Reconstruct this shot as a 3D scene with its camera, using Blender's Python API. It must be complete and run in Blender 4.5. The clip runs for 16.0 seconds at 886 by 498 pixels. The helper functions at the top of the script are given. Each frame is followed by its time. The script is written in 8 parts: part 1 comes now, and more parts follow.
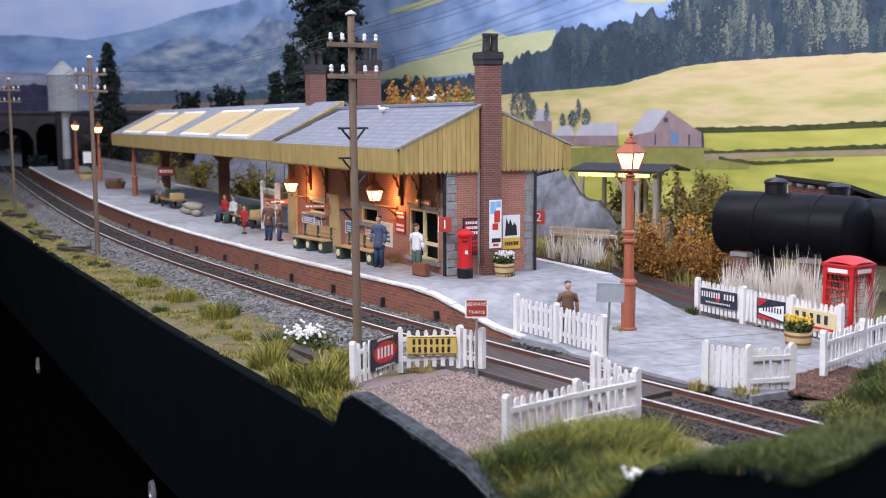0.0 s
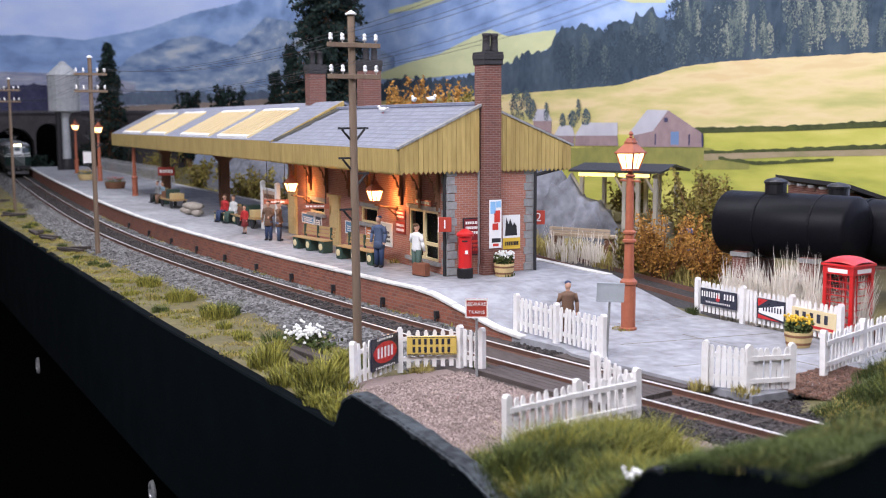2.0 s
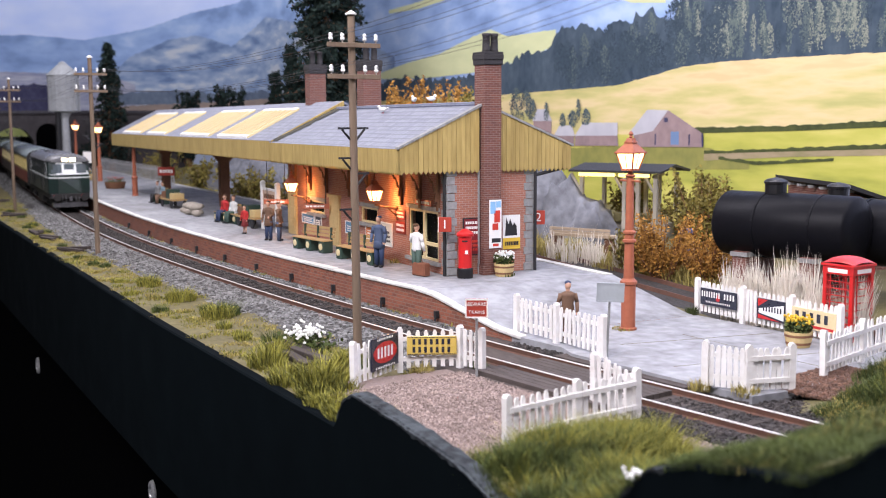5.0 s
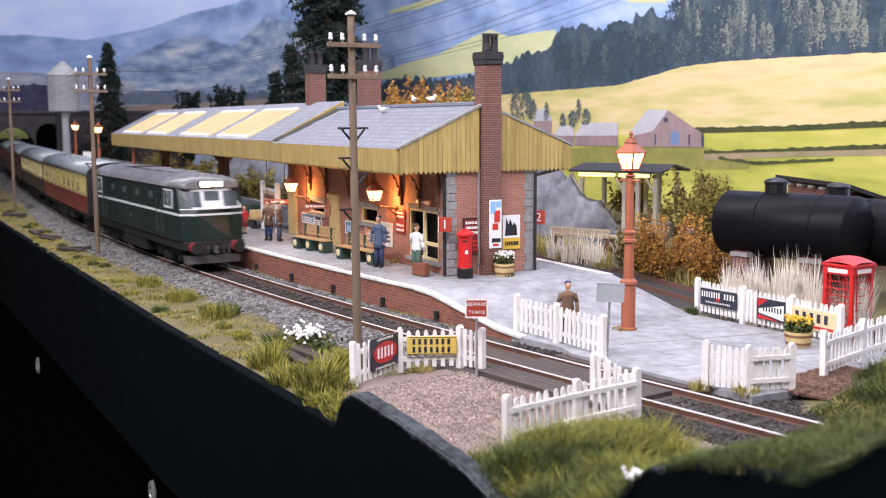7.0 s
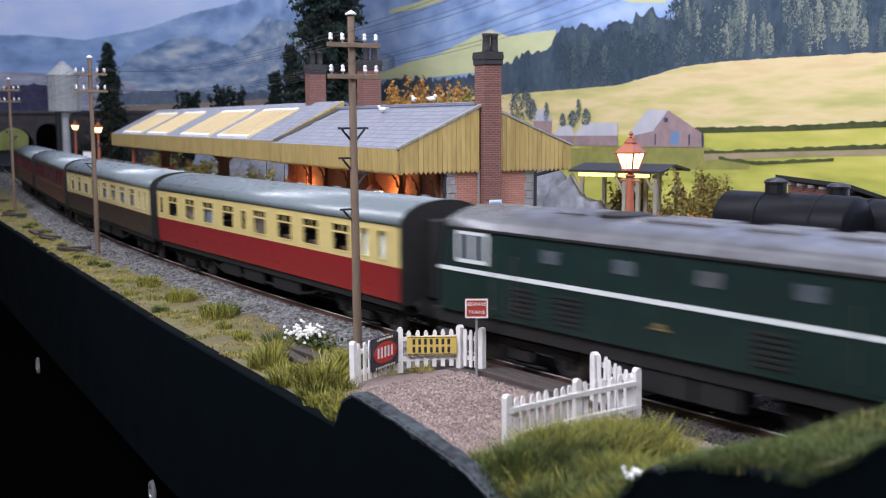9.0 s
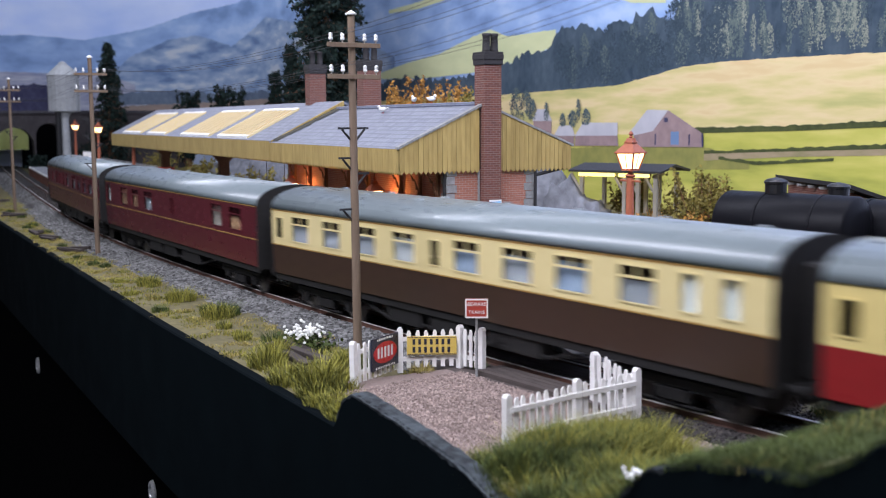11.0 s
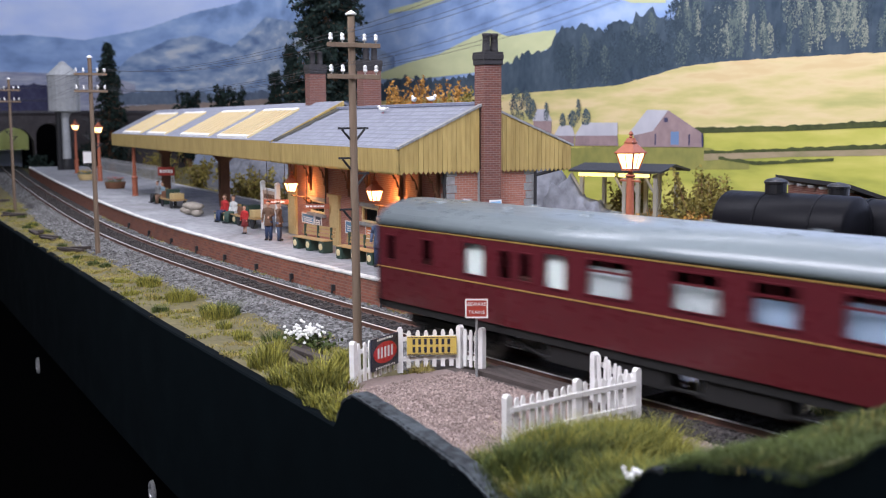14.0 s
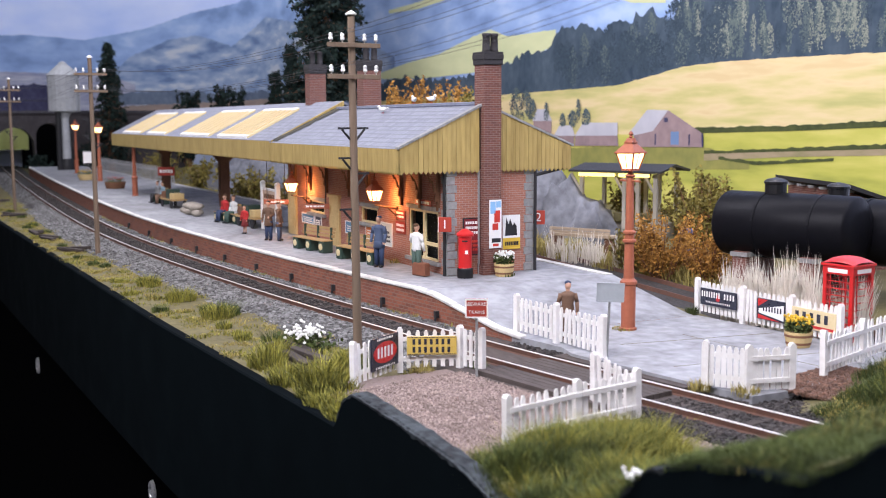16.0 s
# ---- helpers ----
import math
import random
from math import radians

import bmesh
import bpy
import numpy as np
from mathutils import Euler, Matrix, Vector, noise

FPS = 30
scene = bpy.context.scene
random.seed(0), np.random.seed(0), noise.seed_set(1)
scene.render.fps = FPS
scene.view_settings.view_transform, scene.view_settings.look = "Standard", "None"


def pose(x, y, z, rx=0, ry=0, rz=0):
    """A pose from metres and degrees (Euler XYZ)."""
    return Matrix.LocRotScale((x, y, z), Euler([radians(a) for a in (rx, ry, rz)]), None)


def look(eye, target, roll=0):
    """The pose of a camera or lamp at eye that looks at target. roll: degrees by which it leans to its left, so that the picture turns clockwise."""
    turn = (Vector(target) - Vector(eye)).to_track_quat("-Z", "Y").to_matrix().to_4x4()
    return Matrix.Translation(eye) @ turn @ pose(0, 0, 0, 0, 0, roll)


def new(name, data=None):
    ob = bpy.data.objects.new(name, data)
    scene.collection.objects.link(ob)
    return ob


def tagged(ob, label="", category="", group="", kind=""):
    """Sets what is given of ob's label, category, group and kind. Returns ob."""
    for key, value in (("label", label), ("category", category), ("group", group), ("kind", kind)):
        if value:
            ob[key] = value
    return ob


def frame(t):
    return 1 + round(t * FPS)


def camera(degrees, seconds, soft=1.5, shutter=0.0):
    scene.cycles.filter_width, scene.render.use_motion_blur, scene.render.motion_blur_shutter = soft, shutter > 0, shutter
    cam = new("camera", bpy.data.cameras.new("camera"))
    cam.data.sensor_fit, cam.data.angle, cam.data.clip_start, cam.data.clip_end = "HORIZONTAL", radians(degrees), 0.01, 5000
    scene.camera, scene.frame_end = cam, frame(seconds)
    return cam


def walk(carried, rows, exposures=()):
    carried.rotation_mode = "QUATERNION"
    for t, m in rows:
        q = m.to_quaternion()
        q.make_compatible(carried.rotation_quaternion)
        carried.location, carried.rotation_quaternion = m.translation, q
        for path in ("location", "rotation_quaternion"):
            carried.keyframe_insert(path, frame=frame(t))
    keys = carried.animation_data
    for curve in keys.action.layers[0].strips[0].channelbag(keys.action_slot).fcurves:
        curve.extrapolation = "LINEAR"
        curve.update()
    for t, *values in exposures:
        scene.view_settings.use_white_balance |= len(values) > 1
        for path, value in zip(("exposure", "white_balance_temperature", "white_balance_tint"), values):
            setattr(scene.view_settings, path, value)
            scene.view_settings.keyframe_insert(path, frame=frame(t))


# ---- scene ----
# A model railway at 1:76. All sizes below are in metres of the full-size railway; S brings them to the model.
S = 1 / 76.0
EYE = Vector((31.936, -16.144, 5.922))
YAW, PITCH = -1.1070, 0.1180
WAY = Vector((math.sin(YAW) * math.cos(PITCH), math.cos(YAW) * math.cos(PITCH), -math.sin(PITCH)))
cam = camera(44.4, 16.0, soft=1.0, shutter=0.8)
cam.data.dof.use_dof, cam.data.dof.focus_distance, cam.data.dof.aperture_fstop = True, 34.0 * S, 34.0
VIEW = look(EYE * S, (EYE + WAY * 10) * S, -0.29)
walk(cam, [(0.0, VIEW), (16.0, VIEW)], [(0.0, 0.0, 6320, 15), (1.5, 0.1, 6460, 15), (3.5, 0.25, 6650, 16), (6.5, 0.35, 6830, 17), (7.6, 0.28, 6780, 17), (8.5, 0.1, 6430, 15), (9.0, 0.07, 6320, 14), (11.5, 0.0, 6200, 14), (13.5, 0.05, 6280, 14), (14.5, 0.12, 6480, 15), (16.0, 0.22, 6600, 16)])

# ---- light: a dim hall, the layout canopy's strip lights, two added for the backscene ----
world = bpy.data.worlds.new("hall")
scene.world = world
world.use_nodes = True
world.node_tree.nodes["Background"].inputs[0].default_value = (0.75, 0.85, 1.0, 1)
world.node_tree.nodes["Background"].inputs[1].default_value = 0.05


def area_lamp(name, x, y, z, tx, ty, tz, sx, sy, watts, colour):
    data = bpy.data.lights.new(name, "AREA")
    data.shape, data.size, data.size_y = "RECTANGLE", sx * S, sy * S
    data.energy, data.color = watts, colour
    ob = new(name, data)
    ob.matrix_world = look(Vector((x, y, z)) * S, Vector((tx, ty, tz)) * S)
    return ob


area_lamp("unseen_strip_light", 16, -20, 28, 2, 1, 0, 56, 8, 5.1, (0.90, 0.905, 1.0))
area_lamp("unseen_strip_light", -44, -14, 36, -48, 4, 0, 50, 8, 1.75, (0.86, 0.89, 1.0))
# added strip, out of view: only brightens the printed backscene
area_lamp("unseen_strip_light", -6, 8, 34, -16, 27, 8, 90, 4, 4.45, (0.90, 0.905, 1.0))
# added strip, out of view: only brightens the backscene's far left end
area_lamp("unseen_strip_light", -92, 2, 32, -126, 4, 12, 40, 4, 1.35, (0.86, 0.90, 1.0))


def point_lamp(x, y, z, watts, size=0.12, colour=(1.0, 0.45, 0.13)):
    data = bpy.data.lights.new("bulb", "POINT")
    data.energy, data.color, data.shadow_soft_size = watts, colour, size * S
    ob = new("bulb", data)
    ob.location = Vector((x, y, z)) * S
    return ob


# ---- materials ----
def material(name, base, dark=None, rough=0.8, grain=8.0, patch=0.8, bump=0.15, metal=0.0, amount=0.6, stretch=(1, 1, 1),
             glow=0.0, glow_colour=None, island=0.0, random_by=0.0, spec=0.4, detail=6.0, smooth=False):
    """A surface mixed from two colours at two scales, with fine relief. Scales are per full-size metre."""
    m = bpy.data.materials.new(name)
    m.use_nodes = True
    nt = m.node_tree
    n, l = nt.nodes, nt.links
    bs = n["Principled BSDF"]
    bs.inputs["Roughness"].default_value, bs.inputs["Metallic"].default_value = rough, metal
    bs.inputs["Specular IOR Level"].default_value = spec
    dark = dark or tuple(c * 0.6 for c in base)
    tc, mp = n.new("ShaderNodeTexCoord"), n.new("ShaderNodeMapping")
    mp.inputs["Scale"].default_value = [s / S for s in stretch]
    l.new(tc.outputs["Object"], mp.inputs["Vector"])
    fine, wide = n.new("ShaderNodeTexNoise"), n.new("ShaderNodeTexNoise")
    fine.inputs["Scale"].default_value, fine.inputs["Detail"].default_value = grain, detail
    wide.inputs["Scale"].default_value, wide.inputs["Detail"].default_value = patch, 4.0
    for t in (fine, wide):
        l.new(mp.outputs[0], t.inputs["Vector"])
    add = n.new("ShaderNodeMath")
    add.operation = "ADD"
    l.new(fine.outputs[0], add.inputs[0])
    l.new(wide.outputs[0], add.inputs[1])
    fac = add
    if island or random_by:
        src = n.new("ShaderNodeNewGeometry").outputs["Random Per Island"] if island else n.new("ShaderNodeObjectInfo").outputs["Random"]
        mul = n.new("ShaderNodeMath")
        mul.operation, mul.inputs[1].default_value = "MULTIPLY_ADD", (island or random_by)
        l.new(src, mul.inputs[0])
        l.new(add.outputs[0], mul.inputs[2])
        fac = n.new("ShaderNodeMath")
        fac.operation, fac.inputs[1].default_value = "SUBTRACT", (island or random_by) / 2
        l.new(mul.outputs[0], fac.inputs[0])
    ramp = n.new("ShaderNodeMapRange")
    ramp.inputs["From Min"].default_value, ramp.inputs["From Max"].default_value = 1 - 0.32 / max(amount, 0.05), 1 + 0.32 / max(amount, 0.05)
    l.new(fac.outputs[0], ramp.inputs["Value"])
    mix = n.new("ShaderNodeMix")
    mix.data_type = "RGBA"
    mix.inputs[6].default_value, mix.inputs[7].default_value = (*dark, 1), (*base, 1)
    l.new(ramp.outputs[0], mix.inputs[0])
    l.new(mix.outputs[2], bs.inputs["Base Color"])
    rr = n.new("ShaderNodeMapRange")
    rr.inputs["To Min"].default_value, rr.inputs["To Max"].default_value = min(1, rough + 0.12), max(0.03, rough - 0.12)
    l.new(fine.outputs[0], rr.inputs["Value"])
    l.new(rr.outputs[0], bs.inputs["Roughness"])
    if bump:
        bp = n.new("ShaderNodeBump")
        bp.inputs["Strength"].default_value, bp.inputs["Distance"].default_value = bump, 0.05 * S
        l.new(fine.outputs[0], bp.inputs["Height"])
        l.new(bp.outputs[0], bs.inputs["Normal"])
    if glow:
        bs.inputs["Emission Color"].default_value = (*(glow_colour or base), 1)
        bs.inputs["Emission Strength"].default_value = glow
    return m


def brick_material(name, a, b, mortar, length=0.225, height=0.075, axis="x", rough=0.85):
    """Courses of bricks on a wall that runs along the axis given."""
    m = material(name, a, b, rough=rough, bump=0)
    nt = m.node_tree
    n, l = nt.nodes, nt.links
    bs = n["Principled BSDF"]
    tc, sep, com = n.new("ShaderNodeTexCoord"), n.new("ShaderNodeSeparateXYZ"), n.new("ShaderNodeCombineXYZ")
    l.new(tc.outputs["Object"], sep.inputs[0])
    if axis == "both":
        ad = n.new("ShaderNodeMath")
        l.new(sep.outputs[0], ad.inputs[0])
        l.new(sep.outputs[1], ad.inputs[1])
        l.new(ad.outputs[0], com.inputs[0])
    else:
        l.new(sep.outputs[0 if axis == "x" else 1], com.inputs[0])
    l.new(sep.outputs[2], com.inputs[1])
    bt = n.new("ShaderNodeTexBrick")
    bt.inputs["Scale"].default_value = 1 / S
    bt.inputs["Brick Width"].default_value, bt.inputs["Row Height"].default_value = length, height
    bt.inputs["Mortar Size"].default_value, bt.inputs["Mortar Smooth"].default_value = height * 0.14, 0.3
    bt.inputs["Color1"].default_value, bt.inputs["Color2"].default_value, bt.inputs["Mortar"].default_value = (*a, 1), (*b, 1), (*mortar, 1)
    l.new(com.outputs[0], bt.inputs["Vector"])
    old = bs.inputs["Base Color"].links[0].from_socket
    mx = n.new("ShaderNodeMix")
    mx.data_type, mx.blend_type = "RGBA", "MIX"
    mx.inputs[0].default_value = 0.35
    l.new(bt.outputs["Color"], mx.inputs[6])
    l.new(old, mx.inputs[7])
    l.new(mx.outputs[2], bs.inputs["Base Color"])
    bp = n.new("ShaderNodeBump")
    bp.invert = True
    bp.inputs["Strength"].default_value, bp.inputs["Distance"].default_value = 0.7, 0.03 * S
    l.new(bt.outputs["Fac"], bp.inputs["Height"])
    l.new(bp.outputs[0], bs.inputs["Normal"])
    return m


def plain(name, colour, rough=0.6, spec=0.4, metal=0.0):
    return material(name, colour, tuple(c * 0.82 for c in colour), rough=rough, grain=20, patch=2, bump=0.05, metal=metal, spec=spec)


def glowing(name, colour, strength):
    m = bpy.data.materials.new(name)
    m.use_nodes = True
    bs = m.node_tree.nodes["Principled BSDF"]
    bs.inputs["Base Color"].default_value = (*colour, 1)
    bs.inputs["Emission Color"].default_value, bs.inputs["Emission Strength"].default_value = (*colour, 1), strength
    return m


def glass(name, tint=(0.8, 0.85, 0.85), rough=0.05):
    m = bpy.data.materials.new(name)
    m.use_nodes = True
    bs = m.node_tree.nodes["Principled BSDF"]
    bs.inputs["Base Color"].default_value, bs.inputs["Roughness"].default_value = (*tint, 1), rough
    bs.inputs["Transmission Weight"].default_value, bs.inputs["IOR"].default_value = 1.0, 1.1
    return m


M_BRICK = brick_material("red_brick", (0.41, 0.165, 0.108), (0.30, 0.115, 0.08), (0.40, 0.31, 0.26), axis="both")
M_WALLBRICK = brick_material("platform_brick", (0.34, 0.115, 0.065), (0.15, 0.058, 0.042), (0.22, 0.16, 0.13), 0.30, 0.11, axis="both")
M_CHIM = brick_material("chimney_brick", (0.20, 0.075, 0.052), (0.12, 0.048, 0.04), (0.26, 0.20, 0.175), axis="both")
M_STONE = material("quoin_stone", (0.34, 0.34, 0.33), (0.16, 0.16, 0.16), grain=9, patch=2.5, bump=0.6)
M_SLATE = brick_material("slate", (0.185, 0.20, 0.265), (0.14, 0.155, 0.21), (0.10, 0.11, 0.14), 0.35, 0.22, axis="x", rough=0.6)
M_PLATFORM = material("platform_surface", (0.36, 0.37, 0.39), (0.17, 0.172, 0.18), grain=2.6, patch=0.45, bump=0.16, amount=1.0, detail=10.0)
M_EDGE = material("white_edge", (0.74, 0.74, 0.70), (0.42, 0.41, 0.38), grain=7, patch=1.5, bump=0.15, random_by=0.3)
M_YELLOW = material("yellow_board", (0.50, 0.37, 0.13), (0.25, 0.175, 0.055), grain=9, patch=1.2, bump=0.25, stretch=(1, 1, 0.15), random_by=0.35)
M_WHITE = material("white_paint", (0.84, 0.84, 0.83), (0.64, 0.61, 0.57), grain=6, patch=1.5, bump=0.08, random_by=0.2)
M_BALLAST = material("ballast_stone", (0.22, 0.22, 0.215), (0.05, 0.048, 0.046), grain=4, patch=1.0, bump=0.3, island=1.1)
M_BALLASTBED = material("ballast_bed", (0.05, 0.045, 0.042), (0.02, 0.018, 0.017), grain=9, patch=0.7, bump=1.0)
M_EARTH = material("trackside_earth", (0.17, 0.148, 0.055), (0.065, 0.055, 0.03), grain=5, patch=0.4, bump=0.8)
M_GRAVEL = material("gravel_path", (0.29, 0.22, 0.195), (0.13, 0.10, 0.09), grain=16, patch=0.6, bump=1.0)
M_SLEEPER = material("sleeper_wood", (0.06, 0.047, 0.041), (0.028, 0.022, 0.02), grain=10, patch=2, stretch=(1, 0.25, 1), random_by=0.3)
M_RAIL = material("rusty_rail", (0.15, 0.066, 0.042), (0.06, 0.033, 0.025), grain=9, patch=1, rough=0.7)
# pale and hardly metallic: the rail tops' bright highlight is in the colour
M_RAILTOP = material("polished_rail_highlight", (0.80, 0.78, 0.75), (0.62, 0.59, 0.56), grain=5, patch=1, rough=0.35, metal=0.35, bump=0)
M_BOARD = material("crossing_boards", (0.085, 0.068, 0.06), (0.04, 0.032, 0.03), grain=8, patch=1, stretch=(0.3, 1, 1), random_by=0.3)
M_FASCIA = material("dark_green_fascia", (0.0021, 0.0046, 0.0060), (0.0009, 0.0021, 0.0029), grain=0.6, patch=0.06, rough=0.8, bump=0.03, spec=0.04)
M_BLACKCLOTH = material("black_board", (0.0012, 0.0012, 0.0016), (0.0008, 0.0008, 0.001), rough=0.95, spec=0.02, bump=0.05)
M_POLE = material("pole_wood", (0.21, 0.15, 0.10), (0.11, 0.078, 0.055), grain=12, patch=1, stretch=(1, 1, 0.1))
M_DARK = plain("dark_iron", (0.02, 0.02, 0.022), 0.6)
M_BLACK = material("black_paint", (0.008, 0.0085, 0.010), (0.005, 0.005, 0.006), rough=0.38, grain=4, patch=0.6, bump=0.05, spec=0.5)
M_ORANGE = material("orange_brown_paint", (0.40, 0.12, 0.06), (0.28, 0.085, 0.045), grain=8, patch=1, rough=0.55)
M_CREAMWOOD = material("cream_wood", (0.62, 0.47, 0.22), (0.45, 0.33, 0.15), grain=10, patch=2)
M_BROWNWOOD = material("brown_wood", (0.22, 0.10, 0.05), (0.12, 0.055, 0.03), grain=10, patch=2)
M_SIGNRED = plain("sign_red", (0.40, 0.045, 0.025), 0.5)
M_PORCELAIN = plain("white_porcelain", (0.85, 0.85, 0.83), 0.3, 0.6)
M_RED = material("pillar_red", (0.62, 0.02, 0.02), (0.46, 0.015, 0.015), rough=0.35, grain=6, patch=1, bump=0.03, spec=0.5)
M_GLOW = glowing("lit_lantern_glass", (1.0, 0.60, 0.24), 5.0)

# ---- helpers ----
def box(bm, x0, x1, y0, y1, z0, z1):
    """Adds a box to a bmesh."""
    vs = [bm.verts.new((x, y, z)) for z in (z0, z1) for y in (y0, y1) for x in (x0, x1)]
    for q in ((0, 2, 3, 1), (4, 5, 7, 6), (0, 1, 5, 4), (2, 6, 7, 3), (0, 4, 6, 2), (1, 3, 7, 5)):
        bm.faces.new([vs[i] for i in q])
    return vs


def moved(vs, m):
    for v in vs:
        v.co = m @ v.co
    return vs


def rod(bm, a, b, r0, r1=None, seg=10, caps=True):
    """Adds a tapered rod from a to b."""
    a, b = Vector(a), Vector(b)
    r1 = r0 if r1 is None else r1
    q = (b - a).to_track_quat("Z", "Y").to_matrix()
    rings = []
    for c, r in ((a, r0), (b, r1)):
        rings.append([bm.verts.new(c + q @ Vector((r * math.cos(2 * math.pi * i / seg), r * math.sin(2 * math.pi * i / seg), 0))) for i in range(seg)])
    for i in range(seg):
        bm.faces.new((rings[0][i], rings[0][(i + 1) % seg], rings[1][(i + 1) % seg], rings[1][i]))
    if caps:
        bm.faces.new(rings[0][::-1])
        bm.faces.new(rings[1])
    return rings[0] + rings[1]


def lathe(bm, profile, seg=16, axis_m=None):
    """Turns (radius, height) pairs round z."""
    rings = []
    for r, z in profile:
        rings.append([bm.verts.new((max(r, 0.0005) * math.cos(2 * math.pi * i / seg), max(r, 0.0005) * math.sin(2 * math.pi * i / seg), z)) for i in range(seg)])
    for k in range(len(rings) - 1):
        for i in range(seg):
            bm.faces.new((rings[k][i], rings[k][(i + 1) % seg], rings[k + 1][(i + 1) % seg], rings[k + 1][i]))
    bm.faces.new(rings[0][::-1])
    bm.faces.new(rings[-1])
    vs = [v for r in rings for v in r]
    if axis_m is not None:
        moved(vs, axis_m)
    return vs


def ball(bm, c, rx, ry, rz, seg=10, rings=6):
    lay = [(math.sin(math.pi * k / rings), -math.cos(math.pi * k / rings)) for k in range(rings + 1)]
    return lathe(bm, lay, seg, Matrix.Translation(c) @ Matrix.Diagonal((rx, ry, rz, 1)))


def prism(bm, outline, z0, z1, m=None):
    """Extrudes an outline of (x, y) points from z0 to z1."""
    a = [bm.verts.new((x, y, z0)) for x, y in outline]
    b = [bm.verts.new((x, y, z1)) for x, y in outline]
    k = len(a)
    bm.faces.new(a[::-1])
    bm.faces.new(b)
    for i in range(k):
        bm.faces.new((a[i], a[(i + 1) % k], b[(i + 1) % k], b[i]))
    if m is not None:
        moved(a + b, m)
    return a + b


FRONT = Matrix(((1, 0, 0, 0), (0, 0, -1, 0), (0, 1, 0, 0), (0, 0, 0, 1)))  # an outline in x, z, extruded towards -y


def finish(bm, bevel=0.0, smooth=False):
    bmesh.ops.recalc_face_normals(bm, faces=bm.faces)
    if bevel:
        sharp = [e for e in bm.edges if len(e.link_faces) == 2 and e.calc_face_angle() > 0.6]
        bmesh.ops.bevel(bm, geom=sharp, offset=bevel, segments=1, profile=0.5, affect="EDGES", clamp_overlap=True)
    bmesh.ops.scale(bm, vec=(S, S, S), verts=bm.verts)
    me = bpy.data.meshes.new("m")
    bm.to_mesh(me)
    bm.free()
    if smooth:
        for f in me.polygons:
            f.use_smooth = smooth != "sides" or len(f.vertices) == 4
    return me


def part(name, bm, mat, parent=None, label="", bevel=0.0, smooth=False, at=None):
    me = bm if isinstance(bm, bpy.types.Mesh) else finish(bm, bevel, smooth)
    if not me.materials:
        me.materials.append(mat)
    ob = new(name, me)
    ob.parent = parent
    if at is not None:
        ob.matrix_basis = at_model(at)
    if label:
        tagged(ob, label)
    return ob


def at_model(m):
    """The pose m with its place brought to the model's scale."""
    m = m.copy()
    m.translation = m.translation * S
    return m


def thing(name, m, label, category, group="", kind=""):
    ob = new(name)
    ob.empty_display_size = 0.01
    ob.matrix_basis = at_model(m)
    return tagged(ob, label, category, group, kind)


def structure(name, bm, mat, label, category="", bevel=0.0, smooth=False):
    return tagged(part(name, bm, mat, None, "", bevel, smooth), label, category or name.replace("_", " "), "", "structure")


# ---- plan: the running line, a long curve past the platform ----
K3, K2, K1, K0 = 0.00854159e-3, 0.20782961e-2, 0.133434901, -4.41174754


def rail_curve(x):
    if x < -125:
        return rail_curve(-125) + (rail_curve(-124.9) - rail_curve(-125)) * 10 * (x + 125)
    if x < -75:
        d = 3 * K3 * 5625 - 150 * K2 + K1
        c = -450 * K3 + 2 * K2
        return rail_curve(-75) + d * (x + 75) + c * (x + 75) ** 2 / 2
    if x > 17:
        return rail_curve(17) + (3 * K3 * 289 + 34 * K2 + K1) * (x - 17)
    return ((K3 * x + K2) * x + K1) * x + K0


def near_rail(x):
    """The nearer rail; the far end of the line swings a little towards the backscene."""
    t = min(1.0, max(0.0, (-18 - x) / 42))
    return rail_curve(x) + 0.55 * t * t * (3 - 2 * t)


def line_at(x, off=0.0, z=0.0):
    """A point beside the centre of the running line; off is positive towards the platform."""
    d = (near_rail(x + 0.05) - near_rail(x - 0.05)) / 0.1
    n = Vector((-d, 1, 0)).normalized()
    return Vector((x, near_rail(x), z)) + n * (0.629 + off)


# arc length along the line, 0 at x = 0
STEPS = [(-260 + 0.5 * i) for i in range(861)]
LINE = [line_at(x) for x in STEPS]
ARC = [0.0]
for i_ in range(1, len(LINE)):
    ARC.append(ARC[-1] + (LINE[i_] - LINE[i_ - 1]).length)
ARC0 = ARC[520]
ARC = [a - ARC0 for a in ARC]


def on_line(s):
    x = float(np.interp(s, ARC, STEPS))
    return line_at(x)


ZP = 0.77


def surface_z(x):
    """Height of the platform, with its ramp down to the crossing."""
    return ZP if x < 2.6 else (0.05 if x > 6.6 else ZP - (x - 2.6) / 4.0 * (ZP - 0.05))


def sweep(name, stations, section, mat, label, category, closed=True, smooth=False, kind="structure"):
    """A section of (offset, z) carried along the line at the x stations."""
    bm = bmesh.new()
    rows = []
    for x in stations:
        p0 = line_at(x)
        n = (line_at(x, 1.0) - p0)
        rows.append([bm.verts.new(p0 + n * o + Vector((0, 0, z))) for o, z in section])
    k = len(section)
    for a, b in zip(rows, rows[1:]):
        for i in range(k if closed else k - 1):
            bm.faces.new((a[i], b[i], b[(i + 1) % k], a[(i + 1) % k]))
    if closed:
        bm.faces.new(rows[0])
        bm.faces.new(rows[-1][::-1])
    return tagged(part(name, bm, mat, None, "", 0, smooth), label, category, "", kind)


def span(a, b, n):
    return [a + (b - a) * i / n for i in range(n + 1)]
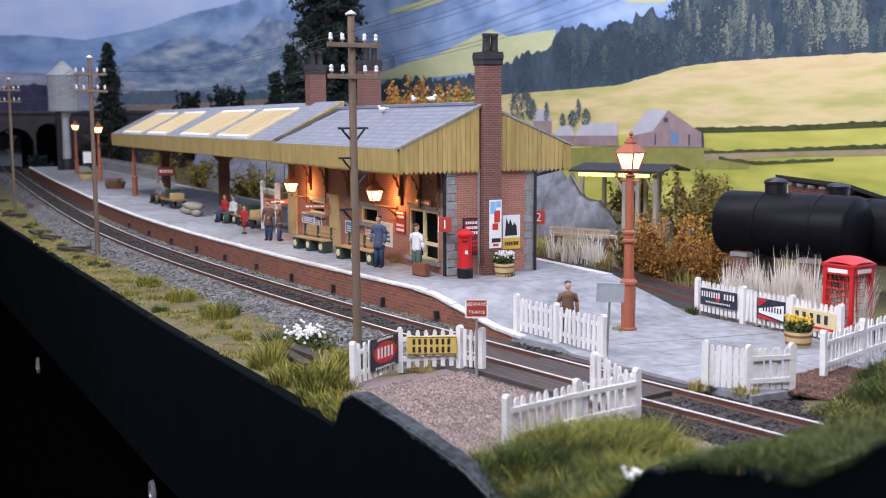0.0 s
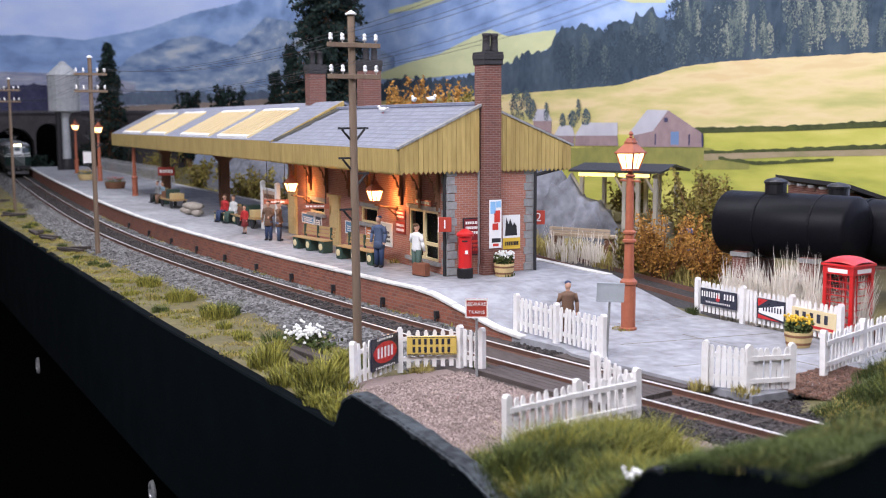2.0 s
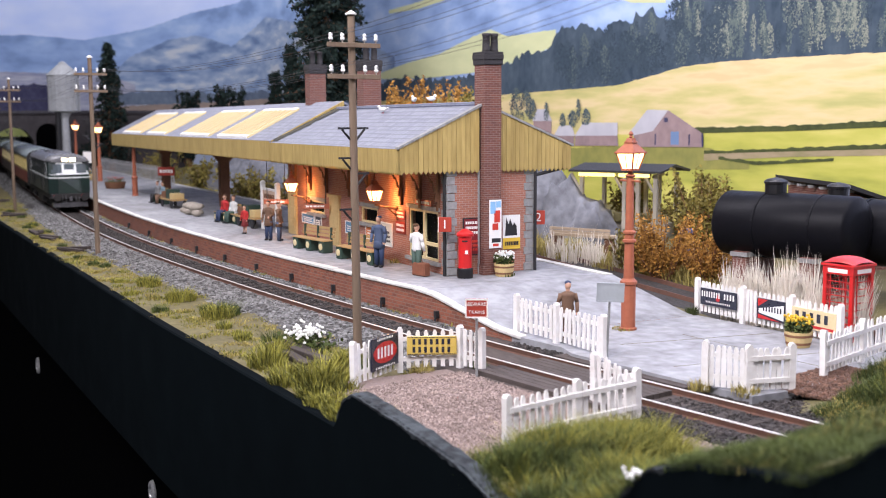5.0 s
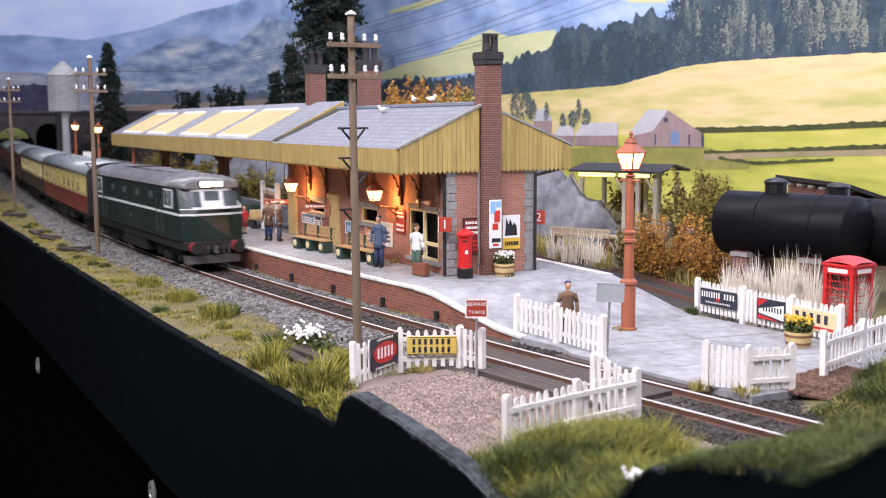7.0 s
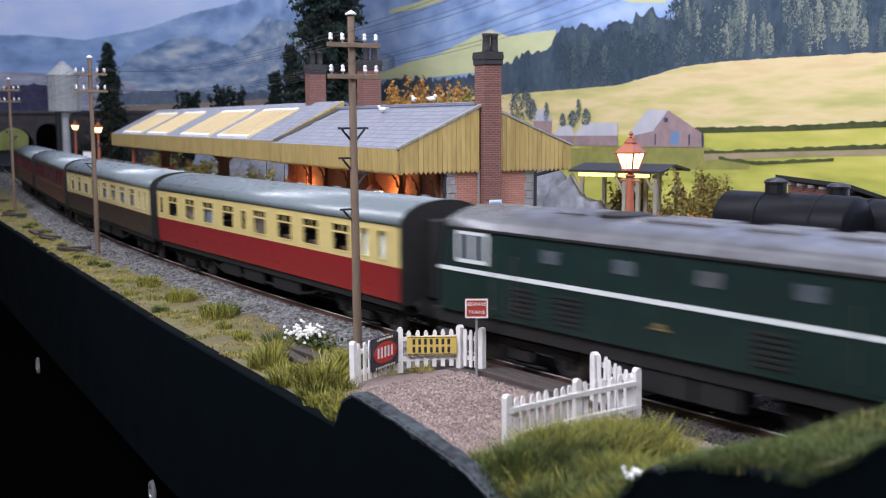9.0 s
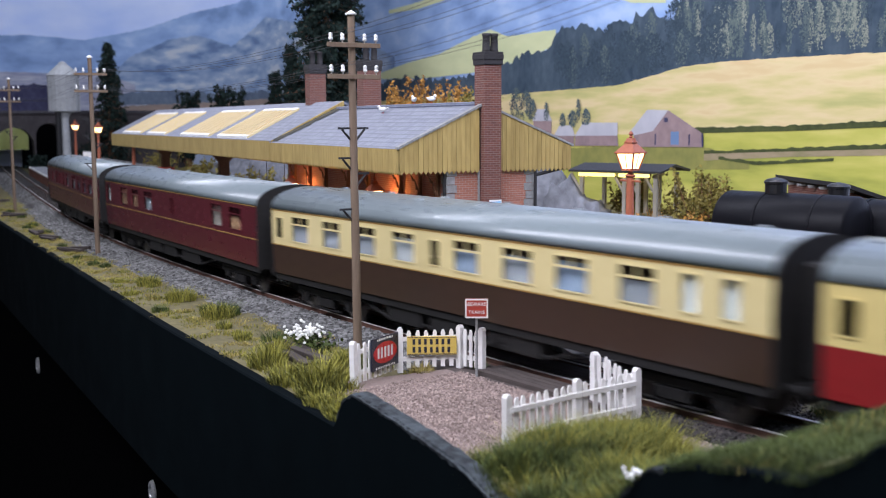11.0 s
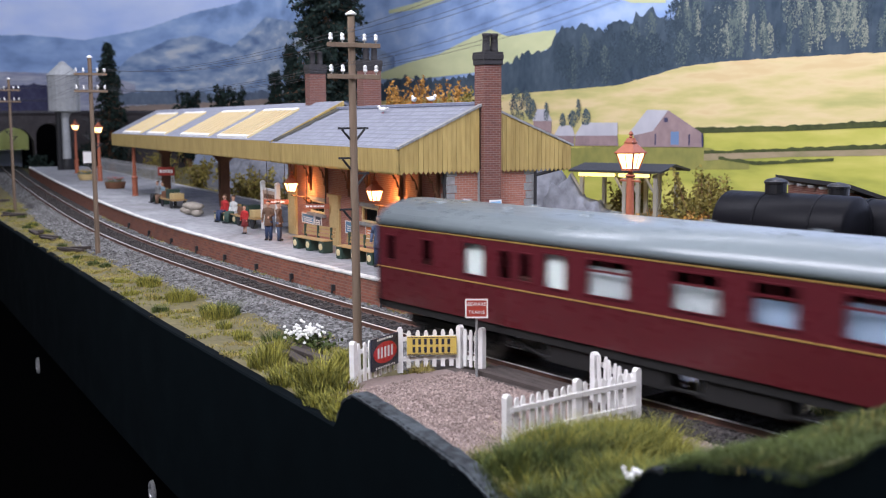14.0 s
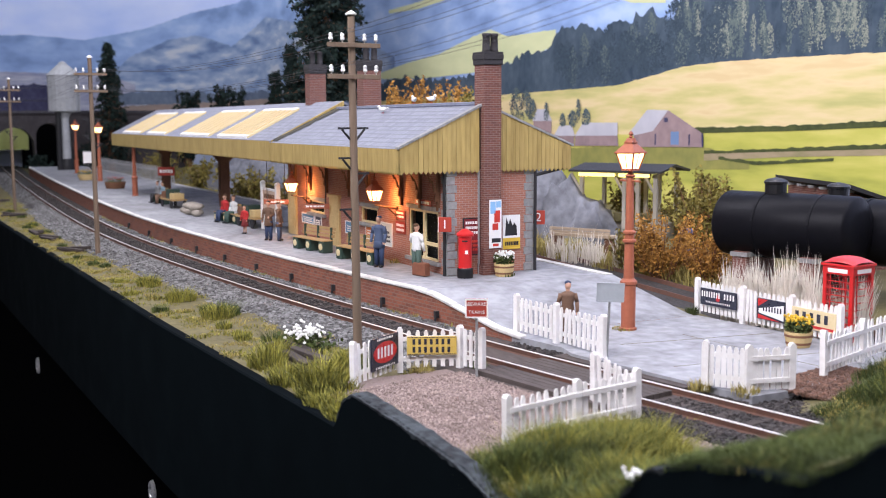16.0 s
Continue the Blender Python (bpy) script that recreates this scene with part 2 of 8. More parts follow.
# ---- ground, track, platform ----
FX = (11.6, 12.06, 12.46, 13.33, 15.71, 16.81, 17.49, 19.0, 20.53, 21.19, 22.18, 23.76, 24.62, 32.0)
FZ = (-0.25, 0.40, 0.61, 0.56, 0.38, 0.22, 0.02, 0.20, 0.92, 1.54, 1.88, 2.13, 2.78, 4.0)


def fascia_top(x):
    return float(np.interp(x, FX, FZ)) + (0.03 * noise.noise(Vector((x * 1.5, 0, 0))) if x > 12 else 0.0)


def ground_sheet():
    """The baseboard's scenery: flat by the line, rising behind the siding to a bank."""
    bm = bmesh.new()
    xs, ys = span(-260, -130, 14)[:-1] + span(-130, 32, 130) + span(34, 150, 24), span(0, 1, 60)
    rows = []
    for x in xs:
        yf = front_edge(x)
        row = []
        for t in ys:
            y = yf + (26.5 - yf) * t ** 1.3
            row.append(bm.verts.new((x, y, ground_z(x, y))))
        rows.append(row)
    for a, b in zip(rows, rows[1:]):
        for i in range(len(ys) - 1):
            bm.faces.new((a[i], b[i], b[i + 1], a[i + 1]))
    return structure("ground", bm, M_EARTH, "model scenery base of olive earth and scatter grass", "ground", smooth=True)


def front_edge(x):
    return -9.0 - 0.038 * (-1.2 - x) if x < -1.2 else -9.0 + 0.062 * (x + 1.2)


def bump_at(x, y, cx, cy, rx, ry, h):
    d = ((x - cx) / rx) ** 2 + ((y - cy) / ry) ** 2
    return h * math.exp(-d * 1.6)


def ground_z(x, y):
    z = -0.28
    if y > 9.5:
        z += min(1.0, (y - 9.5) / 8.0) ** 1.5 * (0.6 if x > -30 else 0.3)
    z += 0.10 * noise.noise(Vector((x * 0.35, y * 0.35, 0)))
    if x > 16.8 and y < 0:
        crest = float(np.interp(x, (16.8, 17.6, 19.0, 20.2, 21.24, 21.9, 24.5), (-0.28, -0.02, 0.42, 0.84, 1.48, 2.0, 2.85)))
        d = min(1.0, max(0.0, (near_rail(x) - 1.75 - y) / 1.7))
        z += d * d * (3 - 2 * d) * (crest + 0.28)
        f = min(1.0, max(0.0, (-5.3 - y) / 2.2))
        z = z + f * (fascia_top(x) - 0.04 - z)
    if 14 < x < 19 and y < 0:
        z += bump_at(x, y, 16.6, -6.2, 1.8, 1.8, 0.30)
    if x > 15 and y > -1:
        z += bump_at(x, y, 17.2, 4.9, 3.2, 3.2, 1.3) + bump_at(x, y, 16.0, 2.8, 2.8, 2.6, 0.30)
    return z


ground_sheet()

# ballast shoulder under the line
BED = [(-2.3, -0.34), (-1.75, -0.16), (1.6, -0.16), (1.9, -0.34)]
sweep("ballast_bed", span(-260, 5.5, 200) , BED, M_BALLASTBED, "grey stone ballast bed under the running line", "ballast")
sweep("ballast_bed", span(14.2, 150, 60), BED, M_BALLASTBED, "grey stone ballast bed beyond the crossing", "ballast")
sweep("track_bed", span(5.5, 14.2, 10), [(-2.0, -0.34), (-1.75, -0.15), (1.7, -0.15), (1.9, -0.34)], M_BOARD, "dark worn crossing surface between the rails", "crossing")
for off_ in (-0.629, 0.629):
    sweep("rail", span(-260, 150, 400), [(off_ - 0.07, -0.15), (off_ - 0.03, -0.12), (off_ - 0.035, -0.012), (off_ + 0.035, -0.012), (off_ + 0.03, -0.12), (off_ + 0.07, -0.15)], M_RAIL, "rusty brown steel rail of the running line", "rail")
    sweep("rail_head", span(-260, 150, 400), [(off_ - 0.035, -0.011), (off_ - 0.03, 0.0), (off_ + 0.03, 0.0), (off_ + 0.035, -0.011)], M_RAILTOP, "polished running surface of the rail, its bright highlight in the colour", "rail")

# platform: brick face, surface and white coping
EDGE = 0.629 + 0.86


def platform():
    xs = span(-103, 2.6, 90) + span(2.6, 6.8, 8)[1:]
    bm = bmesh.new()
    rows = []
    for x in xs:
        a = line_at(x, EDGE + 0.02)
        zt = surface_z(x) - 0.012
        back = rear_edge(x)
        rows.append([bm.verts.new(v) for v in ((a.x, a.y, -0.3), (a.x, a.y, zt), (a.x, back, zt), (a.x, back, -0.35))])
    for a, b in zip(rows, rows[1:]):
        for i in range(3):
            f = bm.faces.new((a[i], b[i], b[i + 1], a[i + 1]))
            f.material_index = 1 if i == 1 else 0
    bm.faces.new(rows[0])
    bm.faces.new(rows[-1][::-1])
    ob = structure("platform", bm, M_WALLBRICK, "station platform with red brick face and pale grey paved top", "platform")
    ob.data.materials.append(M_PLATFORM)
    return ob


def rear_edge(x):
    return 5.05 if x > -30 else 5.05 - (-30 - x) * 0.02


PLATFORM = platform()


def forecourt():
    """Pale paved area at the foot of the ramp, as far as the crossing and the fences."""
    bm = bmesh.new()
    xs = span(6.8, 15.0, 12)
    rows = []
    for x in xs:
        a = line_at(x, EDGE - 0.30 if x > 9.0 else EDGE + 0.02)
        rows.append([bm.verts.new(v) for v in ((a.x, a.y, -0.3), (a.x, a.y, 0.035), (a.x, min(5.9, 5.2 + (x - 6.8) * 0.12), 0.035), (a.x, 6.2, -0.3))])
    for a, b in zip(rows, rows[1:]):
        for i in range(3):
            bm.faces.new((a[i], b[i], b[i + 1], a[i + 1]))
    bm.faces.new(rows[0])
    bm.faces.new(rows[-1][::-1])
    return structure("pavement", bm, M_PLATFORM, "pale grey paved forecourt beside the crossing", "pavement")


forecourt()

# ---- layout front ----
def fascia():
    bm = bmesh.new()
    xs = span(-150, 11.4, 60) + span(11.6, 26, 90) + [32, 60, 150]
    rows = []
    for x in xs:
        y = front_edge(x)
        rows.append([bm.verts.new(v) for v in ((x, y - 0.28, -5.3), (x, y - 0.28, fascia_top(x) - 0.04), (x, y - 0.24, fascia_top(x)), (x, y, fascia_top(x)), (x, y, -5.3))])
    for a, b in zip(rows, rows[1:]):
        for i in range(5):
            bm.faces.new((a[i], b[i], b[(i + 1) % 5], a[(i + 1) % 5]))
    bm.faces.new(rows[0])
    bm.faces.new(rows[-1][::-1])
    structure("fascia", bm, M_FASCIA, "dark green painted front board of the layout", "fascia")
    bm = bmesh.new()
    rows = []
    for x in (-150, 150):
        y = front_edge(x)
        rows.append([bm.verts.new(v) for v in ((x, y - 0.10, -60), (x, y - 0.10, -5.6), (x, y + 0.6, -5.2), (x, y + 0.6, -60))])
    for i in range(4):
        bm.faces.new((rows[0][i], rows[1][i], rows[1][(i + 1) % 4], rows[0][(i + 1) % 4]))
    structure("skirt_board", bm, M_BLACKCLOTH, "black lower board under the layout front", "board")


fascia()
def fascia_lip():
    """Torn grey plaster along the top of the front board."""
    bm = bmesh.new()
    rows = []
    for x in span(11.75, 21.5, 150):
        y, zt = front_edge(x), fascia_top(x)
        a, b = noise.noise(Vector((x * 3.1, 0, 7))), noise.noise(Vector((x * 9.0, 2, 7)))
        rows.append([bm.verts.new(v) for v in ((x, y - 0.286, zt - 0.05 - 0.10 * abs(a) - 0.03 * b), (x, y - 0.295, zt - 0.015 + 0.02 * b), (x, y - 0.2, zt + 0.006 + 0.008 * abs(b)), (x, y + 0.06 + 0.06 * a, zt + 0.004 + 0.01 * abs(a)), (x, y + 0.2, zt - 0.1))])
    for p, q in zip(rows, rows[1:]):
        for k in range(4):
            bm.faces.new((p[k], q[k], q[k + 1], p[k + 1]))
    structure("trim", bm, material("torn_plaster", (0.045, 0.056, 0.062), (0.004, 0.006, 0.008), grain=5, patch=1.6, bump=1.0, amount=1.6), "torn grey plaster edge along the front board", "plaster edge")


fascia_lip()
# ---- backscene: a printed landscape on a board that curves round the far end ----
def board_at(s, z, lift=0.0):
    """A point on the backscene: s metres along it from its end by the viewer, z up, lifted off it."""
    lift *= 0.4
    if s < 170:
        return Vector((70 - s, 27 - lift, z))
    a = (s - 170) / 32
    if a < math.pi / 2:
        return Vector((-100 - (32 - lift) * math.sin(a), -5 + (32 - lift) * math.cos(a), z))
    return Vector((-132 + lift, -5 - (s - 170 - 16 * math.pi) * 0.02, z))


def printed(name, a, b, grain, patch, stretch=(1, 1, 1), amount=0.8, island=0.0):
    return material(name, a, b, grain=grain, patch=patch, rough=0.75, bump=0, stretch=stretch, amount=amount, spec=0.15, island=island)


def hillside(name, stops, scale, stretch):
    """A printed hillside of woods and pale fields that melt into one another."""
    m = printed(name, stops[0], stops[-1], 0.5, 0.12, stretch)
    n, l = m.node_tree.nodes, m.node_tree.links
    tc, mp, warp, ns = n.new("ShaderNodeTexCoord"), n.new("ShaderNodeMapping"), n.new("ShaderNodeTexNoise"), n.new("ShaderNodeTexNoise")
    mp.inputs["Scale"].default_value = [q / S for q in stretch]
    l.new(tc.outputs["Object"], mp.inputs["Vector"])
    warp.inputs["Scale"].default_value, warp.inputs["Detail"].default_value = scale * 0.4, 3.0
    l.new(mp.outputs[0], warp.inputs["Vector"])
    add = n.new("ShaderNodeVectorMath")
    add.operation = "MULTIPLY_ADD"
    add.inputs[1].default_value = (2.5, 2.5, 2.5)
    l.new(warp.outputs["Color"], add.inputs[0])
    l.new(mp.outputs[0], add.inputs[2])
    ns.inputs["Scale"].default_value, ns.inputs["Detail"].default_value = scale, 4.5
    l.new(add.outputs[0], ns.inputs["Vector"])
    cr = n.new("ShaderNodeValToRGB")
    at = [0.34 + 0.32 * i / (len(stops) - 1) for i in range(len(stops))]
    cr.color_ramp.elements[0].position, cr.color_ramp.elements[1].position = at[0], at[-1]
    for q in at[1:-1]:
        cr.color_ramp.elements.new(q)
    for el, c in zip(cr.color_ramp.elements, stops):
        el.color = (*c, 1)
    l.new(ns.outputs[0], cr.inputs[0])
    l.new(cr.outputs[0], n["Principled BSDF"].inputs["Base Color"])
    return m


PRINT = {
    "hill_far": hillside("print_far_hill", ((0.17, 0.26, 0.45), (0.23, 0.34, 0.57), (0.28, 0.40, 0.63), (0.38, 0.49, 0.68)), 0.18, (1, 1, 2.2)),
    "hill_mid": hillside("print_mid_hill", ((0.12, 0.18, 0.31), (0.17, 0.25, 0.40), (0.24, 0.32, 0.46), (0.31, 0.38, 0.50), (0.46, 0.50, 0.55)), 0.26, (1, 1, 2.8)),
    "hill_pale": printed("print_plain", (0.46, 0.46, 0.52), (0.22, 0.24, 0.34), 0.5, 0.15, (1, 1, 6.0), 1.2),
    "trees_far": printed("print_dark_wood", (0.065, 0.065, 0.12), (0.03, 0.03, 0.07), 2.0, 0.5),
    "trees_mid": printed("print_blue_wood", (0.16, 0.20, 0.26), (0.08, 0.11, 0.17), 2.0, 0.4),
    "field_brown": printed("print_brown_field", (0.36, 0.28, 0.23), (0.24, 0.19, 0.17), 0.6, 0.1, (1, 1, 4)),
    "field_pale": printed("print_pale_field", (0.60, 0.62, 0.36), (0.48, 0.52, 0.30), 0.4, 0.1, (1, 1, 3)),
    "forest": printed("print_forest", (0.075, 0.105, 0.135), (0.030, 0.050, 0.075), 1.6, 0.35, (1, 1, 0.7), 1.0),
    "field_straw": hillside("print_straw_field", ((0.42, 0.40, 0.16), (0.50, 0.45, 0.19), (0.58, 0.49, 0.24), (0.64, 0.52, 0.29), (0.60, 0.46, 0.25)), 0.16, (1, 1, 7)),
    "field_green": hillside("print_green_field", ((0.30, 0.32, 0.07), (0.40, 0.40, 0.085), (0.47, 0.45, 0.11), (0.55, 0.50, 0.15)), 0.16, (1, 1, 5)),
    "hedge": printed("print_hedge", (0.085, 0.10, 0.035), (0.03, 0.04, 0.02), 2.5, 0.8),
    "field_track": printed("print_track", (0.36, 0.28, 0.19), (0.22, 0.20, 0.10), 0.8, 0.2, (1, 1, 3)),
    "field_olive": printed("print_olive", (0.30, 0.28, 0.08), (0.17, 0.18, 0.06), 1.2, 0.3),
    "barn_wall": printed("print_barn_wall", (0.33, 0.24, 0.24), (0.22, 0.16, 0.17), 1.6, 0.4),
    "barn_roof": printed("print_barn_roof", (0.50, 0.50, 0.54), (0.38, 0.38, 0.43), 1.0, 0.3),
    "barn_door": printed("print_barn_door", (0.16, 0.24, 0.40), (0.12, 0.19, 0.33), 1.0, 0.3),
}
M_SKY = printed("print_sky", (0.70, 0.76, 0.92), (0.40, 0.52, 0.82), 0.10, 0.035, (1, 1, 2), 1.2)


def backscene():
    bm = bmesh.new()
    ss = [-75, 0, 60, 120, 170] + [170 + 16 * math.pi * k / 160 for k in range(1, 161)]
    lo = [bm.verts.new(board_at(s, -3)) for s in ss]
    hi = [bm.verts.new(board_at(s, 36)) for s in ss]
    for i in range(len(ss) - 1):
        bm.faces.new((lo[i], lo[i + 1], hi[i + 1], hi[i]))
    return structure("backdrop", bm, M_SKY, "printed backscene board with pale blue sky", "backdrop")


def print_layer(mat, top, bottom, lift, rough, label):
    """A printed strip of landscape between two profiles of (s, z)."""
    s0, s1 = top[0][0], top[-1][0]
    n = int(max(12, min(260, (s1 - s0) / 0.35)))
    bm = bmesh.new()
    last = None
    for i in range(n + 1):
        s = s0 + (s1 - s0) * i / n
        zt = float(np.interp(s, [q[0] for q in top], [q[1] for q in top]))
        zb = float(np.interp(s, [q[0] for q in bottom], [q[1] for q in bottom]))
        zt += rough * (noise.noise(Vector((s * 1.7, lift * 9, 0))) + 0.6 * noise.noise(Vector((s * 5.1, lift * 9, 3))))
        col = (bm.verts.new(board_at(s, zb, lift)), bm.verts.new(board_at(s, max(zt, zb + 0.01), lift)))
        if last:
            bm.faces.new((last[0], last[1], col[1], col[0]))
        last = col
    structure("backdrop", bm, PRINT[mat], label, "backdrop")


def print_patch(mat, outline, lift, label):
    bm = bmesh.new()
    bm.faces.new([bm.verts.new(board_at(s, z, lift)) for s, z in outline])
    structure("backdrop", bm, PRINT[mat], label, "backdrop")


backscene()
TREES = []
print_layer("hill_far", [(74.1, 13.17), (134.1, 20.95), (172.0, 23.79), (181.2, 21.44), (190.0, 20.73), (198.4, 18.72), (206.6, 17.41), (213.4, 17.99), (220.7, 17.82)], [(73.7, 5.76), (169.0, 5.86), (221.3, 6.05)], 0.05, 0.12, "far blue hills printed on the backscene")
print_layer("hill_mid", [(134.4, 12.0), (142.8, 14.17), (161.9, 17.41), (174.1, 19.09), (182.6, 15.85), (189.1, 17.65), (194.0, 17.21), (200.2, 15.01), (204.5, 11.12)], [(134.5, 5.82), (204.7, 5.97)], 0.1, 0.2, "patchwork hills printed on the backscene")
print_layer("hill_pale", [(199.5, 11.08), (202.8, 12.29), (213.7, 12.85), (221.0, 13.0)], [(199.7, 5.95), (221.3, 6.05)], 0.11, 0.1, "pale plain printed on the backscene")
print_layer("trees_far", [(210.1, 8.37), (211.9, 10.97), (213.8, 11.28), (216.7, 11.11), (221.2, 9.53)], [(210.2, 6.0), (221.3, 6.05)], 0.15, 0.3, "dark wood printed on the backscene")
print_layer("trees_mid", [(168.8, 8.86), (174.6, 9.84), (186.3, 9.72), (194.2, 10.23), (202.1, 9.92)], [(168.8, 8.16), (194.3, 8.28), (202.2, 8.34)], 0.16, 0.3, "blue-green wood printed on the backscene")
print_layer("field_brown", [(168.8, 8.86), (181.7, 8.66), (197.0, 8.3), (204.6, 7.95)], [(169.0, 5.86), (204.7, 5.97)], 0.17, 0.08, "brown field printed on the backscene")
print_layer("field_pale", [(105.8, 12.41), (112.8, 12.41), (115.5, 13.14), (118.4, 12.8), (124.7, 11.73), (131.8, 11.24), (138.2, 10.55)], [(105.8, 11.28), (109.4, 10.66), (115.5, 9.87), (127.0, 9.7), (138.2, 10.0)], 0.12, 0.05, "pale green hill field printed on the backscene")
print_layer("field_pale", [(123.5, 16.81), (129.2, 16.6), (135.6, 16.47)], [(123.5, 16.24), (129.2, 15.99), (135.6, 16.15)], 0.12, 0.05, "pale green hill field printed on the backscene")
print_layer("field_pale", [(93.2, 13.43), (96.7, 13.96), (100.6, 15.1), (104.8, 15.97)], [(93.2, 13.08), (96.7, 13.42), (100.5, 14.5), (104.8, 15.18)], 0.12, 0.05, "pale green hill field printed on the backscene")
print_layer("forest", [(74.1, 12.4), (87.1, 13.28), (91.3, 13.4), (92.6, 11.83), (94.9, 12.89), (96.8, 12.09), (98.4, 12.52), (99.8, 11.74), (101.9, 12.65), (105.3, 12.37), (106.6, 11.17), (110.2, 10.88), (115.5, 9.82), (123.6, 9.48), (131.8, 9.98), (140.0, 9.5)], [(72.0, 9.01), (76.0, 9.01), (81.8, 9.1), (87.9, 9.14), (91.4, 9.01), (94.6, 8.55), (98.1, 8.09), (103.5, 7.98), (112.8, 7.83), (140.0, 7.77)], 0.2, 0.55, "dark blue-green forest printed on the backscene")
print_layer("field_straw", [(72.0, 9.09), (76.0, 9.09), (81.8, 9.18), (87.9, 9.22), (91.4, 9.09), (94.6, 8.63), (98.1, 8.17), (103.5, 8.06), (112.8, 7.91), (140.0, 7.85)], [(73.7, 5.1), (104.6, 4.57), (140.2, 3.84)], 0.25, 0.05, "straw-coloured field printed on the backscene")
print_layer("field_green", [(73.7, 5.57), (89.2, 5.14), (104.6, 4.78), (116.4, 4.42)], [(73.4, 0.33), (116.4, -3.72)], 0.3, 0.05, "bright green field printed on the backscene")
print_layer("hedge", [(73.7, 5.89), (82.3, 5.55), (90.5, 5.4)], [(73.7, 5.57), (82.3, 5.25), (90.5, 5.06)], 0.35, 0.12, "dark hedge printed on the backscene")
print_layer("field_track", [(73.6, 4.68), (82.3, 4.28), (89.2, 3.93)], [(73.6, 4.2), (82.3, 3.86), (89.2, 3.46)], 0.34, 0.05, "brown farm track printed on the backscene")
print_layer("hedge", [(73.6, 4.78), (82.3, 4.34), (89.2, 4.03)], [(73.6, 4.52), (82.3, 4.16), (89.2, 3.86)], 0.36, 0.1, "dark hedge printed on the backscene")
print_layer("hedge", [(79.1, 3.89), (84.9, 3.53), (87.9, 3.76)], [(79.1, 3.74), (84.8, 3.34), (87.9, 3.57)], 0.36, 0.1, "dark hedge printed on the backscene")
print_layer("field_olive", [(85.3, 3.33), (88.7, 4.21), (92.9, 4.37), (104.6, 3.88)], [(85.3, 3.07), (92.9, 2.78), (104.6, 2.34)], 0.33, 0.08, "olive rough pasture printed on the backscene")
print_patch("barn_wall", [(94.1, 5.24), (92.6, 6.48), (89.4, 5.1), (89.3, 4.26), (95.8, 4.14), (96.2, 4.94)], 0.42, "stone barn wall printed on the backscene")
print_patch("barn_roof", [(96.6, 5.05), (94.7, 6.53), (92.6, 6.48), (94.1, 5.17), (96.2, 4.87)], 0.44, "grey barn roof printed on the backscene")
print_patch("barn_wall", [(103.0, 4.79), (97.9, 4.85), (97.8, 4.17), (103.0, 4.08)], 0.42, "stone barn wall printed on the backscene")
print_patch("barn_roof", [(103.0, 4.79), (102.0, 5.71), (97.9, 5.71), (97.9, 4.85)], 0.44, "grey barn roof printed on the backscene")
print_patch("barn_wall", [(105.6, 4.77), (103.1, 4.79), (103.1, 4.15), (105.6, 4.11)], 0.42, "stone barn wall printed on the backscene")
print_patch("barn_roof", [(105.8, 4.76), (105.0, 5.51), (103.4, 5.51), (103.0, 4.79)], 0.44, "grey barn roof printed on the backscene")
print_patch("barn_wall", [(108.7, 5.92), (106.1, 5.92), (106.1, 4.93), (108.6, 4.9)], 0.42, "stone barn wall printed on the backscene")
print_patch("barn_roof", [(108.8, 5.84), (108.1, 6.72), (106.8, 6.7), (106.0, 5.83)], 0.44, "grey barn roof printed on the backscene")
print_patch("barn_door", [(92.3, 5.15), (91.5, 5.16), (91.5, 4.36), (92.3, 4.35)], 0.45, "blue barn door printed on the backscene")
TREES.append((111.2, 5.8, 1.9, 2.6, 0))
TREES.append((109.7, 5.8, 2.0, 2.34, 0))
TREES.append((108.7, 5.8, 1.1, 1.68, 0))
TREES.append((106.8, 5.79, 0.7, 1.45, 0))
TREES.append((102.6, 5.79, 0.7, 1.58, 0))
TREES.append((103.3, 5.39, 1.3, 1.2, 0))
TREES.append((101.6, 5.51, 1.2, 1.17, 0))
TREES.append((104.6, 5.38, 0.9, 1.02, 0))
# printed trees along the wood's edge and by the farm, each a crown of many small printed flecks
EDGE_S, EDGE_Z = (72.0, 76.0, 81.8, 87.9, 91.4, 94.6, 98.1, 103.5, 112.8, 140.0), (9.09, 9.09, 9.18, 9.22, 9.09, 8.63, 8.17, 8.06, 7.91, 7.85)
P_TONES = [printed("print_tree_dark", (0.055, 0.082, 0.105), (0.026, 0.042, 0.062), 3.5, 0.8, (1, 1, 1), 0.7, island=0.3),
           printed("print_tree", (0.125, 0.16, 0.145), (0.06, 0.085, 0.10), 3.5, 0.8, (1, 1, 1), 0.8, island=0.35),
           printed("print_tree_sunlit", (0.27, 0.29, 0.23), (0.13, 0.155, 0.14), 3.5, 0.8, (1, 1, 1), 0.8, island=0.4)]
rt = random.Random(11)
FARM = len(TREES)
for k_ in range(46):
    s_ = rt.uniform(87, 106)
    z_ = float(np.interp(s_, EDGE_S, EDGE_Z)) + rt.random() ** 2 * 1.5 + 0.03
    TREES.append((s_, z_, rt.uniform(1.0, 2.2), rt.uniform(1.6, 3.0), 0 if rt.random() < 0.8 else 1))
for k_ in range(120):
    s_ = rt.uniform(72, 92)
    z_ = float(np.interp(s_, EDGE_S, EDGE_Z)) + rt.random() ** 1.5 * 2.6
    TREES.append((s_, z_, rt.uniform(0.45, 1.0), rt.uniform(1.2, 2.6), 2 if rt.random() < 0.42 else 1 if rt.random() < 0.6 else 0))


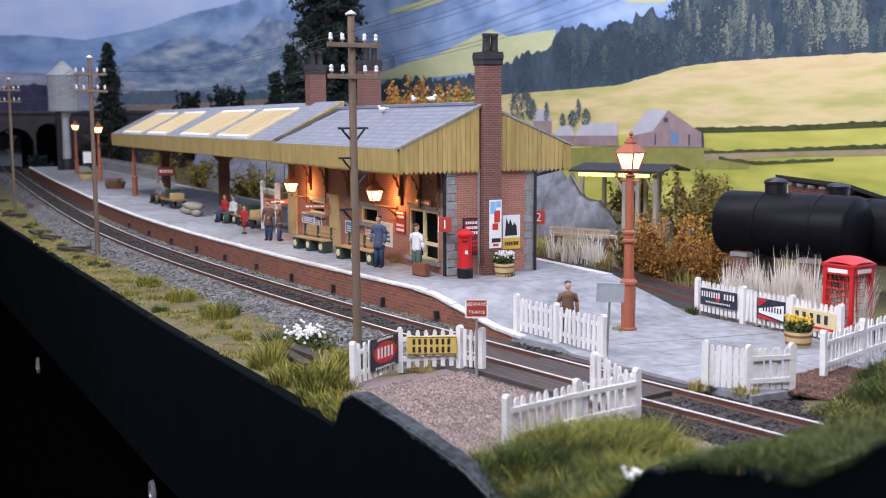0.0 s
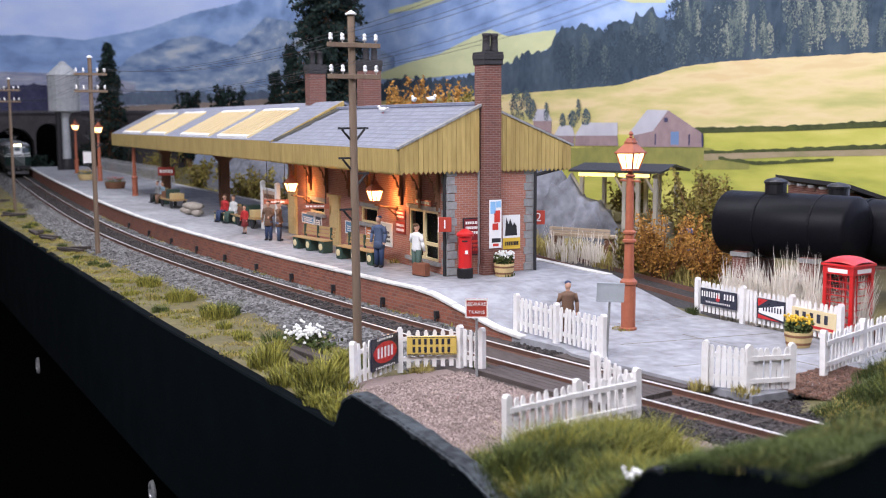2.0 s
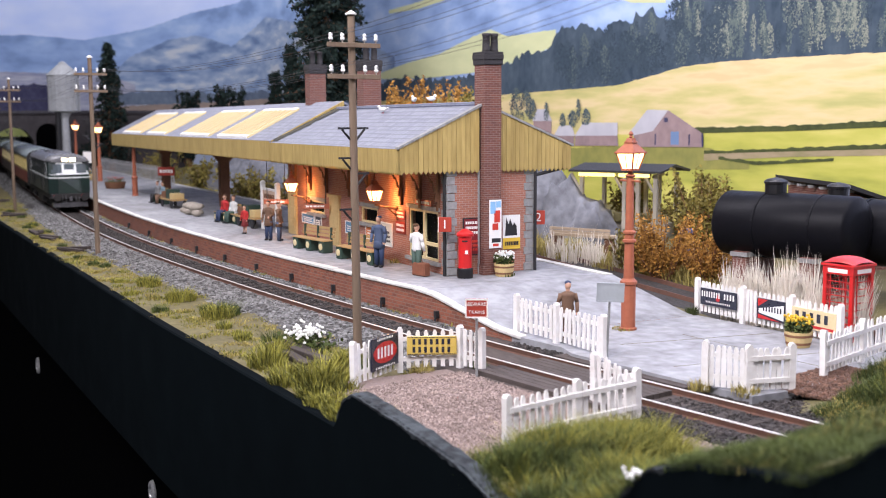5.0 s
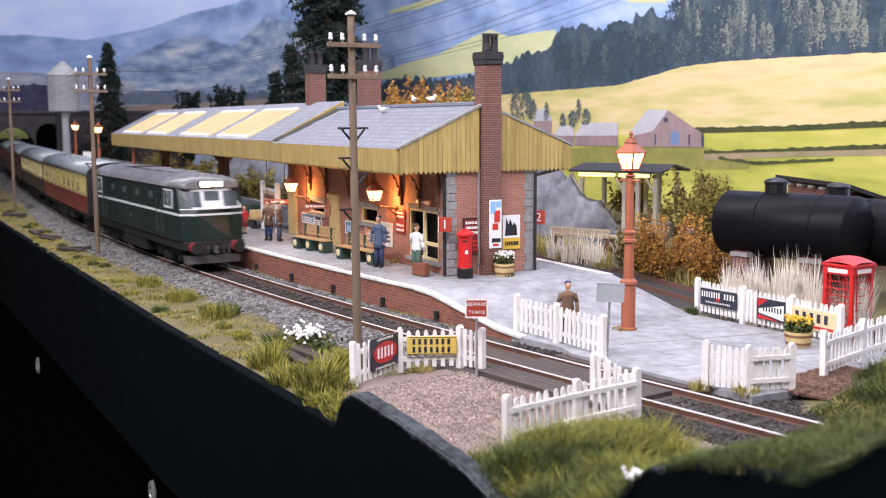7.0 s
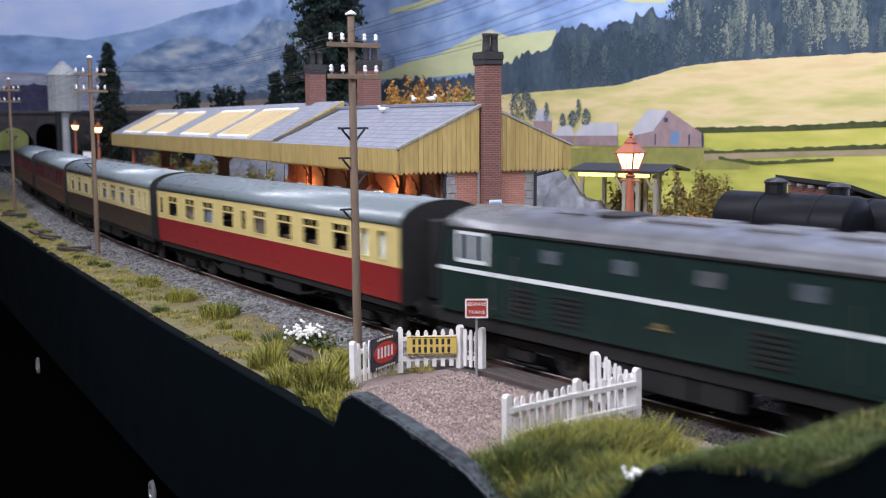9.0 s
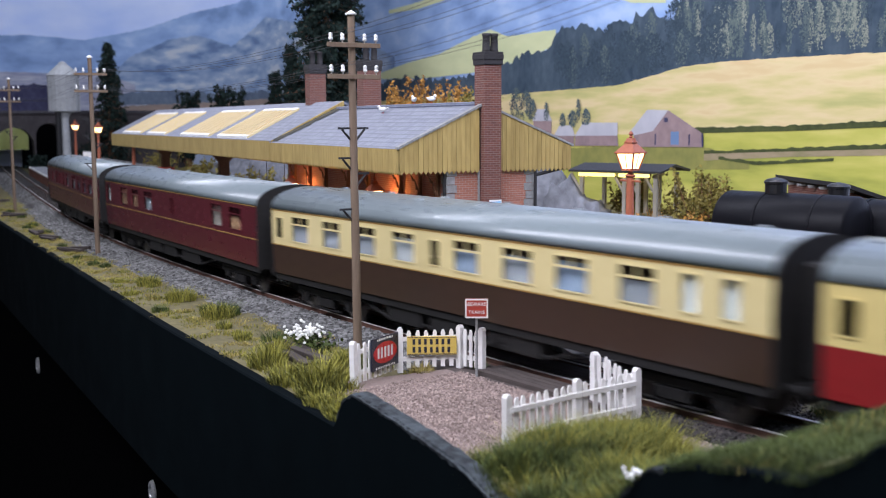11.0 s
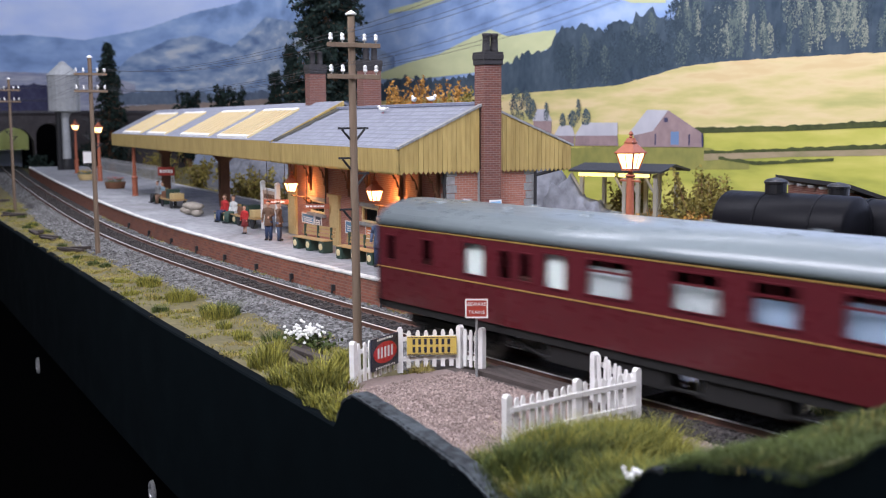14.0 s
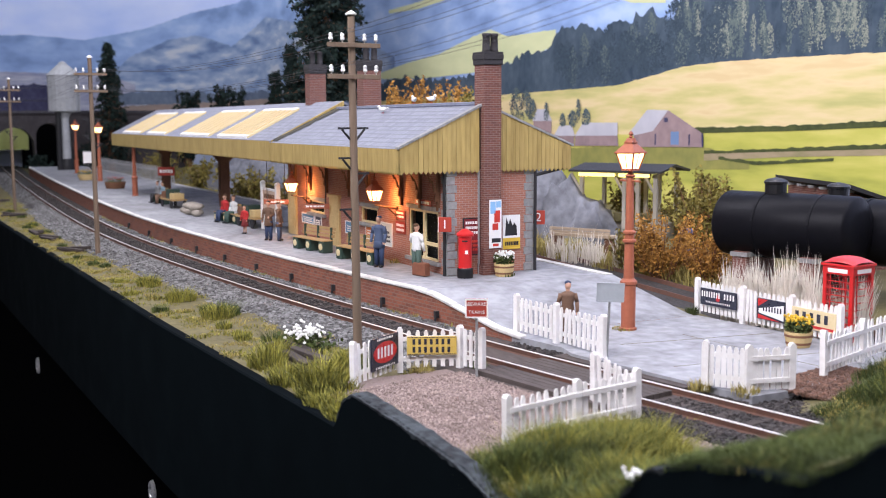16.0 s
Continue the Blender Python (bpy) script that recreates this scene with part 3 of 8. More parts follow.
def print_trees():
    bms = [bmesh.new() for m in P_TONES]
    order = sorted(range(len(TREES)), key=lambda i: -TREES[i][1])
    for rank, i in enumerate(order):
        s, z, w, h, kind = TREES[i]
        if i < FARM:
            kind = 1
        lift = (0.46 if i < FARM else 0.206) + 0.0002 * rank
        for f in range(190):
            t = rt.random() ** 0.8
            half = w / 2 * (math.sin(math.pi * min(1.0, 0.12 + 0.88 * t)) ** 0.6) * rt.uniform(0.75, 1.1)
            cs, cz = s + half * rt.uniform(-1, 1), z + h * (0.06 + 0.92 * t)
            r = rt.uniform(0.03, 0.075) * (0.5 + 0.45 * w)
            tone = kind if cs < s + 0.15 * w or rt.random() < 0.25 else max(0, kind - 1)
            a0 = rt.uniform(0, 6.28)
            bm = bms[tone]
            bm.faces.new([bm.verts.new(board_at(cs + r * rt.uniform(0.6, 1.3) * math.cos(a0 + k * 1.047), cz + r * rt.uniform(0.6, 1.3) * math.sin(a0 + k * 1.047), lift + 0.00004 * f)) for k in range(6)])
    for bm, m in zip(bms, P_TONES):
        tagged(part("backdrop", bm, m), "printed trees of the backscene", "backdrop", "", "structure")


print_trees()
# small printed things by the barn
for mat_, pts_, name_ in (("trees_far", [(93.0, 6.02), (92.6, 6.02), (92.6, 5.74), (93.0, 5.74)], "dark barn window printed on the backscene"),
                          ("trees_far", [(93.9, 5.0), (93.75, 5.0), (93.75, 4.3), (93.9, 4.3)], "dark barn slit printed on the backscene"),
                          ("trees_far", [(90.6, 5.0), (90.45, 5.0), (90.45, 4.35), (90.6, 4.35)], "dark barn slit printed on the backscene"),
                          ("trees_far", [(89.42, 5.1), (89.25, 5.06), (89.2, 4.26), (89.36, 4.26)], "barn's shaded corner printed on the backscene")):
    print_patch(mat_, pts_, 0.452, name_)


# ---- stone bridge at the far end of the platform, with a road arch and the line's arch ----
def far_bridge():
    bm = bmesh.new()
    x0, x1 = -112.0, -109.5
    arches = ((-3.4, 2.3, 3.0), (0.6, 1.5, 4.3))

    def under(y):
        for c, r, spring in arches:
            if abs(y - c) < r:
                return spring + math.sqrt(r * r - (y - c) ** 2)
        return -0.4

    ys = sorted(set([-22 + 0.25 * i for i in range(161)] + [c + s * r for c, r, sp in arches for s in (-1, -0.999, 0.999, 1)]))
    rows = []
    for y in ys:
        zb = under(y)
        rows.append([bm.verts.new(v) for v in ((x1, y, zb), (x1, y, 7.0), (x0, y, 7.0), (x0, y, zb))])
    for a, b in zip(rows, rows[1:]):
        for i in range(4):
            bm.faces.new((a[i], b[i], b[(i + 1) % 4], a[(i + 1) % 4]))
    structure("far_bridge", bm, material("bridge_stone", (0.055, 0.047, 0.05), (0.018, 0.016, 0.018), grain=3, patch=0.6, bump=0.5), "dark stone bridge across the line at the platform's far end", "bridge")
    bm = bmesh.new()
    box(bm, x0 - 0.2, x1 + 0.2, -22, 18, 7.0, 7.35)
    structure("far_bridge_coping", bm, material("dark_coping", (0.06, 0.055, 0.065), (0.025, 0.025, 0.03), grain=3, patch=0.5, bump=0.5), "stone coping along the bridge parapet", "bridge")
    # added black backing for the arches' darkness, open for the line; unseen box beyond
    yc = line_at(-124).y
    for y0, y1, z0, z1 in ((-22, yc - 2.2, -0.4, 7.4), (yc + 2.2, 18, -0.4, 7.4), (yc - 2.2, yc + 2.2, 4.3, 7.4)):
        bm = bmesh.new()
        box(bm, -124.0, -123.6, y0, y1, z0, z1)
        structure("arch_dark_backing", bm, M_BLACKCLOTH, "black backing added for the darkness behind the bridge arches", "wall")
    ye = line_at(-258).y
    for dy, z0, z1 in ((-2.6, -0.4, 4.7), (2.2, -0.4, 4.7)):
        bm = bmesh.new()
        vs = box(bm, 0, 1, 0, 0.3, z0, z1)
        for v in vs:
            v.co.y += dy + yc + (ye - yc) * v.co.x
            v.co.x = -124.0 - 134 * v.co.x
        structure("unseen_box_side", bm, M_BLACKCLOTH, "added unseen black side board that keeps the storage track dark", "wall")
    bm = bmesh.new()
    vs = box(bm, 0, 1, -2.6, 2.5, 4.7, 4.9)
    for v in vs:
        v.co.y += yc + (ye - yc) * v.co.x
        v.co.x = -124.0 - 134 * v.co.x
    structure("lid", bm, M_BLACKCLOTH, "added unseen black lid that keeps the storage track dark", "board")


far_bridge()
# added sheet, a stand-in for the pale green that shows beyond the arch
ARCH_GREEN = thing("arch_green", pose(-119, -18, 4.1), "pale green stand-in sheet added behind the bridge arch", "sheet")
bm_ = bmesh.new()
rows_ = [[bm_.verts.new((0.08 * math.sin(yy * 3), yy, zz)) for zz in (0.0, 3.2)] for yy in span(-2.8, 2.8, 24)]
for a_, b_ in zip(rows_, rows_[1:]):
    bm_.faces.new((a_[0], b_[0], b_[1], a_[1]))
bmesh.ops.solidify(bm_, geom=bm_.faces[:], thickness=0.05)
part("stand_in", bm_, material("arch_green_tone", (0.62, 0.66, 0.25), (0.50, 0.54, 0.18), grain=3, patch=0.4), ARCH_GREEN)
# ---- station building ----
def wall_with_holes(bm, a0, a1, z0, z1, holes, y0, y1):
    """A wall along x from a0 to a1 with openings (x0, x1, z0, z1)."""
    xs = sorted({a0, a1, *[h[0] for h in holes], *[h[1] for h in holes]})
    zs = sorted({z0, z1, *[h[2] for h in holes], *[h[3] for h in holes]})
    for xa, xb in zip(xs, xs[1:]):
        for za, zb in zip(zs, zs[1:]):
            cx, cz = (xa + xb) / 2, (za + zb) / 2
            if not any(h[0] < cx < h[1] and h[2] < cz < h[3] for h in holes):
                box(bm, xa, xb, y0, y1, za, zb)
    bmesh.ops.remove_doubles(bm, verts=bm.verts, dist=0.0005)


ALONG_X = Matrix(((0, 0, 1, 0), (1, 0, 0, 0), (0, 1, 0, 0), (0, 0, 0, 1)))  # an outline in y, z, extruded along x
M_INSIDE = plain("dark_interior", (0.02, 0.015, 0.012), 0.9)
M_GLASS = glass("window_glass")
M_SLATEMAIN = brick_material("slate_roof", (0.25, 0.265, 0.31), (0.15, 0.16, 0.20), (0.135, 0.145, 0.17), 0.3, 0.13, axis="x", rough=0.6)
M_SKYGLASS = material("skylight_panel", (0.52, 0.40, 0.24), (0.34, 0.25, 0.13), grain=3, patch=0.6, stretch=(2.5, 0.25, 0.25), rough=0.35, bump=0.05)
M_CREAMFRAME = plain("cream_frame", (0.66, 0.55, 0.31), 0.6)
M_POT = plain("chimney_pot", (0.03, 0.028, 0.03), 0.7)
M_RIDGE = material("mossy_lead", (0.20, 0.17, 0.08), (0.10, 0.09, 0.06), grain=6, patch=2)

EAVE_Y, EAVE_Z, RIDGE_Y, RIDGE_Z, REAR_Y, FAS = -1.74, 4.98, 1.30, 6.40, 4.73, 0.76


def text_on(body, size, mat, parent, m, name="lettering", squeeze=1.0):
    """Raised lettering, read along x, upright in z, facing -y before m is applied."""
    cu = bpy.data.curves.new(name, "FONT")
    cu.body, cu.size, cu.align_x, cu.align_y = body, size * S, "CENTER", "CENTER"
    cu.extrude = 0.006 * S
    tmp = new("tmp", cu)
    dg = bpy.context.evaluated_depsgraph_get()
    me = bpy.data.meshes.new_from_object(tmp.evaluated_get(dg))
    bpy.data.objects.remove(tmp)
    ob = new(name, me)
    me.materials.clear()
    me.materials.append(mat)
    ob.parent = parent
    ob.matrix_basis = at_model(m @ pose(0, 0, 0, 90, 0, 0)) @ Matrix.Diagonal((squeeze, 1, 1, 1))
    return ob


M_WHITELET = plain("white_lettering", (0.85, 0.83, 0.78), 0.6)


def bars(parent, m, w, h, rows, mat, name="lettering", n=4, seed=1):
    """Rows of small bars for writing that cannot be read."""
    rnd = random.Random(seed)
    bm = bmesh.new()
    for r in range(rows):
        z = h / 2 - (r + 0.5) * h / rows
        x = -w / 2 + 0.04 * w
        while x < w / 2 - 0.1 * w:
            ww = rnd.uniform(0.06, 0.2) * w
            ww = min(ww, w / 2 - x - 0.02 * w)
            moved(box(bm, x, x + ww, -0.008, 0, z - 0.27 * h / rows, z + 0.27 * h / rows), m)
            x += ww + 0.04 * w
    return part(name, bm, mat, parent)


def panel(parent, name, m, w, h, t, mat, label="", frame=None, border=0.03):
    """A flat board w by h, facing -y, with an optional frame."""
    bm = bmesh.new()
    moved(box(bm, -w / 2, w / 2, -t / 2, t / 2, -h / 2, h / 2), m)
    ob = part(name, bm, mat, parent, label)
    if frame:
        bm = bmesh.new()
        for x0, x1, z0, z1 in ((-w / 2 - border, w / 2 + border, h / 2, h / 2 + border), (-w / 2 - border, w / 2 + border, -h / 2 - border, -h / 2),
                               (-w / 2 - border, -w / 2, -h / 2, h / 2), (w / 2, w / 2 + border, -h / 2, h / 2)):
            moved(box(bm, x0, x1, -t / 2 - 0.015, t / 2, z0, z1), m)
        part("frame", bm, frame, ob)
    return ob


def station():
    st = thing("station_building", pose(0, 0, ZP), "red brick country station with slate roof and yellow boarded valance", "building")

    def add(name, bm, mat, label="", parent=st, bevel=0.0, smooth=False):
        bmesh.ops.translate(bm, vec=(0, 0, -ZP), verts=bm.verts)
        return part(name, bm, mat, parent, label, bevel, smooth)

    holes = [(-3.0, -0.68, 1.15, 2.86), (-7.5, -5.85, 2.0, 2.62), (-13.4, -11.6, 1.95, 2.5)]
    bm = bmesh.new()
    wall_with_holes(bm, -16.3, -0.02, ZP, 4.95, holes, 0.0, 0.25)
    add("front_wall", bm, M_BRICK)
    bm = bmesh.new()
    box(bm, -0.25, 0, 0.25, 3.02, ZP, 4.95)
    add("gable_wall", bm, M_BRICK)
    bm = bmesh.new()
    box(bm, -16.3, -0.02, 3.02, 3.27, ZP, 4.95)
    box(bm, -16.3, -16.05, 0.25, 3.02, ZP, 4.95)
    add("rear_wall", bm, M_BRICK)
    # near-black sheet stands for the unlit room behind the windows
    bm = bmesh.new()
    box(bm, -16.0, -0.3, 0.9, 0.95, ZP, 4.9)
    add("dark_room_sheet", bm, M_INSIDE)
    # quoins of dressed stone at the corners, alternating long and short
    for cx, cy, sx, sy in ((0.0, 0.0, 1, 1), (0.0, 3.27, 1, -1)):
        z, k = ZP, 0
        while z < 4.2:
            h = 0.27
            a, b = (0.40, 0.27) if k % 2 else (0.30, 0.34)
            bm = bmesh.new()
            box(bm, cx - a, cx + 0.035, min(cy - 0.035 * sy, cy + b * sy), max(cy - 0.035 * sy, cy + b * sy), z + 0.012, z + h)
            add("quoin", bm, M_STONE, bevel=0.012)
            z, k = z + h + 0.005, k + 1
    # windows: stone surround, cream frames, dark glass
    for x0, x1, z0, z1, lights in ((-3.0, -0.68, 1.15, 2.86, 2), (-7.5, -5.85, 2.0, 2.62, 1), (-13.4, -11.6, 1.95, 2.5, 1)):
        bm = bmesh.new()
        box(bm, x0 - 0.15, x1 + 0.15, -0.06, 0.12, z1, z1 + 0.14)
        win = add("window", bm, M_STONE, "stone lintel above a cream framed window")
        bm = bmesh.new()
        box(bm, x0 - 0.18, x1 + 0.18, -0.12, 0.12, z0 - 0.13, z0)
        add("sill", bm, M_STONE, "", win)
        bm = bmesh.new()
        for a, b in ((x0, x0 + 0.09), (x1 - 0.09, x1)):
            box(bm, a, b, 0.02, 0.11, z0, z1)
        box(bm, x0 + 0.09, x1 - 0.09, 0.02, 0.11, z1 - 0.09, z1)
        box(bm, x0 + 0.09, x1 - 0.09, 0.02, 0.11, z0, z0 + 0.08)
        if lights == 2:
            mid = (x0 + x1) / 2
            box(bm, mid - 0.09, mid + 0.09, 0.025, 0.105, z0 + 0.08, z1 - 0.09)
            box(bm, x0 + 0.09, mid - 0.09, 0.03, 0.10, z0 + 0.50, z0 + 0.62)
            box(bm, mid + 0.09, x1 - 0.09, 0.03, 0.10, z0 + 0.50, z0 + 0.62)
        add("frame", bm, M_CREAMFRAME, "", win)
        bm = bmesh.new()
        box(bm, x0 + 0.09, x1 - 0.09, 0.06, 0.07, z0 + 0.08, z1 - 0.09)
        pn = add("pane", bm, M_GLASS, "", win)
        pn.visible_shadow = False
    # cream panels and stone plinth pieces along the front
    for x0, x1, z1 in ((-16.2, -15.1, 2.75), (-10.8, -9.7, 2.75)):
        bm = bmesh.new()
        box(bm, x0, x1, -0.10, 0.0, ZP, z1)
        box(bm, x0 - 0.1, x1 + 0.1, -0.14, 0.0, z1, z1 + 0.13)
        for k in range(3):
            box(bm, x0 + 0.12, x1 - 0.12, -0.125, -0.10, ZP + 0.15 + k * 0.6, ZP + 0.65 + k * 0.6)
        add("door", bm, M_CREAMWOOD, "cream panelled wooden door in a plain surround", bevel=0.01)
    # posters and red notices on the front
    M_POSTER = [plain("poster_blue", (0.10, 0.25, 0.40), 0.5), plain("poster_dark", (0.05, 0.05, 0.06), 0.5), plain("poster_pale", (0.62, 0.66, 0.62), 0.5), plain("poster_orange", (0.65, 0.18, 0.04), 0.5)]
    for x, z, w, h, mi in ((-13.6, 1.64, 1.5, 0.36, 0), (-12.3, 1.60, 0.7, 0.42, 1), (-8.4, 1.66, 1.3, 0.44, 0), (-6.5, 1.66, 0.8, 0.5, 3), (-5.05, 1.72, 1.2, 0.80, 2)):
        pa = panel(st, "poster", pose(x, -0.03, z - ZP), w, h, 0.03, M_POSTER[mi], frame=M_WHITELET, border=0.04)
        bars(pa, pose(x, -0.046, z - ZP - h * 0.1), w * 0.8, h * 0.6, 3, M_WHITELET if mi != 2 else M_POSTER[1], seed=int(z * 50 + w * 9))
    for x, z, w, h, k in ((-3.7, 2.54, 0.82, 0.34, 2), (-3.7, 2.08, 0.82, 0.42, 2), (-1.8, 3.11, 1.25, 0.2, 1)):
        pa = panel(st, "notice", pose(x, -0.03, z - ZP), w, h, 0.03, M_SIGNRED, "small red enamel notice")
        bars(pa, pose(x, -0.046, z - ZP), w * 0.85, h * 0.8, k, M_WHITELET, seed=int(w * 70 + z * 9))
    # roof slopes
    def slope(x0, x1, dz, ry, rz, name, mat, thick=0.10, ey=EAVE_Y):
        bm = bmesh.new()
        prism(bm, [(ey - 0.04, EAVE_Z + dz), (ry, rz + dz), (ry, rz + dz - thick), (ey - 0.04, EAVE_Z + dz - thick)], x0, x1, ALONG_X)
        f = add(name, bm, mat)
        bm = bmesh.new()
        prism(bm, [(ry, rz + dz), (REAR_Y + 0.04, EAVE_Z + dz), (REAR_Y + 0.04, EAVE_Z + dz - thick), (ry, rz + dz - thick)], x0, x1, ALONG_X)
        add(name, bm, mat)
        return f

    slope(-13.4, 0.10, 0.03, RIDGE_Y, RIDGE_Z, "roof", M_SLATEMAIN)
    slope(-52.0, -13.4, 0.10, 1.62, 6.70, "canopy_roof", M_SLATEMAIN)
    bm = bmesh.new()
    rod(bm, (-13.4, RIDGE_Y, RIDGE_Z + 0.05), (0.1, RIDGE_Y, RIDGE_Z + 0.05), 0.09, seg=8)
    add("ridge_tiles", bm, M_SLATE)
    # bargeboard where the canopy roof stands above the slates
    n = 26
    for i in range(n):
        t0, t1 = i / n, (i + 0.9) / n
        ya, yb = EAVE_Y + (1.62 - EAVE_Y) * t0, EAVE_Y + (1.62 - EAVE_Y) * t1
        za = EAVE_Z + 0.10 + 1.72 * t0
        bm = bmesh.new()
        prism(bm, [(ya, za), (yb, za + 1.72 * 0.9 / n), (yb, za - 0.30), ((ya + yb) / 2, za - 0.38), (ya, za - 0.34)], -13.4, -13.25, ALONG_X)
        add("bargeboard", bm, M_YELLOW)
    # valance boards with pointed ends: front of the main roof, then the gable
    def board(outline, m):
        bm = bmesh.new()
        prism(bm, outline, 0, 0.05, m)
        add("valance_board", bm, M_YELLOW)

    w = 0.172
    x = -13.4
    face = lambda y: Matrix(((1, 0, 0, 0), (0, 0, -1, y), (0, 1, 0, 0), (0, 0, 0, 1)))
    while x < 0.05:
        board([(x, EAVE_Z - FAS + 0.05), (x + w * 0.5, EAVE_Z - FAS - 0.05), (x + w - 0.008, EAVE_Z - FAS + 0.05), (x + w - 0.008, EAVE_Z + 0.02), (x, EAVE_Z + 0.02)], face(EAVE_Y))
        x += w
    bm = bmesh.new()
    x = -52.0
    while x < -13.5:
        prism(bm, [(x, EAVE_Z - FAS + 0.05), (x + w * 0.5, EAVE_Z - FAS - 0.03), (x + w - 0.004, EAVE_Z - FAS + 0.05), (x + w - 0.004, EAVE_Z + 0.09), (x, EAVE_Z + 0.09)], 0, 0.05, face(EAVE_Y))
        x += w
    add("valance", bm, M_YELLOW, "long yellow boarded valance of the canopy")
    gface = Matrix(((0, 0, 1, 0.10), (1, 0, 0, 0), (0, 1, 0, 0), (0, 0, 0, 1)))

    def roofline(y):
        return EAVE_Z + (RIDGE_Z - EAVE_Z) * ((y - EAVE_Y) / (RIDGE_Y - EAVE_Y) if y < RIDGE_Y else (REAR_Y - y) / (REAR_Y - RIDGE_Y))

    y = EAVE_Y - 0.05
    while y < REAR_Y:
        b = y + w - 0.012
        mid = (y + b) / 2
        outline = [(y, EAVE_Z - FAS + 0.05), (mid, EAVE_Z - FAS - 0.05), (b, EAVE_Z - FAS + 0.05), (b, roofline(b) + 0.05)]
        if y < RIDGE_Y < b:
            outline.append((RIDGE_Y, RIDGE_Z + 0.05))
        outline.append((y, roofline(y) + 0.05))
        if not (1.18 < mid < 1.86):
            board(outline, gface)
        y += w
    bm = bmesh.new()
    prism(bm, [(EAVE_Y, 4.9), (RIDGE_Y, RIDGE_Z - 0.02), (REAR_Y, 4.9), (3.27, 4.9), (3.27, 4.3), (0, 4.3), (0, 4.9)], -0.25, 0.09, ALONG_X)
    add("gable_backing", bm, M_INSIDE)
    bm = bmesh.new()
    prism(bm, [(EAVE_Y, 4.9), (EAVE_Y, EAVE_Z), (1.62, 6.72), (REAR_Y, EAVE_Z), (REAR_Y, 4.9)], -52.0, -51.9, ALONG_X)
    add("canopy_end", bm, M_YELLOW)
    bm = bmesh.new()
    box(bm, -51.9, 0.0, EAVE_Y + 0.02, REAR_Y - 0.02, 4.55, 4.60)
    add("soffit", bm, M_BROWNWOOD)
    # bargeboards capping the gable
    for ya, yb in ((EAVE_Y - 0.1, RIDGE_Y), (RIDGE_Y, REAR_Y + 0.1)):
        za, zb = (EAVE_Z, RIDGE_Z) if ya < RIDGE_Y - 1 else (RIDGE_Z, EAVE_Z)
        bm = bmesh.new()
        prism(bm, [(ya, za + 0.02), (yb, zb + 0.02), (yb, zb + 0.10), (ya, za + 0.10)], -0.05, 0.19, ALONG_X)
        add("verge", bm, M_STONE)
    # skylights in the canopy
    for x0, x1 in ((-48.0, -41.8), (-39.6, -34.4), (-30.4, -24.2), (-22.4, -17.2)):
        ya, yb = EAVE_Y + 0.12, EAVE_Y + 2.55
        sl = (6.70 - EAVE_Z) / (1.62 - EAVE_Y)
        zz = lambda y: EAVE_Z + 0.10 + (y - EAVE_Y) * sl
        bm = bmesh.new()
        prism(bm, [(ya, zz(ya) + 0.01), (yb, zz(yb) + 0.01), (yb, zz(yb) + 0.07), (ya, zz(ya) + 0.07)], x0, x1, ALONG_X)
        sk = add("skylight", bm, M_SKYGLASS, "cream framed skylight with warm glazing")
        nb = 7
        for i in range(nb + 1):
            xx = x0 + (x1 - x0) * i / nb
            bm = bmesh.new()
            wd = 0.10 if i in (0, nb) else 0.045
            prism(bm, [(ya - 0.05, zz(ya - 0.05) + 0.02), (yb + 0.05, zz(yb + 0.05) + 0.02), (yb + 0.05, zz(yb + 0.05) + 0.12), (ya - 0.05, zz(ya - 0.05) + 0.12)], xx - wd, xx + wd, ALONG_X)
            add("glazing_bar", bm, M_CREAMFRAME, "", sk)
        for y0 in (ya, yb):
            bm = bmesh.new()
            prism(bm, [(y0 - 0.07, zz(y0 - 0.07) + 0.02), (y0 + 0.07, zz(y0 + 0.07) + 0.02), (y0 + 0.07, zz(y0 + 0.07) + 0.13), (y0 - 0.07, zz(y0 - 0.07) + 0.13)], x0, x1, ALONG_X)
            add("rail", bm, M_WHITE, "", sk)
    # chimneys: stack, oversailing cap, pots
    for x0, x1, y0, y1, zb, zt in ((-0.32, 0.36, 1.20, 1.84, 5.4, 8.15), (-17.5, -16.85, 1.32, 2.12, 5.6, 8.55), (-10.9, -10.2, 1.28, 2.08, 5.6, 8.42)):
        bm = bmesh.new()
        box(bm, x0, x1, y0, y1, zb, zt - 0.25)
        ch = add("chimney", bm, M_CHIM, "tall dark red brick chimney stack")
        bm = bmesh.new()
        box(bm, x0 - 0.04, x1 + 0.04, y0 - 0.04, y1 + 0.04, zt - 0.42, zt - 0.25)
        box(bm, x0 - 0.06, x1 + 0.06, y0 - 0.06, y1 + 0.06, zt - 0.25, zt - 0.08)
        box(bm, x0 - 0.05, x1 + 0.05, y0 - 0.05, y1 + 0.05, zt - 0.08, zt)
        add("cap", bm, M_POT, "sooty brick cap", ch, bevel=0.01)
        for k in range(2):
            bm = bmesh.new()
            py, px_ = y0 + (y1 - y0) * (0.27 + 0.46 * k), (x0 + x1) / 2
            lathe(bm, [(0.15, 0), (0.13, 0.08), (0.12, 0.50), (0.145, 0.52), (0.145, 0.60), (0.09, 0.60), (0.09, 0.45)], 12, Matrix.Translation((px_ + 0.15, py, zt)))
            add("chimney_pot", bm, M_POT, "", ch, smooth=True)
    bm = bmesh.new()
    box(bm, 0.0, 0.36, 1.20, 1.84, ZP, 5.4)
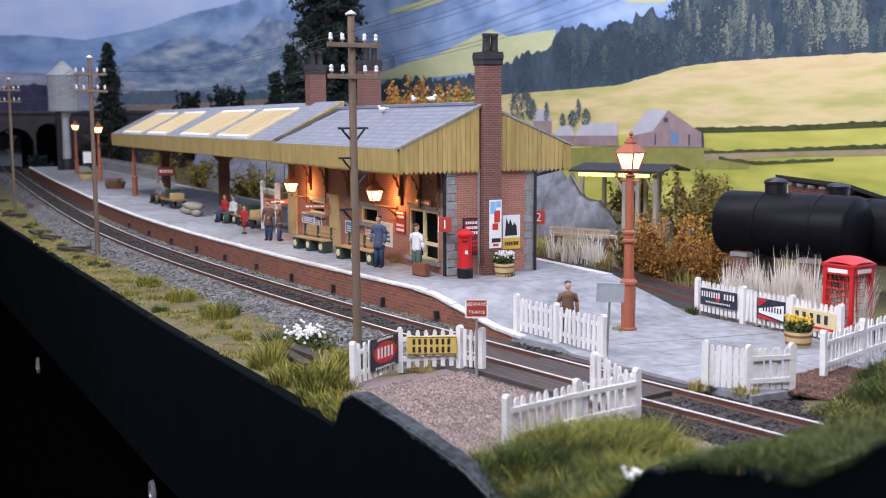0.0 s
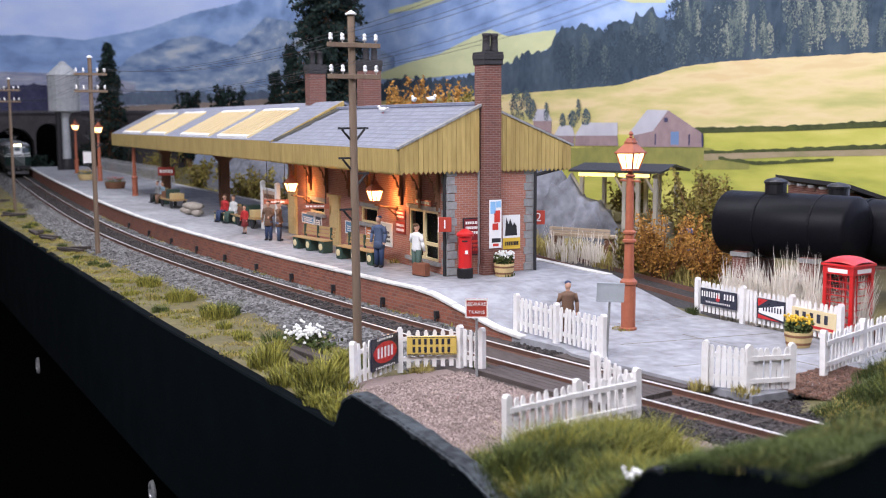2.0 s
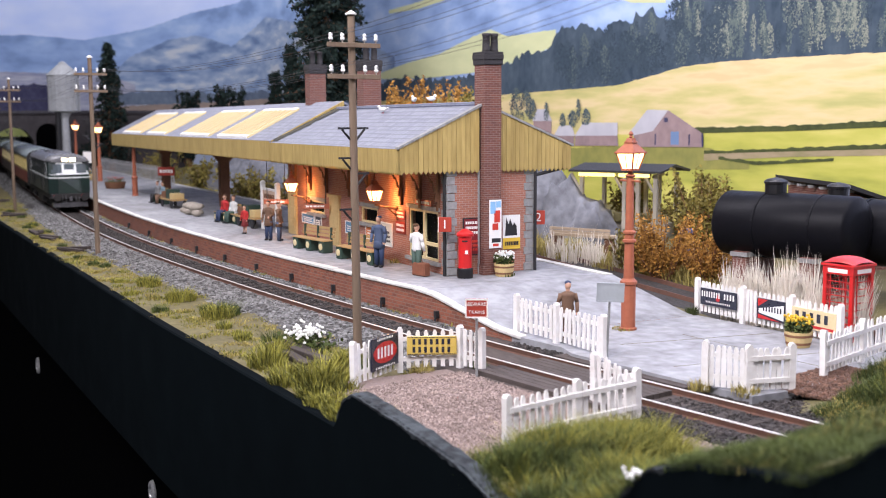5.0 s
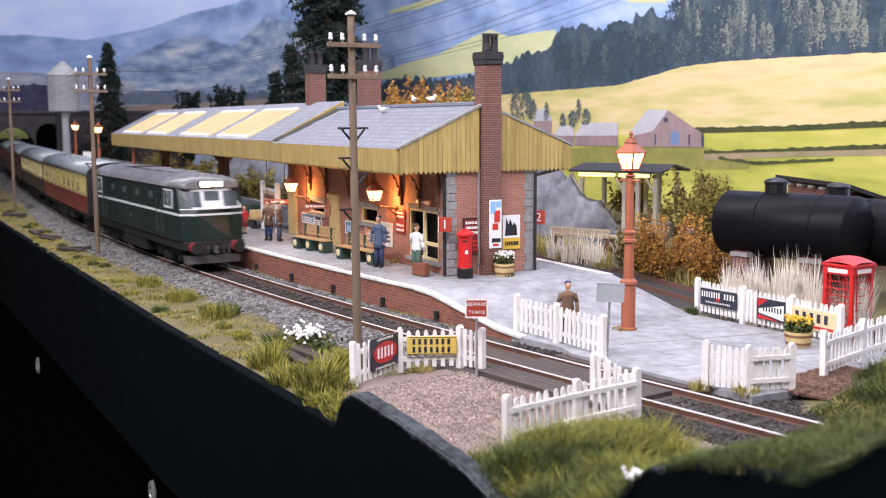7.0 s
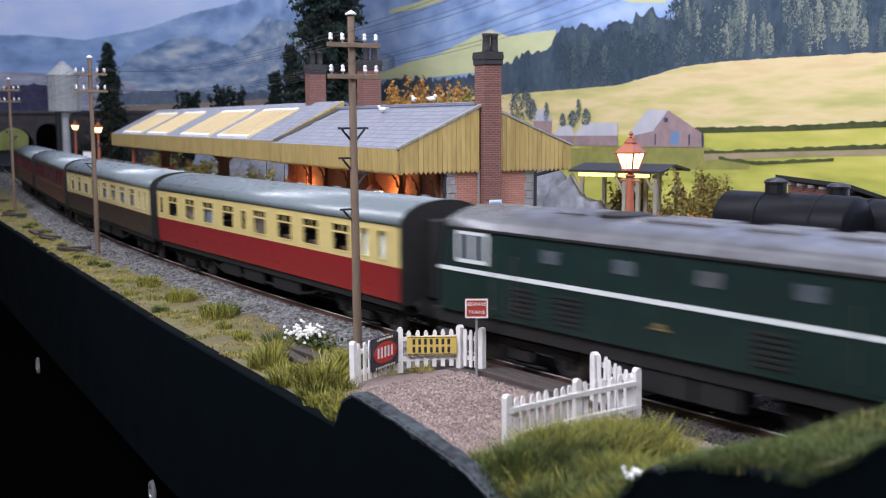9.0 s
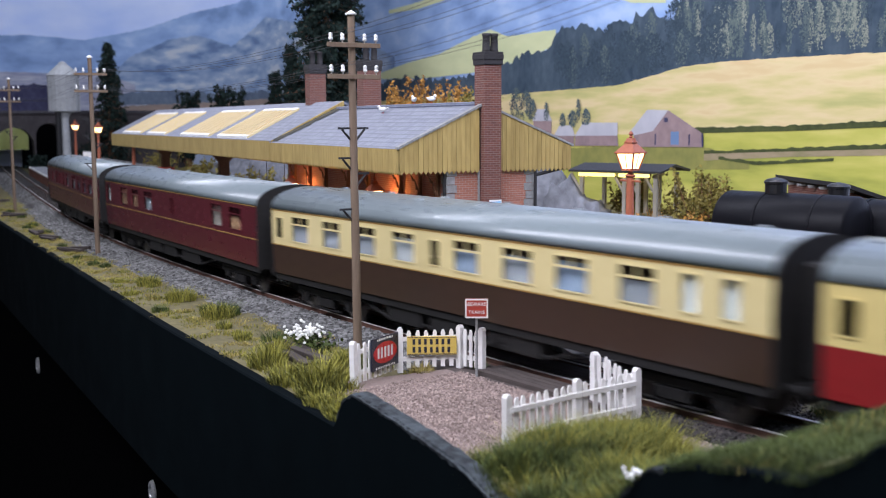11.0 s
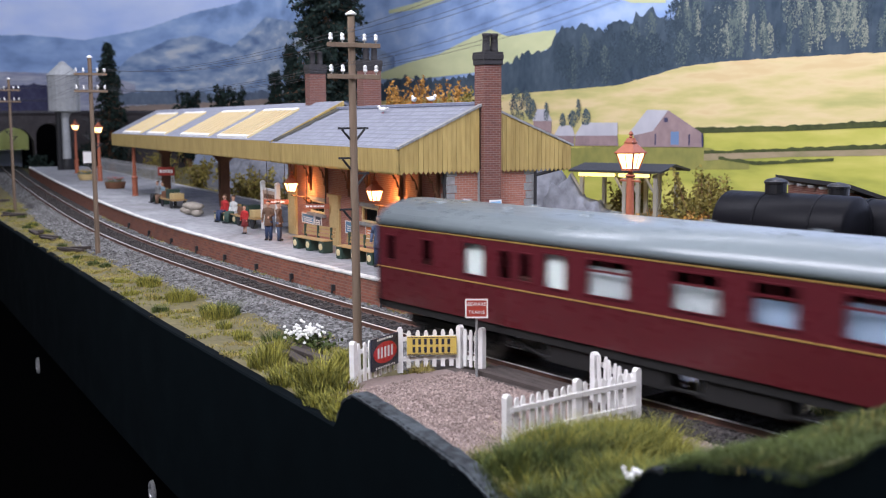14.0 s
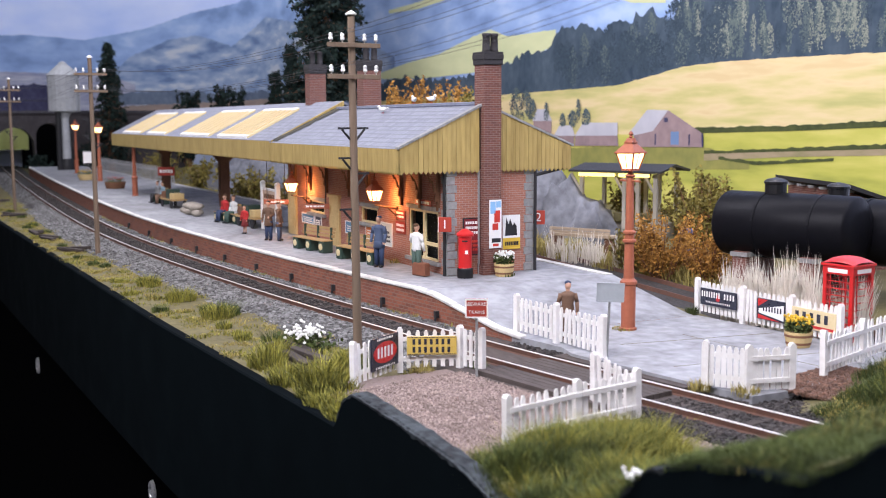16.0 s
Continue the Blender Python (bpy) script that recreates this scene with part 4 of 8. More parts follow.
    add("chimney_breast", bm, M_CHIM, bevel=0.008)
    bm = bmesh.new()
    box(bm, -0.01, 0.42, 1.12, 1.92, ZP, ZP + 0.35)
    add("plinth", bm, M_CHIM)
    # enamel posters, red notice board on the gable end
    E_ = Matrix.Rotation(math.radians(90), 4, "Z")
    M_PBLUE, M_PRED, M_PYEL = plain("enamel_blue", (0.25, 0.5, 0.75), 0.35), plain("enamel_red", (0.6, 0.05, 0.03), 0.35), plain("enamel_yellow", (0.75, 0.5, 0.06), 0.35)
    pa = panel(st, "enamel_poster", Matrix.Translation((0.385, 1.60, 2.47 - ZP)) @ E_, 0.46, 1.62, 0.03, M_PORCELAIN, "tall enamel poster with blue sky and red shapes")
    for x0, x1, z0, z1, mt in ((-0.20, 0.0, 0.35, 0.75, M_PBLUE), (0.02, 0.20, 0.55, 0.76, M_PBLUE), (-0.05, 0.17, 0.05, 0.45, M_PRED), (-0.12, 0.1, -0.2, 0.02, M_PRED), (-0.15, 0.2, -0.62, -0.48, M_DARK), (-0.1, 0.12, -0.75, -0.66, M_PRED)):
        bm = bmesh.new()
        moved(box(bm, x0, x1, -0.023, -0.015, z0, z1), Matrix.Translation((0.385, 1.60, 2.47 - ZP)) @ E_)
        part("print", bm, mt, pa, bevel=0.02)
    pa = panel(st, "enamel_poster", Matrix.Translation((0.03, 2.42, 2.13 - ZP)) @ E_, 0.68, 1.16, 0.03, M_PORCELAIN, "white enamel poster with dark ruin and yellow strip")
    for outline, mt in (([(-0.25, -0.12), (0.22, -0.12), (0.2, 0.2), (0.1, 0.33), (0.05, 0.2), (-0.05, 0.45), (-0.12, 0.25), (-0.2, 0.5)], M_DARK), ([(-0.34, -0.58), (0.34, -0.58), (0.34, -0.2), (-0.34, -0.2)], M_PYEL)):
        bm = bmesh.new()
        prism(bm, outline, 0.015, 0.022, Matrix.Translation((0.03, 2.42, 2.13 - ZP)) @ E_ @ FRONT)
        part("print", bm, mt, pa)
    bars(pa, Matrix.Translation((0.055, 2.42, 2.13 - ZP - 0.39)) @ E_, 0.56, 0.24, 1, M_DARK, seed=4)
    M_DKRED = plain("board_dark_red", (0.22, 0.02, 0.025), 0.5)
    pa = panel(st, "notice_board", Matrix.Translation((0.03, 0.90, 2.05 - ZP)) @ E_, 0.62, 1.2, 0.04, M_DKRED, "dark red notice board with white lines of writing", frame=M_DARK)
    bars(pa, Matrix.Translation((0.052, 0.90, 2.35 - ZP)) @ E_, 0.54, 0.5, 3, M_WHITELET, seed=3)
    bars(pa, Matrix.Translation((0.052, 0.90, 1.75 - ZP)) @ E_, 0.54, 0.42, 3, M_PRED, seed=5)
    # rainwater pipes and gutter
    for px_, py in ((-0.06, -0.09), (0.09, 3.33), (0.09, 1.13)):
        bm = bmesh.new()
        rod(bm, (px_, py, ZP), (px_, py, 4.25), 0.055 if py != 1.13 else 0.04, seg=8)
        add("downpipe", bm, M_DARK if py != 1.13 else M_STONE)
    bm = bmesh.new()
    rod(bm, (-0.06, -0.09, 4.25), (-0.1, -1.6, 4.5), 0.05, seg=8)
    add("swan_neck", bm, M_DARK)
    bm = bmesh.new()
    rod(bm, (0.09, 3.33, 4.05), (0.0, 4.6, 4.28), 0.06, seg=8)
    add("swan_neck", bm, M_DARK)
    # timber brackets under the front eaves
    for x in (-15.2, -13.2, -11.2, -8.6, -6.6, -3.6, -2.0, -0.6):
        bm = bmesh.new()
        box(bm, x - 0.06, x + 0.06, -0.10, 0.0, 2.9, 4.5)
        last = None
        for k in range(7):
            a = math.pi / 2 * k / 6
            q = (-0.08 - 1.15 * (1 - math.cos(a)), 3.2 + 1.25 * math.sin(a))
            if last:
                prism(bm, [(last[0], last[1]), (q[0], q[1]), (q[0] - 0.02, q[1] + 0.1), (last[0] - 0.1, last[1] + 0.02)], x - 0.04, x + 0.04, ALONG_X)
            last = q
        add("bracket", bm, M_BROWNWOOD)
    # canopy columns with spreading heads
    for x, y in ((-49.0, 1.5), (-33.0, 1.5)):
        bm = bmesh.new()
        box(bm, x - 0.28, x + 0.28, y - 0.28, y + 0.28, ZP, 4.1)
        add("canopy_column", bm, M_BROWNWOOD, bevel=0.03)
        bm = bmesh.new()
        prism(bm, [(y - 0.3, 3.5), (y - 1.2, 4.5), (y + 1.2, 4.5), (y + 0.3, 3.5)], x - 0.25, x + 0.25, ALONG_X)
        add("column_head", bm, M_BROWNWOOD, bevel=0.02)
    # hanging sign and platform number boards
    return st


STATION = station()


def lantern_head(parent, m, s=1.0, frame=None, shade_top=True):
    """A four-sided gas lantern: tapered glowing panes, iron corners, roof and finial."""
    frame = frame or M_ORANGE
    a0, a1, h = 0.17 * s, 0.29 * s, 0.50 * s

    def quad(bm, r0, r1, z0, z1):
        lo = [bm.verts.new((r0 * x, r0 * y, z0)) for x, y in ((-1, -1), (1, -1), (1, 1), (-1, 1))]
        hi = [bm.verts.new((r1 * x, r1 * y, z1)) for x, y in ((-1, -1), (1, -1), (1, 1), (-1, 1))]
        bm.faces.new(lo[::-1])
        bm.faces.new(hi)
        for i in range(4):
            bm.faces.new((lo[i], lo[(i + 1) % 4], hi[(i + 1) % 4], hi[i]))
        return lo + hi

    bm = bmesh.new()
    moved(quad(bm, a0, a1, 0.06 * s, h), m)
    gl = part("lantern_glass", bm, M_GLOW, parent, "glowing warm lantern panes")
    bm = bmesh.new()
    vs = quad(bm, a0 * 1.1, a0 * 1.1, 0, 0.06 * s)
    for x, y in ((-1, -1), (1, -1), (1, 1), (-1, 1)):
        vs += rod(bm, (a0 * x, a0 * y, 0.03 * s), (a1 * x * 1.02, a1 * y * 1.02, h), 0.025 * s, seg=6)
    for i, (x, y) in enumerate(((0, -1), (1, 0), (0, 1), (-1, 0))):
        vs += rod(bm, (a0 * x, a0 * y, 0.03 * s), (a1 * x * 1.01, a1 * y * 1.01, h), 0.012 * s, seg=5)
    moved(vs, m)
    part("lantern_frame", bm, frame, parent)
    bm = bmesh.new()
    vs = quad(bm, a1 * 1.2, a1 * 1.2, h, h + 0.04 * s) + quad(bm, a1 * 1.15, a1 * 0.42, h + 0.04 * s, h + 0.30 * s) + quad(bm, a1 * 0.5, a1 * 0.5, h + 0.30 * s, h + 0.35 * s)
    vs += quad(bm, a1 * 0.42, a1 * 0.3, h + 0.35 * s, h + 0.45 * s)
    vs += lathe(bm, [(0.02, 0), (0.07, 0.03), (0.03, 0.07), (0.08, 0.11), (0.05, 0.16), (0.015, 0.2)], 10, Matrix.Translation((0, 0, h + 0.45 * s)) @ Matrix.Scale(s, 4))
    moved(vs, m)
    part("lantern_roof", bm, frame, parent, bevel=0.008)


def wall_lantern(x, y, z):
    e = thing("wall_lantern", pose(x, 0, z), "lit orange-brown lantern on a curled bracket on the station wall", "lantern", "lanterns on the station wall")
    lantern_head(e, pose(0, y, 0.1), 0.80)
    bm = bmesh.new()
    rod(bm, (0, 0.0, -0.2), (0, y, -0.02), 0.035, seg=6)
    rod(bm, (0, 0.0, -0.5), (0, y * 0.5, -0.1), 0.025, seg=6)
    box(bm, -0.06, 0.06, -0.05, 0.0, -0.6, -0.1)
    rod(bm, (0, y, 0.98), (0, y, 4.56 - z), 0.02, seg=6)
    part("bracket", bm, M_BROWNWOOD, e)
    point_lamp(x, y * 0.55, z + 0.15, 0.017)


wall_lantern(-13.28, -0.9, 2.74)
wall_lantern(-4.0, -0.9, 2.93)
# ---- fences, signs, posts ----
def mesh_box(w, d, h, point=0.0):
    bm = bmesh.new()
    if point:
        prism(bm, [(-w / 2, 0), (w / 2, 0), (w / 2, h - point), (w * 0.22, h), (-w * 0.22, h), (-w / 2, h - point)], -d / 2, d / 2, FRONT)
    else:
        box(bm, -w / 2, w / 2, -d / 2, d / 2, 0, h)
    return finish(bm)


PICKET, PICKET_SHORT, POST, POST_LONG = mesh_box(0.105, 0.035, 0.92, 0.07), mesh_box(0.10, 0.035, 1.13, 0.07), mesh_box(0.15, 0.13, 1.12, 0.06), mesh_box(0.15, 0.13, 1.22, 0.06)
for me_ in (PICKET, PICKET_SHORT, POST, POST_LONG):
    me_.materials.append(M_WHITE)


def fence(points, label, step=0.2, low=False, rails=(0.22, 0.72), side=1):
    """A white picket fence along (x, y, z) points; pickets face out from the line."""
    a0 = Vector(points[0])
    e = thing("picket_fence", pose(a0.x, a0.y, a0.z), label, "fence", "white picket fences")
    base = e.matrix_basis.translation / S
    for i, (a, b) in enumerate(zip(points, points[1:])):
        a, b = Vector(a) - base, Vector(b) - base
        d = b - a
        ang = math.degrees(math.atan2(d.y, d.x))
        n = max(2, round(Vector((d.x, d.y)).length / step))
        rnd = random.Random(i + int(abs(a0.x) * 10))
        part("post", POST_LONG if low else POST, M_WHITE, e, at=Matrix.Translation(a) @ pose(0, 0, -0.05, rnd.uniform(-1.5, 1.5), 0, ang))
        if i == len(points) - 2:
            part("post", POST_LONG if low else POST, M_WHITE, e, at=Matrix.Translation(b) @ pose(0, 0, -0.05, 0, rnd.uniform(-1.5, 1.5), ang))
        for k in range(1, n):
            q = a + d * (k / n)
            part("picket", PICKET_SHORT if low else PICKET, M_WHITE, e, at=Matrix.Translation(q) @ pose(0, 0, 0.06, rnd.uniform(-2, 2), rnd.uniform(-1.5, 1.5), ang))
        sd = side[i] if isinstance(side, tuple) else side
        for z in rails:
            bm = bmesh.new()
            moved(box(bm, 0, d.length, min(0.02 * sd, 0.075 * sd), max(0.02 * sd, 0.075 * sd), z, z + 0.10), Matrix.Translation(a) @ pose(0, 0, 0, 0, -math.degrees(math.atan2(d.z, Vector((d.x, d.y)).length)), ang))
            part("rail", bm, M_WHITE, e)
    return e


GZ = -0.2
F1 = fence([(9.03, -7.0, GZ), (7.98, -5.36, GZ), (8.60, -4.02, GZ + 0.05), (9.33, -3.80, GZ + 0.09)], "white wooden picket fence carrying two enamel advertisements", step=0.21)
fence([(14.9, -6.31, GZ), (14.48, -4.47, GZ), (14.40, -2.98, GZ + 0.05)], "white wooden picket fence standing in long grass", step=0.2, side=-1)
fence([(14.28, -3.04, GZ - 0.19), (13.1, -3.12, GZ + 0.04)], "short white picket fence beside the crossing", step=0.16, low=True, rails=(0.4, 0.9), side=-1)
fence([(6.31, -1.05, 0.08), (7.95, -0.80, 0.05), (9.95, -0.70, 0.05)], "white picket fence along the foot of the platform ramp", step=0.2)
FR = fence([(6.21, 5.40, 0.08), (8.02, 5.55, 0.05), (9.90, 5.60, 0.05), (11.6, 5.62, 0.05)], "white picket fence carrying three enamel advertisements", step=0.17)
fence([(13.99, 2.60, 0.04), (13.33, 4.51, 0.04), (12.80, 6.1, 0.04)], "white picket fence beside the telephone box", step=0.2, side=-1)
fence([(13.55, -0.50, 0.03), (14.27, 0.09, 0.0), (14.55, 1.05, 0.0)], "weathered white picket gate beside the pavement", step=0.14, side=(1, -1))


def facing(a, b, t, out, z):
    """The pose of a board on the side of the line a-b that faces out (-1 or 1), at the fraction t along it."""
    a, b = Vector(a), Vector(b)
    q = a + (b - a) * t
    ang = math.atan2(b.y - a.y, b.x - a.x)
    n = Vector((-math.sin(ang), math.cos(ang), 0)) * out
    m = pose(q.x + n.x * 0.07, q.y + n.y * 0.07, z)
    right = Vector((-n.y, n.x, 0))
    m.col[0][:3], m.col[1][:3], m.col[2][:3] = right, -n, (0, 0, 1)
    return m


def enamel(name, fence_m, w, h, mat, label, shapes, group="enamel advertisements on the fences"):
    e = thing(name, fence_m, label, "sign", group)
    bm = bmesh.new()
    box(bm, -w / 2, w / 2, -0.02, 0.02, -h / 2, h / 2)
    part("plate", bm, mat, e, bevel=0.006)
    for outline, mt, lift in shapes:
        bm = bmesh.new()
        prism(bm, outline, 0.021, 0.024 + lift, FRONT)
        part("print", bm, mt, e)
    return e


M_EDARK, M_ERED, M_EYEL, M_ECREAM = plain("enamel_navy", (0.02, 0.022, 0.04), 0.3, 0.6), plain("enamel_scarlet", (0.55, 0.02, 0.02), 0.3, 0.6), plain("enamel_mustard", (0.72, 0.52, 0.12), 0.3, 0.6), plain("enamel_cream", (0.75, 0.62, 0.36), 0.3, 0.6)
oval = lambda w, h, n=20: [(w / 2 * math.cos(2 * math.pi * i / n), h / 2 * math.sin(2 * math.pi * i / n)) for i in range(n)]
rect = lambda x0, x1, z0, z1: [(x0, z0), (x1, z0), (x1, z1), (x0, z1)]


def glyph_bars(x0, x1, z0, z1, n, mat, lift=0.004):
    """n upright bars, the size of letters."""
    w = (x1 - x0) / n
    return [(rect(x0 + w * (i + 0.18), x0 + w * (i + 0.66), z0, z1), mat, lift) for i in range(n)]


enamel("enamel_sign", facing((9.03, -7.0, 0), (7.98, -5.36, 0), 0.60, -1, 0.42), 1.15, 0.78, M_EDARK, "dark enamel sign with a red oval on a picket fence",
       [(oval(1.0, 0.52), M_ERED, 0.0)] + glyph_bars(-0.36, 0.36, -0.12, 0.14, 5, M_WHITELET, 0.006) + glyph_bars(-0.42, 0.42, -0.37, -0.32, 12, M_WHITELET) + glyph_bars(-0.35, 0.35, 0.31, 0.36, 10, M_WHITELET))
enamel("enamel_sign", facing((7.98, -5.36, 0), (8.60, -4.02, 0), 0.53, -1, 0.43), 1.22, 0.46, M_EYEL, "yellow enamel sign with dark border on a picket fence",
       [(rect(-0.59, 0.59, 0.20, 0.215), M_EDARK, 0), (rect(-0.59, 0.59, -0.215, -0.20), M_EDARK, 0)] + glyph_bars(-0.5, 0.5, 0.03, 0.17, 7, M_EDARK) + glyph_bars(-0.5, 0.5, -0.17, -0.03, 7, M_EDARK))
enamel("enamel_sign", facing((6.21, 5.40, 0), (8.02, 5.55, 0), 0.50, -1, 0.62), 1.45, 0.50, M_EDARK, "black enamel sign with white lettering on a picket fence",
       glyph_bars(-0.68, 0.10, 0.0, 0.17, 8, M_WHITELET) + [(oval(0.16, 0.2), M_ERED, 0.002)] + glyph_bars(0.22, 0.68, 0.0, 0.17, 4, M_WHITELET) + glyph_bars(-0.5, 0.5, -0.17, -0.12, 14, M_WHITELET))
enamel("enamel_sign", facing((8.02, 5.55, 0), (9.9, 5.6, 0), 0.62, -1, 0.58), 1.05, 0.60, M_EDARK, "dark enamel sign with white wedge and red corners",
       [([(-0.45, 0.0), (0.5, 0.2), (0.5, -0.24), (-0.45, -0.12)], M_PORCELAIN, 0.0), ([(-0.48, 0.05), (-0.1, 0.28), (-0.48, 0.28)], M_ERED, 0.0), ([(-0.48, -0.16), (0.4, -0.28), (-0.48, -0.28)], M_ERED, 0.0)] + glyph_bars(-0.3, 0.45, -0.05, 0.10, 7, M_EDARK, 0.006))
enamel("enamel_sign", facing((9.9, 5.6, 0), (11.6, 5.62, 0), 0.50, -1, 0.56), 1.55, 0.54, M_ECREAM, "cream enamel sign with dark lettering on a picket fence",
       glyph_bars(-0.68, 0.6, -0.06, 0.18, 5, M_EDARK) + [(rect(-0.72, 0.72, -0.22, -0.15), M_ERED, 0)])


def post_sign(x, y, z, h, w, hh, yaw, mat, label, words=(), back=None, tilt=0):
    e = thing("post_sign", pose(x, y, z, 0, tilt, 0), label, "sign")
    bm = bmesh.new()
    rod(bm, (0, 0, -0.1), (0, 0, h - hh * 0.2), 0.035, 0.03, seg=8)
    part("post", bm, M_STONE, e)
    m = pose(0, 0, h - hh / 2, 0, 0, yaw)
    bm = bmesh.new()
    moved(box(bm, -w / 2, w / 2, -0.07, -0.03, -hh / 2, hh / 2), m)
    bd = part("board", bm, mat, e, bevel=0.005)
    bm = bmesh.new()
    for q in ((-w / 2, w / 2, hh / 2 - 0.035, hh / 2), (-w / 2, w / 2, -hh / 2, -hh / 2 + 0.035), (-w / 2, -w / 2 + 0.035, -hh / 2, hh / 2), (w / 2 - 0.035, w / 2, -hh / 2, hh / 2)):
        moved(box(bm, q[0], q[1], -0.078, -0.07, q[2], q[3]), m)
    part("border", bm, back or M_WHITELET, bd)
    for i, wd in enumerate(words):
        text_on(wd, hh * 0.25, M_WHITELET, bd, m @ pose(0, -0.08, hh * (0.22 - 0.42 * i)))
    return e


post_sign(9.58, -4.08, GZ, 1.93, 0.54, 0.46, 62, M_SIGNRED, "small red warning sign on a thin grey post", ("BEWARE", "TRAINS"))
M_GREYSIGN = material("grey_sign_back", (0.42, 0.46, 0.48), (0.33, 0.36, 0.38), grain=6, patch=1)
post_sign(9.99, -0.62, 0.04, 1.90, 0.68, 0.48, 62, M_GREYSIGN, "grey back of a notice on a leaning post", back=M_GREYSIGN, tilt=4)

post_sign(-70.8, -0.75, ZP, 2.5, 0.75, 1.1, 62, M_WHITE, "white notice board on a post far down the platform")

E90 = Matrix.Rotation(math.radians(62), 4, "Z")


def number_board(x, y, z, digit, arm):
    e = thing("platform_number", pose(x, y, z), "red platform number board with a white figure", "sign", "platform numbers")
    bm = bmesh.new()
    moved(box(bm, -0.22, 0.22, -0.06, 0.06, -0.24, 0.24), E90)
    bd = part("board", bm, M_SIGNRED, e, bevel=0.01)
    bm = bmesh.new()
    moved(box(bm, -0.22, -0.2, -0.07, 0.07, -0.24, 0.24), E90)
    part("edge", bm, M_PORCELAIN, bd)
    text_on(digit, 0.42, M_PORCELAIN, bd, E90 @ pose(0, -0.075, 0))
    bm = bmesh.new()
    rod(bm, (0, 0, 0.2), (-0.1, arm, 0.2), 0.02, seg=6)
    part("arm", bm, M_DARK, e)


number_board(0.30, -0.25, 2.53, "1", 0.28)
number_board(-0.05, 3.55, 2.57, "2", -0.25)


# ---- dark moss in the valley where the slates meet the canopy ----
def valley_moss():
    bm = bmesh.new()
    rows = []
    for i in range(41):
        t = i / 40
        y = EAVE_Y + 0.05 + (RIDGE_Y - EAVE_Y - 0.15) * t
        z = EAVE_Z + 0.075 + (RIDGE_Z - EAVE_Z) * (y - EAVE_Y) / (RIDGE_Y - EAVE_Y)
        w = 0.55 + 0.35 * noise.noise(Vector((t * 9, 3, 0))) + 0.2 * noise.noise(Vector((t * 31, 5, 0)))
        rows.append([bm.verts.new(v) for v in ((-13.3, y, z + 0.05), (-13.3 + w * 0.5, y, z + 0.03), (-13.3 + w, y, z))])
    for a, b in zip(rows, rows[1:]):
        for k in range(2):
            bm.faces.new((a[k], a[k + 1], b[k + 1], b[k]))
    tagged(part("moss", bm, material("valley_moss", (0.06, 0.055, 0.035), (0.02, 0.02, 0.016), grain=8, patch=2, bump=1.0)), "dark moss and dirt in the roof valley", "moss", "", "stuff")


valley_moss()


# ---- telegraph poles and wires ----
def telegraph_pole(x, y, z, h, lean, yaw):
    e = thing("telegraph_pole", pose(x, y, z, 0, lean, 0), "brown wooden telegraph pole with white insulators on two arms", "telegraph pole", "telegraph poles")
    bm = bmesh.new()
    rod(bm, (0, 0, -0.3), (0, 0, h), 0.118, 0.09, seg=14)
    part("pole", bm, M_POLE, e, smooth=False)
    bm = bmesh.new()
    lathe(bm, [(0.14, 0), (0.15, 0.03), (0.02, 0.11)], 12, Matrix.Translation((0, 0, h)))
    part("cap", bm, M_PORCELAIN, e, "pale metal cap")
    m = pose(0, 0, 0, 0, 0, yaw)
    tops = []
    for dz in (0.76, 1.54):
        bm = bmesh.new()
        moved(box(bm, -0.74, 0.74, -0.17, -0.10, h - dz - 0.06, h - dz + 0.06), m)
        arm = part("crossarm", bm, M_POLE, e, bevel=0.01)
        for k in (-0.64, -0.32, 0.30, 0.62):
            bm = bmesh.new()
            lathe(bm, [(0.02, 0), (0.02, 0.05), (0.052, 0.06), (0.058, 0.11), (0.036, 0.13), (0.052, 0.15), (0.05, 0.20), (0.02, 0.23)], 10, m @ Matrix.Translation((k, -0.135, h - dz + 0.06)))
            part("insulator", bm, M_PORCELAIN, arm, "white porcelain insulator", smooth=True)
            tops.append(Matrix.Translation((x, y, z)) @ pose(0, 0, 0, 0, lean, 0) @ m @ Vector((k, -0.135, h - dz + 0.26)))
    for dz, sgn in ((2.85, 1), (2.85, -1), (3.6, -1), (4.9, -1), (4.0, 1)):
        bm = bmesh.new()
        moved(box(bm, min(0.10 * sgn, 0.42 * sgn), max(0.10 * sgn, 0.42 * sgn), -0.03, 0.03, h - dz, h - dz + 0.05), m)
        moved(rod(bm, (0.10 * sgn, 0, h - dz - 0.25), (0.32 * sgn, 0, h - dz), 0.03, seg=6), m)
        part("step_bracket", bm, M_DARK, e)
    return tops


POLES = [telegraph_pole(26.5, -6.6, 0.2, 10.2, 0, 95), telegraph_pole(6.28, -5.79, GZ, 8.76, -0.9, 95), telegraph_pole(-20.8, -7.96, GZ, 9.08, -0.6, 88), telegraph_pole(-49.4, -9.0, GZ, 9.1, 0, 86), telegraph_pole(-74.0, -8.4, GZ, 8.9, 0, 84)]
M_WIRE = plain("telegraph_wire", (0.05, 0.05, 0.055), 0.6)


